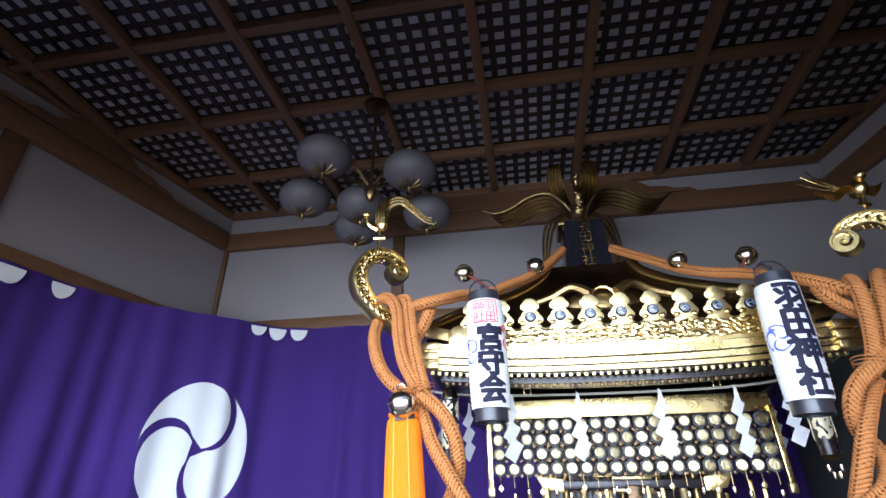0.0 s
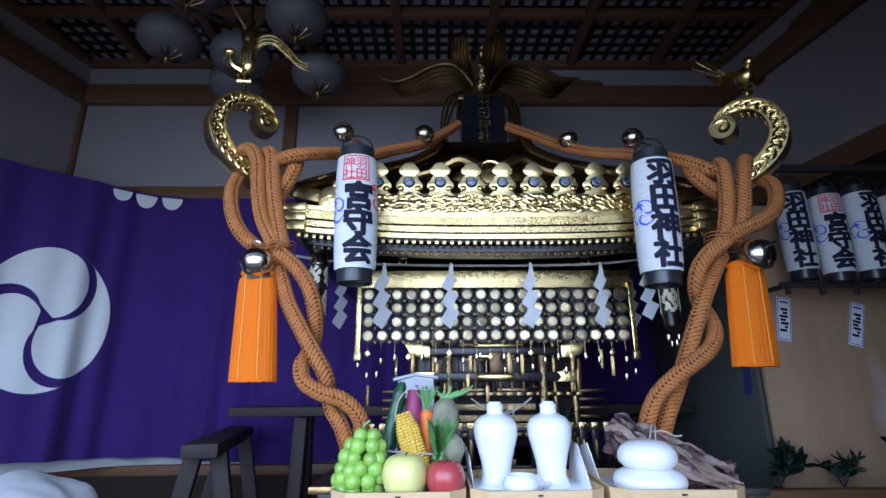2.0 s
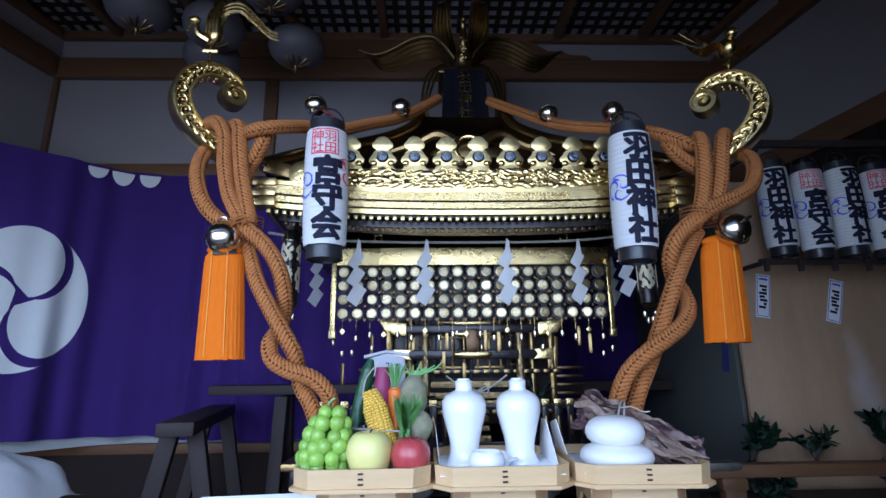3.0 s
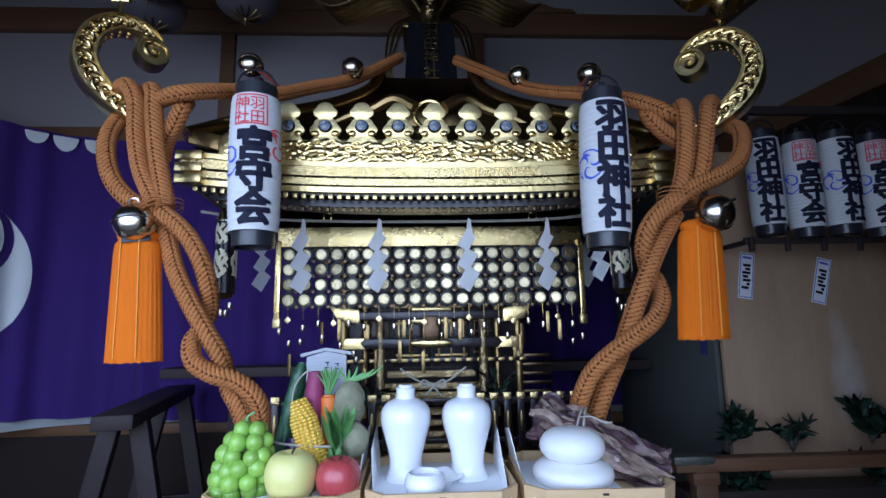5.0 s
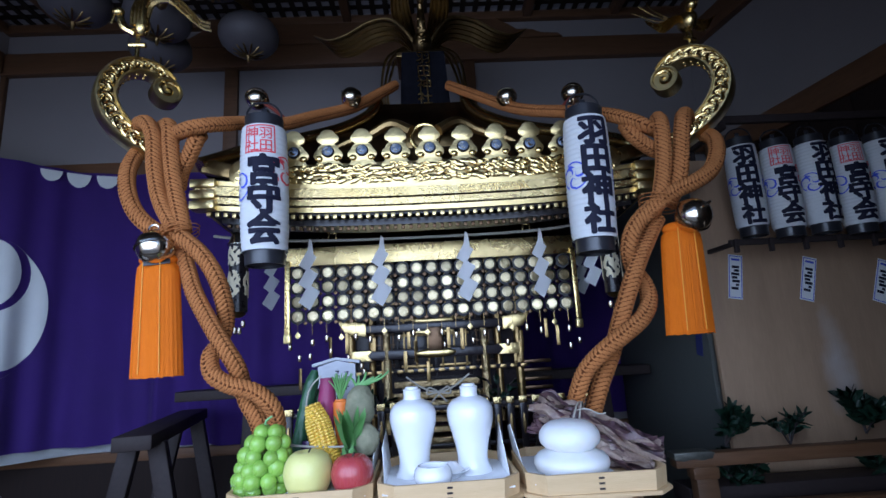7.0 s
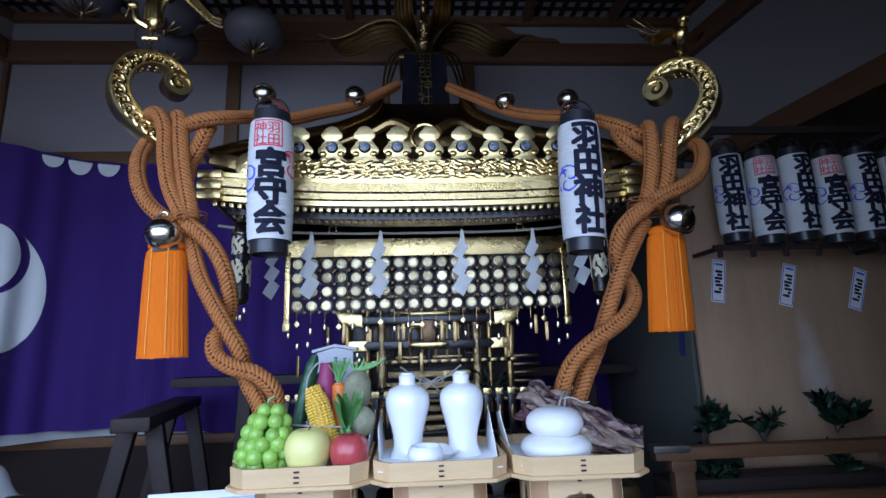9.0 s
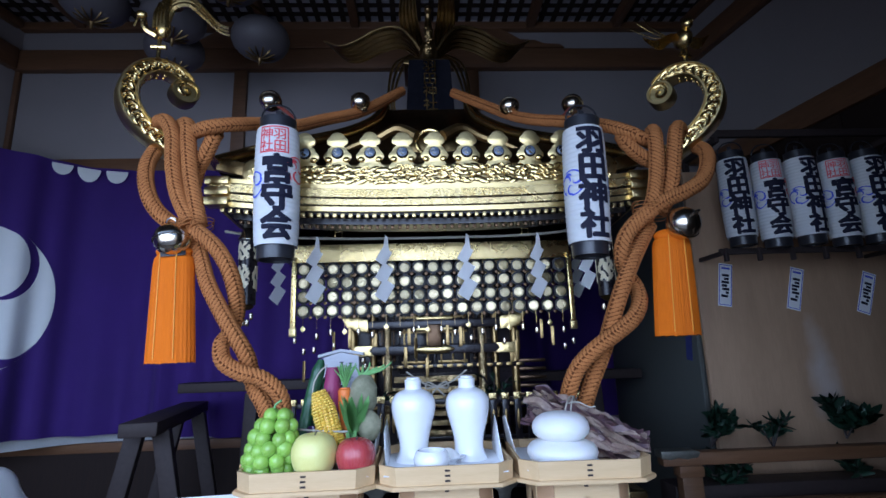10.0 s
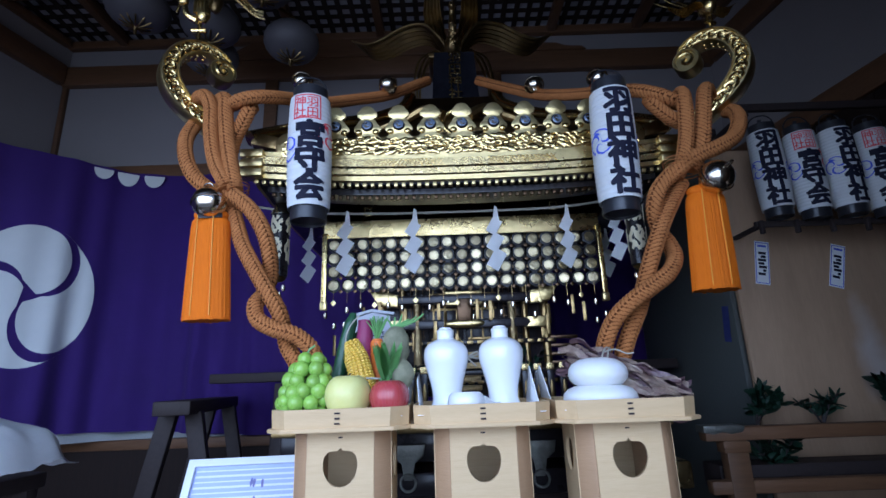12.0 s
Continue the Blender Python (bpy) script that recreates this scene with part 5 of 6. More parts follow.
for place, tilt in (((-0.541, 2.420, 2.250), (150, 12)), ((-0.256, 2.565, 2.322), (160, -20)), ((0.308, 2.575, 2.306), (150, 20)), ((0.514, 2.463, 2.252), (165, 25))):
    bell(*place, 0.036, tilt)
    foot = min(top_line, key=lambda p: (p - Vector(place)).length)
    part("bell_tie", tube([foot, foot.lerp(Vector(place), 0.5) + Vector((0.006, -0.006, 0)), place], 0.006, 12, 6), REDCORD, top_cord, "dark red thread tying a bell")
bell(-0.718, 2.195, 1.718, 0.047, (-12, -8), "large round nickel bell above the orange tassel")
bell(0.684, 2.145, 1.722, 0.046, (70, -20), "large round nickel bell above the orange tassel")


def tassel(x, y, z0, z1, w0, w1, lean):
    """A thick silk tassel: smooth head and skirt of threads."""
    t = thing("tassel", "bright orange silk tassel hanging from the cord", "tassel", "orange tassels", at=(x, y, z0))
    h = z0 - z1
    b = bmesh.new()
    seg, n = 120, 14
    rows = []
    rnd = random.Random(int(x * 100))
    dep = [rnd.uniform(0.972, 1.012) for _ in range(seg)]
    for i in range(n + 1):
        f = i / n
        w = w0 + (w1 - w0) * f
        w *= 1 - 0.35 * max(0, 0.08 - f) / 0.08
        rows.append([b.verts.new((w * math.cos(6.2832 * k / seg) * (1 + (dep[k] - 1) * min(1, f * 2)) + lean * f, 0.62 * w * math.sin(6.2832 * k / seg) * dep[k], -h * f - (0.006 * (dep[k] - 0.98) / 0.05 if i == n else 0))) for k in range(seg)])
    for a, q in zip(rows, rows[1:]):
        for k in range(seg):
            b.faces.new((a[k], q[k], q[(k + 1) % seg], a[(k + 1) % seg]))
    b.faces.new(rows[0])
    b.faces.new(rows[-1][::-1])
    bmesh.ops.recalc_face_normals(b, faces=b.faces)
    part("skirt", b, ORANGE, t)
    part("head", ball(w0 * 0.92, (0, 0, -0.002), (1, 0.62, 0.42), 28, 12), ORANGE, t)
    for k in (-0.42, 0.38):
        pts = [((w0 + (w1 - w0) * f) * k + lean * f, -0.63 * (w0 + (w1 - w0) * f) * math.sqrt(1 - k * k) - 0.001, -h * f) for f in (0.02, 0.3, 0.6, 0.97)]
        part("gold_cord", tube(pts, 0.0016, 24, 5), GOLDTHREAD, t, "thin gold thread down the tassel")
    return t


tassel(-0.722, 2.22, 1.690, 1.390, 0.053, 0.064, 0.012)
tassel(0.668, 2.19, 1.700, 1.420, 0.053, 0.062, -0.014)


# ---------------------------------------------------------------- paper lanterns
def drum(z, h=0.345, r0=0.0575, r1=0.0635):
    f = max(0.0, min(1.0, (z + h / 2) / h))
    return r0 + (r1 - r0) * math.sin(math.pi * f) ** 0.5 if 0 < f < 1 else r0


def bold(text, size, step, at, wide):
    """Brush-thick writing: the same strokes laid several times, slightly apart."""
    out = bmesh.new()
    for k, (dx, dz) in enumerate(((0, 0), (1, 0.3), (-1, -0.3), (0.3, 1), (-0.3, -1), (0.8, -0.8), (-0.8, 0.8))):
        put(letters(text, size, 0.010, 0, step, None, wide), Matrix.Translation((at[0] + dx * 0.0037, -0.00025 * k, at[2] + dz * 0.0030)), out)
    return out


def lantern_parts(t, kind):
    h = 0.345
    prof = []
    n = 96
    for i in range(n + 1):
        z = h / 2 - h * i / n
        prof.append((drum(z) + 0.0009 * math.cos(i * 6.2832 / 4), z))
    part("paper", lathe(prof, 44), LANTERNPAPER, t, "white ribbed paper drum")
    for s in (1, -1):
        part("hoop", lathe([(0.047, s * (h / 2 - 0.004)), (0.0515, s * (h / 2 - 0.004)), (0.0515, s * (h / 2 + 0.036)), (0.046, s * (h / 2 + 0.037)), (0.046, s * (h / 2 + 0.0))], 36), BLACKCAP, t, "black wooden hoop")
    part("base_board", lathe([(0, -h / 2 - 0.030), (0.046, -h / 2 - 0.030), (0.046, -h / 2 - 0.026), (0, -h / 2 - 0.026)], 24), BLACKCAP, t)
    part("bail", tube([(-0.046, 0, h / 2 + 0.028), (-0.044, 0, h / 2 + 0.06), (-0.02, 0, h / 2 + 0.085), (0.02, 0, h / 2 + 0.085), (0.044, 0, h / 2 + 0.06), (0.046, 0, h / 2 + 0.028)], 0.003, 30, 6), BLACKCAP, t, "black wire bail")
    part("tongue", box(0.016, 0.006, 0.06, (0, 0, h / 2 + 0.04), 0.002), BLACKCAP, t, "black hook plate")

    def ink(name, b, mat, turn, label):
        part(name, wrap(b, drum, 0.0012, turn), mat, t, label, False)

    if kind == "society":
        ink("lettering", bold("宮守会", 0.088, 0.90, (0.004, 0, 0.084), 1.02), INK, 0, "black brushed lettering")
        seal = plate([[(-0.041, -0.040), (0.041, -0.040), (0.041, 0.040), (-0.041, 0.040)], [(-0.037, -0.036), (-0.037, 0.036), (0.037, 0.036), (0.037, -0.036)]], 0.0)
        seal.transform(Matrix.Translation((-0.006, 0, 0.128)))
        ink("seal_frame", seal, REDINK, 0, "red seal frame")
        for k, txt in enumerate(("羽田", "神社")):
            ink("seal_lettering", letters(txt, 0.037, 0.012, 0, 0.96, Matrix.Translation((0.010 - 0.036 * k, 0, 0.163))), REDINK, 0, "red seal lettering")
        marks = ((REDINK, 1.02, 0.045), (BLUEINK, -1.15, 0.0))
    else:
        ink("lettering", bold("羽田神社", 0.090, 0.915, (0.006, 0, 0.170), 0.98), INK, 0, "black brushed lettering")
        marks = ((BLUEINK, -0.95, 0.0), (BLUEINK, 1.6, 0.0))
    for mat, turn, z in marks:
        b = bmesh.new()
        for k in range(3):
            o = comma(0.040, radians(30 + 120 * k), 0.09)
            i = [(x * 0.78 + 0.22 * sum(p[0] for p in o) / len(o), q * 0.78 + 0.22 * sum(p[1] for p in o) / len(o)) for x, q in o]
            plate([o, i[::-1]], 0.0, 0, None, b)
        b.transform(Matrix.Translation((0, 0, z)))
        ink("whorl", b, mat, turn, "outlined whorl crest")
    return t


lan = thing("paper_lantern", "white paper lantern with black lettering and a red seal", "lantern", "paper lanterns on the shrine", at=(-0.450, 2.225, 1.868))
lantern_parts(lan, "society")
lan.rotation_euler = (0, radians(-1.0), radians(12))
lan2 = thing("paper_lantern", "white paper lantern with black lettering and blue whorl", "lantern", "paper lanterns on the shrine", at=(0.448, 2.22, 1.857))
lantern_parts(lan2, "shrine")
lan2.rotation_euler = (0, radians(1.5), radians(-2))
for x, y in ((-0.450, 2.225), (0.448, 2.22)):
    o = thing("lantern_hanger", "dark cord tying the paper lantern to the braided cord", "cord", "lantern hangers")
    part("cord", tube([(x, y, 2.10), (x * 1.02, y + 0.05, 2.13), (x * 1.05, y + 0.13, 2.15)], 0.004, 14, 6), BLACKCAP, o)

# row of further lanterns before the partition
for i, turn in enumerate((-26, -16, -2, -20, -10, -20)):
    c = copy_thing(lan if i % 2 else lan2, Matrix.Translation((1.180 + 0.136 * i, 2.63, 1.927 if i % 2 else 1.937)) @ Matrix.Rotation(radians(turn), 4, "Z") @ Matrix.Scale(0.89, 4))
    c.scale = (0.89, 0.89, 0.89)
    tagged(c, "paper lantern with " + ("red seal" if i % 2 else "black lettering") + " hung in a row", group="row of paper lanterns")
rail = thing("lantern_rail", "dark wooden rail from which the lanterns hang", "rail")
part("bar", box(0.80, 0.022, 0.03, (1.50, 2.63, 2.205), 0.003), DARKWOOD, rail)
for x in (1.13, 1.85):
    part("bracket", box(0.02, 0.24, 0.025, (x, 2.74, 2.18), 0.003), DARKWOOD, rail)
    part("upright", box(0.025, 0.02, 0.11, (x, 2.861, 2.185), 0.003), DARKWOOD, rail)
low = thing("lantern_rack", "dark wooden rack below the hanging lanterns", "rack")
part("bar", box(0.80, 0.016, 0.022, (1.50, 2.66, 1.737), 0.003), DARKWOOD, low)
for i in range(7):
    part("peg", box(0.014, 0.016, 0.05, (1.115 + 0.131 * i, 2.645, 1.722), 0.002), DARKWOOD, low)
for x in (1.13, 1.85):
    part("arm", box(0.016, 0.17, 0.016, (x, 2.76, 1.737), 0.002), DARKWOOD, low)


# ---------------------------------------------------------------- offering stands
TRAY_Z, TH = 1.122, 0.041


def octagon(w, cut):
    return [(-w, -w + cut), (-w + cut, -w), (w - cut, -w), (w, -w + cut), (w, w - cut), (w - cut, w), (-w + cut, w), (-w, w - cut)]


def ring_wall(w, cut, t, z0, z1, flare=0.0):
    b = bmesh.new()
    rows = [[b.verts.new((x * k, y * k, z)) for x, y in octagon(ww, c)] for ww, c, k, z in ((w, cut, 1, z0), (w + flare, cut, 1, z1), (w + flare - t, cut - t * 0.4, 1, z1), (w - t, cut - t * 0.4, 1, z0))]
    for r in range(4):
        a, q = rows[r], rows[(r + 1) % 4]
        for i in range(8):
            b.faces.new((a[i], a[(i + 1) % 8], q[(i + 1) % 8], q[i]))
    bmesh.ops.recalc_face_normals(b, faces=b.faces)
    return b


def offering_stand(x, y, label, turn=0.0):
    t = thing("offering_stand", label, "offering stand", "offering stands", at=(x, y, TRAY_Z))
    w, cut = 0.146, 0.036
    b = bmesh.new()
    vs = [b.verts.new((px, py, -0.004)) for px, py in octagon(w + 0.004, cut)]
    b.faces.new(vs)
    r = bmesh.ops.extrude_face_region(b, geom=b.faces[:])
    bmesh.ops.translate(b, vec=(0, 0, 0.008), verts=[v for v in r["geom"] if isinstance(v, bmesh.types.BMVert)])
    bmesh.ops.recalc_face_normals(b, faces=b.faces)
    bmesh.ops.bevel(b, geom=list(b.edges), offset=0.0015, segments=2, affect="EDGES")
    tray = part("tray", b, HINOKIX, t, "octagonal pale cypress tray")
    part("rim", ring_wall(w - 0.004, cut, 0.006, 0.004, TH, 0.002), HINOKIX, tray)
    b = bmesh.new()
    b.faces.new([b.verts.new((px, py, 0.006)) for px, py in octagon(w - 0.012, cut - 0.004)])
    r = bmesh.ops.extrude_face_region(b, geom=b.faces[:])
    bmesh.ops.translate(b, vec=(0, 0, 0.012), verts=[v for v in r["geom"] if isinstance(v, bmesh.types.BMVert)])
    bmesh.ops.recalc_face_normals(b, faces=b.faces)
    part("inner_board", b, HINOKIX, tray)
    for k in range(3):
        part("bark_stitch", box(0.011, 0.003, 0.0035, (0.0, -w + 0.0015, 0.012 + 0.010 * k), 0.0005), DARKWOOD, tray, "dark bark stitch")
    # stand: four sides with a shaped hole, narrow corner faces
    hw, hc, bot = 0.103, 0.034, -0.222
    right = [(0.003, 0.041), (0.007, 0.036), (0.016, 0.036), (0.026, 0.036), (0.033, 0.031), (0.039, 0.022), (0.042, 0.010), (0.042, -0.003), (0.039, -0.017), (0.033, -0.030), (0.024, -0.041), (0.013, -0.048)]
    hole = [(0.0, 0.045)] + right + [(0.0, -0.050)] + [(-x, z) for x, z in right[::-1]]
    flat = hw - hc
    for k in range(4):
        out = [(-flat, -0.1085), (flat, -0.1085), (flat, 0.1085), (-flat, 0.1085)]
        holes = [[(px * 0.84, pz * 0.80 + 0.040) for px, pz in hole][::-1]] if k != 2 else []
        b = plate([out] + holes, 0.007, 0.0)
        o = part("side_board", b, HINOKI, t)
        o.matrix_local = Matrix.Rotation(k * math.pi / 2, 4, "Z") @ Matrix.Translation((0, -hw + 0.0035, -0.1135))
        c = part("corner_board", box(hc * 1.414 - 0.004, 0.007, 0.217, (0, 0, 0), 0.001), HINOKID, t, "browner corner board")
        c.matrix_local = Matrix.Rotation(k * math.pi / 2 + math.pi / 4, 4, "Z") @ Matrix.Translation((0, -(hw - hc / 2) * 1.41421 + 0.0035, -0.1135))
    part("bark_stitch", box(0.009, 0.003, 0.003, (0, -hw - 0.0005, -0.018), 0.0005), DARKWOOD, t, "dark bark stitch")
    t.rotation_euler = (0, 0, radians(turn))
    return t


S1, S2, S3 = (-0.295, 2.088), (0.002, 2.09), (0.306, 2.085)
offering_stand(*S1, "pale cypress offering stand holding fruit and vegetables", 1.0)
offering_stand(*S2, "pale cypress offering stand holding white porcelain", 0.5)
offering_stand(*S3, "pale cypress offering stand holding rice cakes and dried squid", -2.0)
bench = thing("offering_table", "dark wooden table carrying the offering stands", "table")
part("tabletop", box(1.10, 0.36, 0.03, (0.0, 2.10, 0.884), 0.004), DARKWOOD, bench)
for x in (-0.5, 0.5):
    for y in (1.96, 2.24):
        part("leg", box(0.045, 0.045, 0.57, (x, y, 0.585), 0.004), DARKWOOD, bench)

TZ = TRAY_Z + 0.0185


def at_tray(s, x, y, z=0.0):
    return (s[0] + x, s[1] + y, TZ + z)


# porcelain
def bottle(x, y):
    prof = [(0.0, 0.0), (0.044, 0.0), (0.0445, 0.005), (0.038, 0.018), (0.0345, 0.036), (0.037, 0.062), (0.044, 0.092), (0.0515, 0.122), (0.0535, 0.140), (0.0515, 0.158), (0.042, 0.173), (0.027, 0.182), (0.0205, 0.186), (0.0205, 0.203), (0.0215, 0.207), (0.0185, 0.2095), (0.0, 0.2095)]
    t = thing("sake_bottle", "tall white porcelain sake bottle with a closed neck", "bottle", "white sake bottles", at=at_tray(S2, x, y))
    P, _ = spline([(r, 0, z) for r, z in prof[1:-1]], 60)
    part("body", lathe([(0, 0)] + [(max(0.001, p.x), p.z) for p in P] + [(0, 0.2095)], 44), CERAMIC, t)
    t.scale = (1, 1, 0.91)
    part("stopper", lathe([(0.0, 0.2155), (0.014, 0.215), (0.0165, 0.211), (0.0165, 0.2085), (0, 0.2085)], 28), CERAMIC, t)
    return t


bottle(-0.070, 0.020)
bottle(0.062, 0.020)
t = thing("water_pot", "small round open white porcelain pot", "pot", at=at_tray(S2, -0.030, -0.088))
part("body", lathe([(0, 0), (0.024, 0), (0.036, 0.010), (0.040, 0.025), (0.037, 0.038), (0.031, 0.045), (0.029, 0.043), (0.030, 0.030), (0.0, 0.026)], 36), CERAMIC, t)
part("water", lathe([(0.0, 0.034), (0.0285, 0.034), (0.0285, 0.030), (0, 0.030)], 32), CERAMIC, t)
t = thing("salt_dish", "shallow white porcelain dish heaped with white salt", "dish", at=at_tray(S2, 0.008, -0.020))
part("dish", lathe([(0, 0), (0.018, 0), (0.024, 0.008), (0.042, 0.018), (0.042, 0.020), (0.03, 0.017), (0, 0.014)], 36), CERAMIC, t)
part("heap", lathe([(0.0, 0.036), (0.010, 0.034), (0.028, 0.020), (0.032, 0.016), (0, 0.016)], 24, wobble=0.0008), MOCHI, t)


def paper_sheet(s, corners, label="folded sheet of white paper lining the tray"):
    """A folded sheet with a corner standing up at the tray's edge."""
    t = thing("paper_sheet", label, "paper", "folded papers on the trays", at=at_tray(s, 0, 0))
    b = bmesh.new()
    for quad in corners:
        q = [Vector(p) for p in quad]
        nrm = (q[1] - q[0]).cross(q[2] - q[0]).normalized() * 0.0006
        lo, hi = [b.verts.new(p - nrm) for p in q], [b.verts.new(p + nrm) for p in q]
        b.faces.new(hi)
        b.faces.new(lo[::-1])
        for i in range(4):
            b.faces.new((lo[i], lo[(i + 1) % 4], hi[(i + 1) % 4], hi[i]))
    bmesh.ops.recalc_face_normals(b, faces=b.faces)
    part("sheet", b, PAPER, t, "", False)
    return t


paper_sheet(S2, [[(-0.132, -0.13, 0.003), (0.132, -0.13, 0.003), (0.132, 0.13, 0.003), (-0.132, 0.13, 0.003)],
                 [(-0.131, -0.075, 0.004), (-0.131, 0.13, 0.004), (-0.142, 0.13, 0.09), (-0.138, -0.03, 0.075)],
                 [(0.131, -0.075, 0.004), (0.131, 0.13, 0.004), (0.140, 0.13, 0.09), (0.128, 0.02, 0.098)]])
paper_sheet(S3, [[(-0.132, -0.12, 0.003), (0.05, -0.12, 0.003), (0.05, 0.13, 0.003), (-0.132, 0.13, 0.003)],
                 [(-0.131, 0.0, 0.004), (-0.131, 0.13, 0.004), (-0.142, 0.13, 0.08), (-0.150, 0.03, 0.098)]])
paper_sheet(S1, [[(-0.12, -0.12, 0.0035), (0.132, -0.12, 0.0035), (0.132, 0.13, 0.003), (-0.12, 0.13, 0.003)],
                 [(0.131, -0.04, 0.004), (0.131, 0.13, 0.004), (0.142, 0.12, 0.10), (0.141, 0.02, 0.085)]])

# rice cakes
t = thing("rice_cake", "two-tiered round white rice cake", "rice cake", at=at_tray(S3, -0.032, -0.035))
part("lower_tier", lathe([(0, 0.0), (0.062, 0.001), (0.076, 0.010), (0.081, 0.024), (0.079, 0.037), (0.070, 0.048), (0.052, 0.056), (0.03, 0.059), (0, 0.060)], 44), MOCHI, t)
part("upper_tier", lathe([(0, 0.052), (0.035, 0.053), (0.052, 0.059), (0.063, 0.071), (0.066, 0.084), (0.064, 0.098), (0.056, 0.111), (0.042, 0.121), (0.022, 0.126), (0, 0.127)], 44), MOCHI, t)

t.scale = (1, 1, 0.87)

# bundle of dried squid
squid = thing("dried_squid_bundle", "bundle of brown-purple dried squid tied with pale cord", "dried squid", at=at_tray(S3, 0.045, 0.03, 0.004))
rnd = random.Random(8)
for k in range(64):
    a, r = rnd.uniform(0, 6.28), 0.044 * math.sqrt(rnd.random())
    oy, oz = r * math.cos(a) * 1.5, 0.056 + r * math.sin(a) * 0.9
    w0 = rnd.uniform(0.006, 0.013)
    tw = rnd.uniform(-1.4, 1.4)
    ln = rnd.uniform(0.85, 1.1)
    b = bmesh.new()
    rows = []
    n = 26
    for i in range(n + 1):
        f = i / n
        x = -0.14 * ln + 0.27 * ln * f
        spread = 1 + 0.55 * abs(f - 0.35)
        w = w0 * (0.5 + 0.9 * math.sin(math.pi * min(1, f * 0.9 + 0.08)) + 0.35 * f)
        ang = tw + 2.0 * f + 1.4 * noise.noise((k, f * 3, 0))
        c = Vector((x, oy * spread + 0.022 * noise.noise((k * 3.1, f * 4, 1)), oz * (1 - 0.15 * f) * (0.8 + 0.2 * spread) + 0.055 * (0.55 - f) + 0.022 * noise.noise((k * 1.7, f * 5, 2))))
        d = Vector((0.15, math.cos(ang), math.sin(ang)))
        e = Vector((0, -math.sin(ang), math.cos(ang)))
        rows.append([b.verts.new(c + d * (w * u) + e * (0.012 * (u * u) * math.sin(f * 9 + k) + 0.008 * noise.noise((k, f * 9, u * 3)))) for u in (-1, -0.5, 0, 0.5, 1)])
    for p, q in zip(rows, rows[1:]):
        for j in range(4):
            b.faces.new((p[j], p[j + 1], q[j + 1], q[j]))
    bmesh.ops.solidify(b, geom=b.faces[:], thickness=0.0022)
    part("squid", b, SQUID if k % 3 else PALESQUID, squid)
part("tie", tube([(-0.045 + 0.01 * math.sin(a * 0.4), 0.068 * math.cos(a), 0.075 + 0.052 * math.sin(a)) for a in [k * 0.45 for k in range(30)]], 0.0022, 120, 6), HEMP, squid, "pale cord tie")
part("tie_end", tube([(-0.045, -0.05, 0.115), (-0.02, -0.06, 0.122), (0.005, -0.058, 0.115), (0.02, -0.055, 0.118)], 0.0016, 20, 6), HEMP, squid, "loose cord end")
squid.rotation_euler = (0, radians(8), radians(-24))

# fruit
grapes = thing("grapes", "bunch of large pale green grapes", "grapes", at=at_tray(S1, -0.095, -0.055))
gr = ball(0.0168, (0, 0, 0), (1, 1, 1.06), 18, 12)
gme = mesh_of(gr, GRAPE)
rnd = random.Random(4)
spots = []
for lay in range(6):
    z = 0.016 + lay * 0.0215
    rad = (0.042, 0.047, 0.045, 0.040, 0.033, 0.020)[lay]
    cnt = (8, 9, 9, 8, 6, 4)[lay]
    for k in range(cnt):
        a = 6.2832 * (k + 0.5 * (lay % 2)) / cnt + rnd.uniform(-0.12, 0.12)
        spots.append((rad * math.cos(a) + 0.004 * lay, 0.75 * rad * math.sin(a), z + rnd.uniform(-0.004, 0.004)))
for k, p in enumerate(spots):
    o = new("grape", gme)
    o.parent, o.location = grapes, p
    o.scale = (rnd.uniform(0.9, 1.08),) * 3
part("stalk", tube([(0.02, 0, 0.12), (0.01, 0, 0.145), (0.025, 0, 0.158)], 0.0025, 10, 6), LEAF, grapes)
APP = [(0.0, 0.008), (0.012, 0.003), (0.024, 0.0), (0.038, 0.014), (0.046, 0.038), (0.0455, 0.056), (0.037, 0.074), (0.022, 0.083), (0.010, 0.079), (0.0, 0.070)]


def fruit(name, label, x, y, k, mat, squash=1.0):
    P, _ = spline([(r, 0, z) for r, z in APP], 40)
    t = thing(name, label, name, at=at_tray(S1, x, y))
    part("flesh", lathe([(0, APP[0][1] * k)] + [(max(0.0005, p.x) * k, p.z * k * squash) for p in P[1:-1]] + [(0, APP[-1][1] * k * squash)], 40, wobble=0.0006), mat, t)
    part("stalk", tube([(0, 0, 0.070 * k * squash), (0.002, 0, 0.082 * k * squash), (0.006, 0, 0.088 * k * squash)], 0.0018, 8, 6), DARKWOOD, t)
    return t


fruit("pear", "round pale yellow pear", 0.012, -0.085, 1.06, PEAR)
fruit("apple", "glossy dark red apple", 0.102, -0.088, 0.92, APPLE, 0.98)


# vegetables standing in a tied bunch
def root(name, label, pts, r, mat, taper, n=40, seg=18, bump=0.0):
    t = thing(name, label, name, at=at_tray(S1, 0, 0))
    b = tube(pts, r, n, seg, taper=taper)
    if bump:
        for v in b.verts:
            v.co += Vector((1, 1, 1)) * bump * noise.noise(v.co * 60)
    part("skin", b, mat, t)
    return t


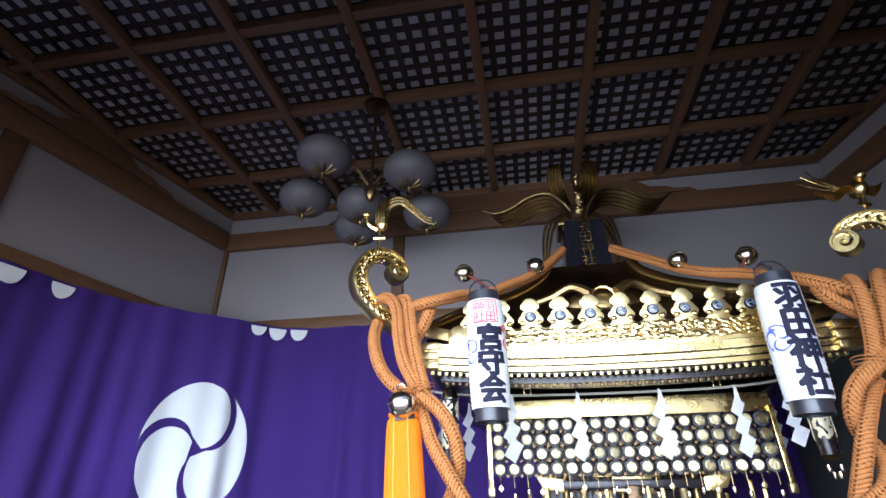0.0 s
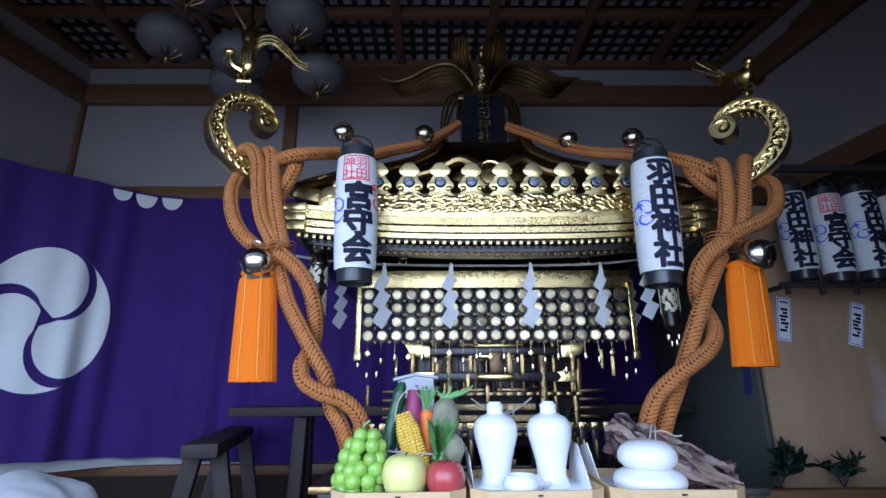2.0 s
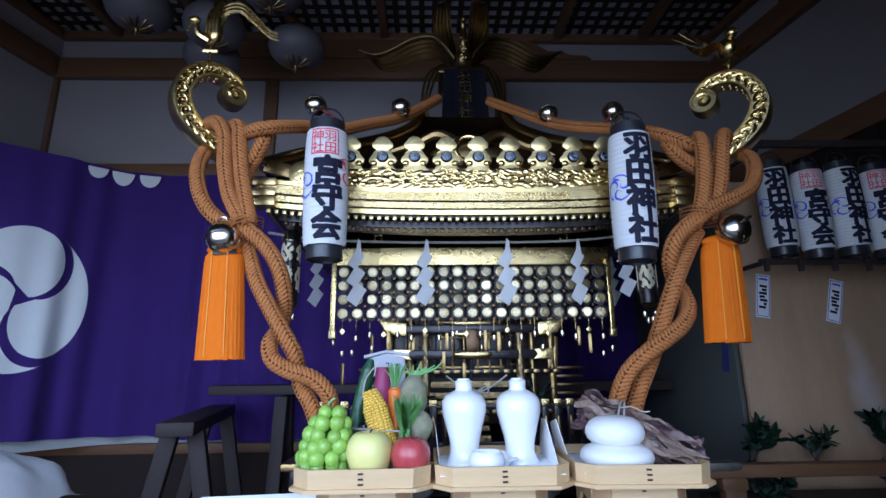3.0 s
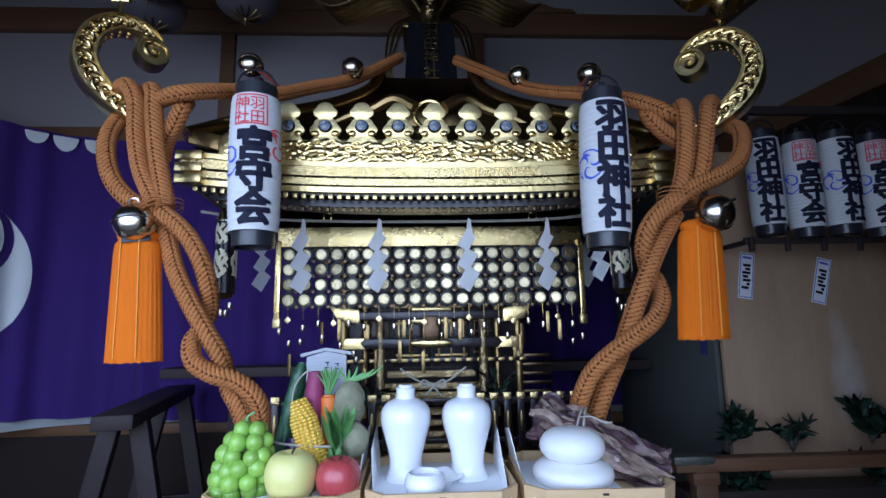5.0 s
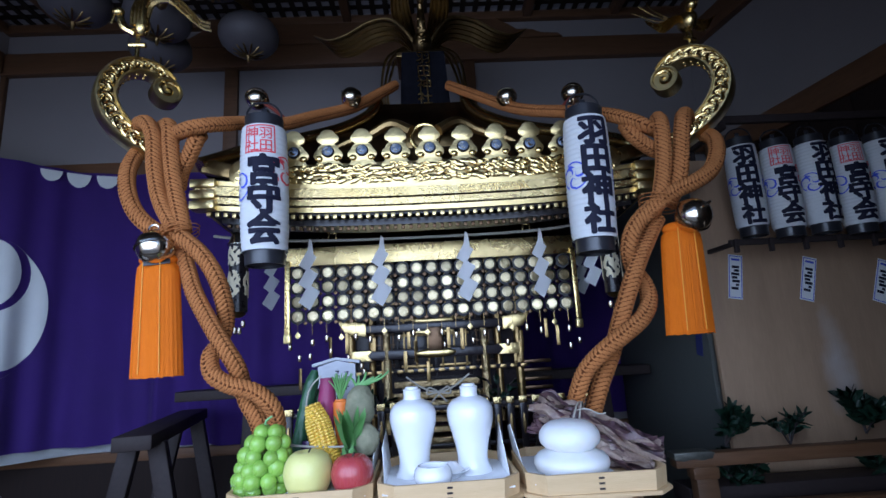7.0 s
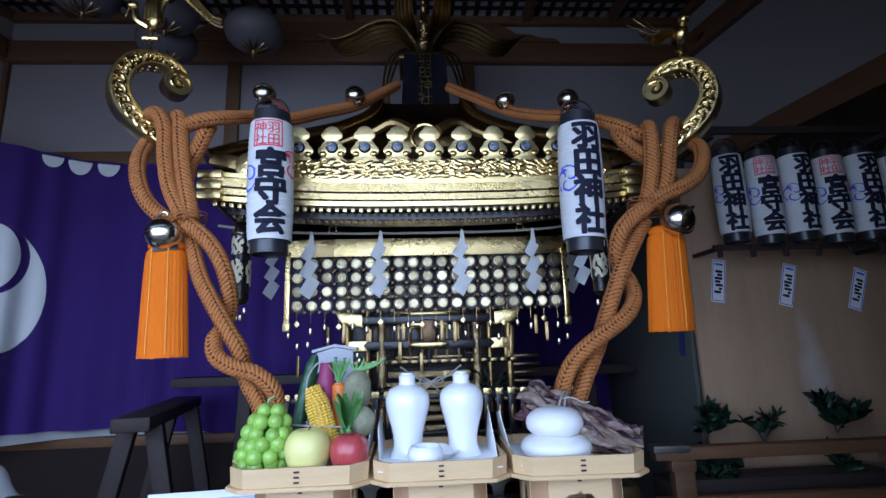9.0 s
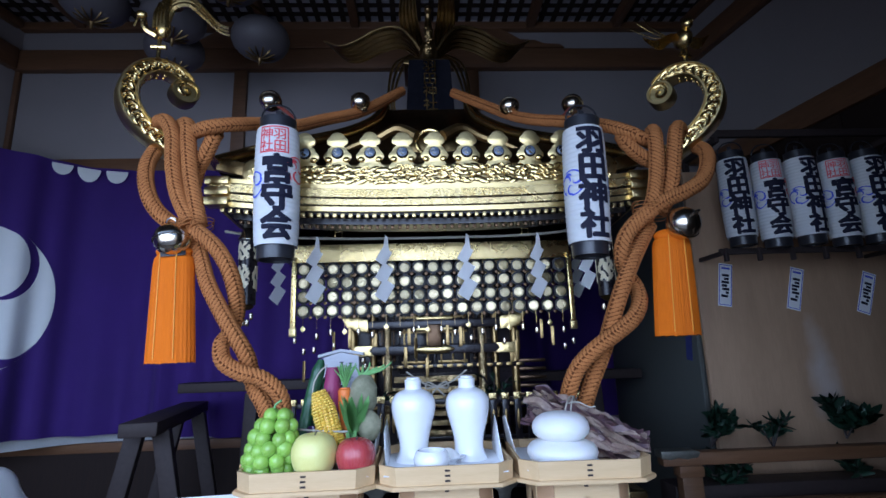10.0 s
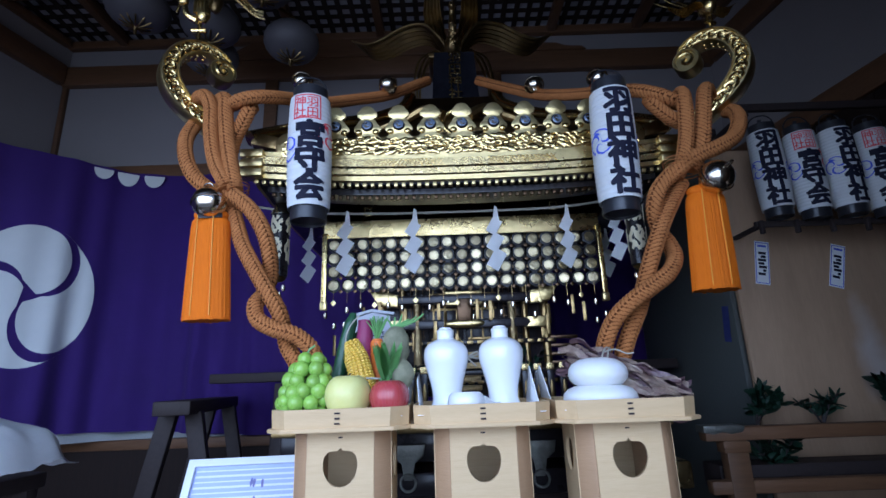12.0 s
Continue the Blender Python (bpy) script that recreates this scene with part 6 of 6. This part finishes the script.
cuc = root("cucumber", "long dark green cucumber standing upright", [(-0.045, 0.045, 0.012), (-0.038, 0.050, 0.09), (-0.022, 0.055, 0.17), (-0.004, 0.058, 0.245)], 0.0165, CUCUMBER, lambda f: min(1, 6 * f + 0.5) * min(1, 5 * (1 - f) + 0.45), bump=0.0016)
root("cucumber", "long dark green cucumber standing upright", [(-0.020, 0.070, 0.012), (-0.014, 0.074, 0.09), (-0.004, 0.078, 0.16), (0.008, 0.08, 0.20)], 0.015, CUCUMBER, lambda f: min(1, 6 * f + 0.5) * min(1, 5 * (1 - f) + 0.45), bump=0.0016)
root("sweet_potato", "magenta-skinned sweet potato standing upright", [(0.022, 0.045, 0.09), (0.024, 0.047, 0.13), (0.026, 0.050, 0.18), (0.026, 0.052, 0.225)], 0.021, SWEETPOTATO, lambda f: 0.35 + 0.65 * math.sin(math.pi * (0.15 + 0.7 * f)) ** 0.6, bump=0.0015)
root("aubergine", "small dark purple aubergine", [(-0.012, 0.025, 0.012), (-0.012, 0.028, 0.05), (-0.014, 0.030, 0.09)], 0.019, EGGPLANT, lambda f: 0.5 + 0.5 * math.sin(math.pi * (0.1 + 0.75 * f)))
car = root("carrot", "orange carrot with green tops", [(0.062, 0.030, 0.06), (0.060, 0.036, 0.11), (0.058, 0.042, 0.175)], 0.017, CARROT, lambda f: 0.45 + 0.55 * min(1, f * 1.6) if f < 0.95 else 0.75)
rnd = random.Random(21)
b = bmesh.new()
for k in range(26):
    a, s = rnd.uniform(0, 6.28), rnd.uniform(0.2, 1)
    tube([(0.058, 0.043, 0.172), (0.058 + 0.014 * s * math.cos(a), 0.043 + 0.014 * s * math.sin(a), 0.20), (0.058 + 0.034 * s * math.cos(a), 0.043 + 0.028 * s * math.sin(a), 0.215 + 0.022 * rnd.random())], 0.0032, 10, 5, b, flat=0.5, taper=lambda f: 1.1 - 0.7 * f)
part("top", b, LEAF, car, "cut green stems")
tar = thing("taro_root", "rough grey-brown taro root", "root", at=at_tray(S1, 0, 0))
b = ball(0.036, (0.104, 0.035, 0.155), (0.95, 0.9, 1.4), 28, 18)
for v in b.verts:
    v.co += Vector((1, 0.6, 1)) * 0.004 * noise.noise(v.co * 45)
part("skin", b, TARO, tar)
b = bmesh.new()
for k in range(6):
    tube([(0.098, 0.04, 0.20), (0.09 + 0.012 * k, 0.04, 0.216), (0.085 + 0.018 * k, 0.035, 0.222 + 0.006 * (k % 3))], 0.004, 8, 5, b, taper=lambda f: 1.1 - 0.6 * f)
part("stem", b, LEAF, tar)
tar = thing("taro_root", "rough grey-green taro root", "root", at=at_tray(S1, 0, 0))
b = ball(0.030, (0.120, 0.005, 0.088), (0.95, 0.9, 1.25), 28, 18)
for v in b.verts:
    v.co += Vector((1, 0.6, 1)) * 0.004 * noise.noise(v.co * 45 + Vector((3, 0, 0)))
part("skin", b, TARO, tar)
corn = thing("corn_cob", "yellow corn cob leaning in the bunch", "corn", at=at_tray(S1, 0.052, -0.01, 0.012))
corn.scale = (1.15, 1.15, 1.12)
kern = bmesh.new()
for i in range(24):
    f = i / 23
    r = 0.0215 * (0.55 + 0.45 * min(1, (1 - f) * 4)) * (0.9 + 0.1 * min(1, 6 * f))
    cnt = max(7, int(r * 6.28 / 0.0085))
    for k in range(cnt):
        a = 6.2832 * k / cnt
        ball(0.0047, (r * math.cos(a), r * math.sin(a), 0.005 + 0.142 * f), (0.95, 0.95, 0.72), 7, 5, kern)
core = lathe([(0.0, 0), (0.019, 0.002), (0.02, 0.07), (0.017, 0.12), (0.008, 0.148), (0, 0.152)], 18)
part("cob", core, CORN, corn)
part("kernel_layer", kern, CORN, corn, "rows of yellow kernels", kind="stuff")
corn.rotation_euler = (radians(-6), radians(-18), 0)
greens = thing("leaf_greens", "tied bunch of fresh green leaves", "greens", at=at_tray(S1, 0.085, -0.025, 0.05))
rnd = random.Random(5)


def leaf_mesh(length, width, curl, mat):
    b = bmesh.new()
    rows = []
    for i in range(9):
        f = i / 8
        w = width * math.sin(math.pi * min(1, 0.08 + 0.92 * f)) ** 0.7 * (1 - 0.25 * f)
        c = Vector((0, -curl * f * f * length, length * f))
        rows.append([b.verts.new(c + Vector((w * u, -0.25 * w * u * u + 0.06 * width * math.sin(f * 14) * abs(u), 0))) for u in (-1, -0.5, 0, 0.5, 1)])
    for p, q in zip(rows, rows[1:]):
        for j in range(4):
            b.faces.new((p[j], p[j + 1], q[j + 1], q[j]))
    bmesh.ops.solidify(b, geom=b.faces[:], thickness=0.0006)
    return mesh_of(b, mat)


green_leaf = leaf_mesh(0.085, 0.009, 0.25, LEAF)
for k in range(22):
    o = new("leaf", green_leaf)
    o.parent = greens
    o.location = (rnd.uniform(-0.012, 0.012), rnd.uniform(-0.012, 0.012), 0.03)
    o.rotation_euler = (rnd.uniform(-0.25, 0.45), rnd.uniform(-0.35, 0.35), rnd.uniform(-1.0, 1.0))
    if k % 2:
        o.rotation_euler.x += 2.7
string = thing("string", "thin pale string tied round the vegetables", "string", at=at_tray(S1, 0, 0))
part("loop", tube([(0.035 + 0.088 * math.cos(a), 0.03 + 0.055 * math.sin(a), 0.083 + 0.003 * math.sin(2 * a)) for a in [6.2832 * k / 20 for k in range(21)]], 0.0024, 90, 6), HEMP, string)
part("tail", tube([(-0.02, 0.03, 0.15), (-0.015, 0.03, 0.19), (0.0, 0.02, 0.215), (0.02, 0.01, 0.232)], 0.0018, 20, 5), HEMP, string)

# small roofed plaque behind the vegetables
pl = thing("votive_plaque", "small grey wooden plaque with a little roof and handwriting", "plaque", at=(-0.268, 2.27, 1.335))
part("board", plate([[(-0.05, -0.16), (0.05, -0.16), (0.05, 0.055), (0, 0.068), (-0.05, 0.055)]], 0.010, 0.001), SLATS, pl)
for sx in (-1, 1):
    part("roof_slat", box(0.066, 0.022, 0.008, (sx * 0.031, 0, 0.066), 0.001, Matrix.Rotation(sx * 0.2, 4, "Y")), SLATS, pl)
for x, z0, cnt in ((0.027, 0.036, 4), (0.002, 0.040, 6), (-0.026, 0.008, 4)):
    for j in range(cnt):
        part("writing_bar", box(0.011, 0.001, 0.0022, (x, -0.0058, z0 - j * 0.0125), 0.0), INK, pl, "dark unreadable handwriting", False)
        part("writing_bar", box(0.0022, 0.001, 0.009, (x + 0.002 * (-1) ** j, -0.0062, z0 - j * 0.0125 - 0.003), 0.0), INK, pl, "dark unreadable handwriting", False)
pl.rotation_euler = (radians(-4), radians(-2), radians(-4))
peg = thing("plaque_stake", "thin wooden stake holding the plaque", "stake")
part("rod", box(0.014, 0.008, 0.30, (-0.268, 2.285, 1.05), 0.001), SLATS, peg)


# ---------------------------------------------------------------- round about
# paper slips on the partition
def slip(x, z, turn, y=2.847, dark=False, rz=0.0):
    t = thing("paper_slip", "dark blue paper slip stuck on the board" if dark else "white paper slip with blue edge and dark seal-like writing", "paper slip", "paper slips on the partition", at=(x, y, z))
    part("sheet", box(0.058, 0.0015, 0.180, (0, 0, 0), 0.0), NAVY if dark else PAPER, t, "", False)
    part("border", plate([[(-0.024, -0.085), (0.024, -0.085), (0.024, 0.085), (-0.024, 0.085)], [(-0.0215, -0.0825), (-0.0215, 0.0825), (0.0215, 0.0825), (0.0215, -0.0825)]], 0.0004, 0, Matrix.Translation((0, -0.0012, 0)) @ Matrix.Diagonal((1.1, 1, 1, 1))), PAPER if dark else BLUEINK, t, "thin printed border", False)
    part("heading_bar", box(0.034, 0.0006, 0.008, (0, -0.0012, 0.070)), BLUEINK, t, "blue printed bar", False)
    for j, (bw, bx) in enumerate(((0.030, 0.0), (0.020, 0.004), (0.032, -0.001), (0.022, -0.004), (0.030, 0.002), (0.012, 0.008), (0.028, -0.003))):
        part("writing_bar", box(bw, 0.0006, 0.0105, (bx, -0.0014, 0.040 - 0.0145 * j), 0), PAPER if dark else INK, t, "dark printed writing", False)
    t.rotation_euler = (0, radians(turn), radians(rz))
    return t


slip(1.222, 1.632, 9)
slip(1.52, 1.608, 15)
slip(1.825, 1.583, 20)
o = slip(1.080, 1.40, -8, 2.93, True, 90)
o.scale = (0.8, 0.8, 0.8)

# low rail with posts on the partition's side, evergreen sprigs
shelf = thing("low_railing", "brown wooden railing with a metal-capped end", "railing")
part("top_bar", box(0.95, 0.05, 0.042, (1.225, 2.60, 1.018), 0.006), BEAMX, shelf)
part("lower_bar", box(0.90, 0.04, 0.04, (1.20, 2.60, 0.86), 0.006), BEAMX, shelf)
part("end_cap", plate([[(0, -0.010), (0.03, -0.016), (0.06, -0.010), (0.09, -0.016), (0.125, -0.010), (0.135, 0.006), (0.12, 0.012), (0.0, 0.012)]], 0.056, 0.003, Matrix.Translation((0.745, 2.60, 1.034))), GREYMETAL, shelf, "worn grey metal end cap")
for x in (0.845, 1.62):
    part("post", box(0.07, 0.045, 0.70, (x, 2.60, 0.65), 0.004), BROWNWOOD, shelf)
    part("block", box(0.085, 0.05, 0.035, (x, 2.60, 0.978), 0.004), BEAMX, shelf)
sprig_leaf = leaf_mesh(0.075, 0.016, 0.3, DARKLEAF)


def sprig(x, y, z, n, size, seed, label="dark green evergreen sprigs"):
    rnd = random.Random(seed)
    t = thing("evergreen_sprig", label, "plant", "evergreen sprigs", at=(x, y, z))
    for k in range(4):
        a = rnd.uniform(0, 6.28)
        tip = Vector((size * 0.8 * math.cos(a), size * 0.35 * math.sin(a), size * rnd.uniform(0.3, 1.0)))
        part("twig", tube([(0, 0, -0.02), tip * 0.5 + Vector((0, 0, 0.01)), tip], 0.003, 10, 5), DARKWOOD, t)
        for j in range(n // 4):
            f = rnd.uniform(0.2, 1.0)
            o = new("leaf", sprig_leaf)
            o.parent, o.location = t, tip * f
            o.rotation_euler = (rnd.uniform(-1.4, 1.6), rnd.uniform(-1.2, 1.2), rnd.uniform(0, 6.28))
            o.scale = (rnd.uniform(0.35, 0.65) * size / 0.1,) * 3
    return t


sprig(0.99, 2.70, 1.05, 120, 0.12, 1)
sprig(1.22, 2.70, 1.04, 90, 0.09, 2)
sprig(1.50, 2.70, 1.06, 160, 0.15, 3)
sprig(1.04, 2.68, 0.90, 120, 0.11, 4)
sprig(1.52, 2.68, 0.90, 120, 0.11, 5)
trough = thing("planter", "low dark planter holding the evergreen sprigs", "planter")
part("box", box(0.85, 0.12, 0.08, (1.25, 2.73, 0.87), 0.006), DARKWOOD, trough)
part("bracket", box(0.03, 0.11, 0.55, (0.88, 2.73, 0.575), 0.003), DARKWOOD, trough)
part("bracket", box(0.03, 0.11, 0.55, (1.60, 2.73, 0.575), 0.003), DARKWOOD, trough)
gate_l = sprig(MX - 0.19, 2.63, 1.22, 30, 0.09, 7, "small evergreen sprigs tied to the gate pillar")
gate_r = sprig(MX + 0.20, 2.63, 1.22, 30, 0.09, 8, "small evergreen sprigs tied to the gate pillar")


# trestles beside the shrine
def trestle(name, p0, p1, z, label, w=0.11, h=0.052):
    a, b2 = Vector((*p0, 0)), Vector((*p1, 0))
    d = (b2 - a).length
    t = thing(name, label, "trestle", "dark wooden trestles", at=(*p0, z))
    part("beam", box(w, d, h, (0, d / 2, -h / 2), 0.006), DARKWOOD, t)
    for y in (0.14, d - 0.14):
        for sx in (-1, 1):
            ang = math.atan2(0.16, z - ZF - h)
            ln = (z - ZF - h) / math.cos(ang)
            part("leg", box(0.062, 0.05, ln, (sx * (0.045 + 0.08), y, -h - (z - ZF - h) / 2 + 0.004), 0.004, Matrix.Rotation(-sx * ang, 4, "Y")), DARKWOOD, t)
        part("crossbar", box(0.27, 0.03, 0.06, (0, y, -0.52), 0.004), DARKWOOD, t)
    part("stretcher", box(0.04, d - 0.3, 0.05, (0, d / 2, -0.52), 0.004), DARKWOOD, t)
    t.rotation_euler = (0, 0, math.atan2(-(b2 - a).x, (b2 - a).y))
    return t


trestle("trestle", (-1.085, 2.79), (-1.27, 3.68), 1.175, "dark weathered wooden trestle beside the shrine", 0.13)
tb = thing("trestle", "dark weathered wooden trestle under the shrine", "trestle", "dark wooden trestles")
part("beam", box(2.25, 0.14, 0.045, (MX - 0.085, 3.40, 1.262), 0.006), DARKWOOD, tb)
for x in (-0.86, 0.8):
    for s in (-1, 1):
        part("leg", box(0.06, 0.06, 0.94, (x, 3.40 + s * 0.10, 0.762), 0.004, Matrix.Rotation(s * 0.12, 4, "X")), DARKWOOD, tb)
stand = thing("shrine_stand", "dark wooden stand carrying the portable shrine", "stand")
part("top", box(1.05, 1.05, 0.05, (MX, MY, 0.865), 0.005), DARKWOOD, stand)
for sx in (-1, 1):
    for sy in (-1, 1):
        part("leg", box(0.09, 0.09, 0.54, (MX + sx * 0.44, MY + sy * 0.44, 0.57), 0.005), DARKWOOD, stand)

# framed print and white cloth
fr = thing("framed_print", "white-framed pale blue print standing beside the offerings", "picture", at=(-0.610, 2.29, 0.925))
part("frame", plate([[(-0.155, -0.115), (0.155, -0.115), (0.155, 0.115), (-0.155, 0.115)], [(-0.135, -0.095), (-0.135, 0.095), (0.135, 0.095), (0.135, -0.095)]], 0.016, 0.002), FRAMEWHITE, fr, "white frame")
part("print", box(0.272, 0.004, 0.192, (0, 0.004, 0), 0.0), PHOTO, fr, "pale blue print", False)
for k in range(13):
    part("print_band", box(0.262, 0.001, 0.0035 + 0.002 * (k % 2), (0, 0.0012, 0.084 - 0.014 * k)), FRAMEWHITE, fr, "white printed band", False)
rnd = random.Random(2)
for k in range(9):
    part("print_mark", plate([[(u * 0.004 * math.cos(a), 0.012 * math.sin(a)) for a, u in [(6.28 * j / 8, rnd.uniform(0.5, 1.2)) for j in range(8)]]], 0.001, 0, Matrix.Translation((rnd.uniform(-0.05, 0.08), 0.0006, rnd.uniform(-0.08, 0.06)))), PHOTODARK, fr, "dark printed mark", False)
fr.rotation_euler = (radians(-28), 0, radians(6))
prop = thing("print_stand", "small dark stand holding the framed print", "stand")
part("post", box(0.20, 0.05, 0.50, (-0.64, 2.37, 0.55), 0.004), DARKWOOD, prop)
part("ledge", box(0.30, 0.16, 0.02, (-0.64, 2.30, 0.79), 0.003), DARKWOOD, prop)

wrapx = thing("white_cloth", "crumpled white cloth laid over a low stand", "cloth", at=(-1.37, 2.25, 1.010))
b = bmesh.new()
grid = []
for i in range(33):
    row = []
    for j in range(25):
        u, v = i / 32 * 2 - 1, j / 24 * 2 - 1
        r = max(abs(u), abs(v))
        r = min(1.0, (u ** 4 + v ** 4) ** 0.25)
        z = 0.135 * (1 - r ** 3.2) ** 0.6 + 0.03 * noise.noise((u * 1.6, v * 1.6, 3)) + 0.012 * abs(noise.noise((u * 3, v * 3, 5))) + 0.02 * u
        row.append(b.verts.new((0.235 * u + 0.01 * noise.noise((v * 3, u, 1)), 0.17 * v, z)))
    grid.append(row)
for p, q in zip(grid, grid[1:]):
    for j in range(24):
        b.faces.new((p[j], q[j], q[j + 1], p[j + 1]))
bmesh.ops.solidify(b, geom=b.faces[:], thickness=0.004)
part("sheet", b, PAPER, wrapx, "rumpled white cloth")
wst = thing("low_stand", "dark wooden stand under the white cloth", "stand")
part("top", box(0.40, 0.28, 0.04, (-1.40, 2.25, 0.984), 0.005), DARKWOOD, wst)
for x in (-1.57, -1.23):
    for y in (2.14, 2.36):
        part("leg", box(0.04, 0.04, 0.666, (x, y, 0.633), 0.004), DARKWOOD, wst)

# ceiling lamp with a cluster of globes
lamp = thing("ceiling_lamp", "hanging cluster lamp of grey globes with gilt filigree, unlit", "lamp", at=(-1.08, 2.80, 0))
part("rod", lathe([(0.010, 3.60), (0.010, 3.0), (0.02, 2.99), (0.035, 2.95), (0.02, 2.90), (0.0, 2.88)], 18), AGEDSHADEGOLD, lamp)
part("ceiling_rose", lathe([(0.075, 3.565), (0.07, 3.545), (0.02, 3.53), (0, 3.53)], 24), DARKBRONZE, lamp)
gp = []
R = 0.155
for i in range(25):
    a = math.pi * i / 24
    gp.append((abs(R * math.sin(a)) ** 0.92 * R ** 0.08, 0.70 * R * math.cos(a)))
b = bmesh.new()
seg = 48
globe_me = lathe(gp, seg)
for v in globe_me.verts:
    ang = math.atan2(v.co.y, v.co.x)
    k = 1 + 0.012 * math.cos(ang * 24)
    v.co.x *= k
    v.co.y *= k
globe_me.transform(Matrix.Scale(0.92, 4))
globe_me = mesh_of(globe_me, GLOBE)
rib_me = mesh_of(tube([(0.008, 0, -0.112), (0.035, 0, -0.106), (0.062, 0, -0.093), (0.075, 0, -0.082)], 0.004, 10, 5), AGEDSHADEGOLD)
fil_me = mesh_of(lathe([(0, -0.150), (0.006, -0.145), (0.009, -0.125), (0.014, -0.112), (0.0, -0.106)], 12), AGEDSHADEGOLD)
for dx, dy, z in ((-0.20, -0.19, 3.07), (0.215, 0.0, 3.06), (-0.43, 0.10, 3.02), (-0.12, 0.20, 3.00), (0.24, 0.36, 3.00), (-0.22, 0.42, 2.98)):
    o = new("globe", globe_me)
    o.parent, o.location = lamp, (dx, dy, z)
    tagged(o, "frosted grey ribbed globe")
    f = new("filigree", fil_me)
    f.parent = o
    tagged(f, "gilt knob under the globe")
    for k in range(12):
        q = new("filigree_rib", rib_me)
        q.parent, q.rotation_euler = o, (0, 0, 6.2832 * k / 12)
    part("arm", tube([(0, 0, 2.97), (dx * 0.5, dy * 0.5, 3.12), (dx, dy, z + 0.16), (dx, dy, z + 0.10)], 0.009, 20, 8), AGEDSHADEGOLD, lamp)
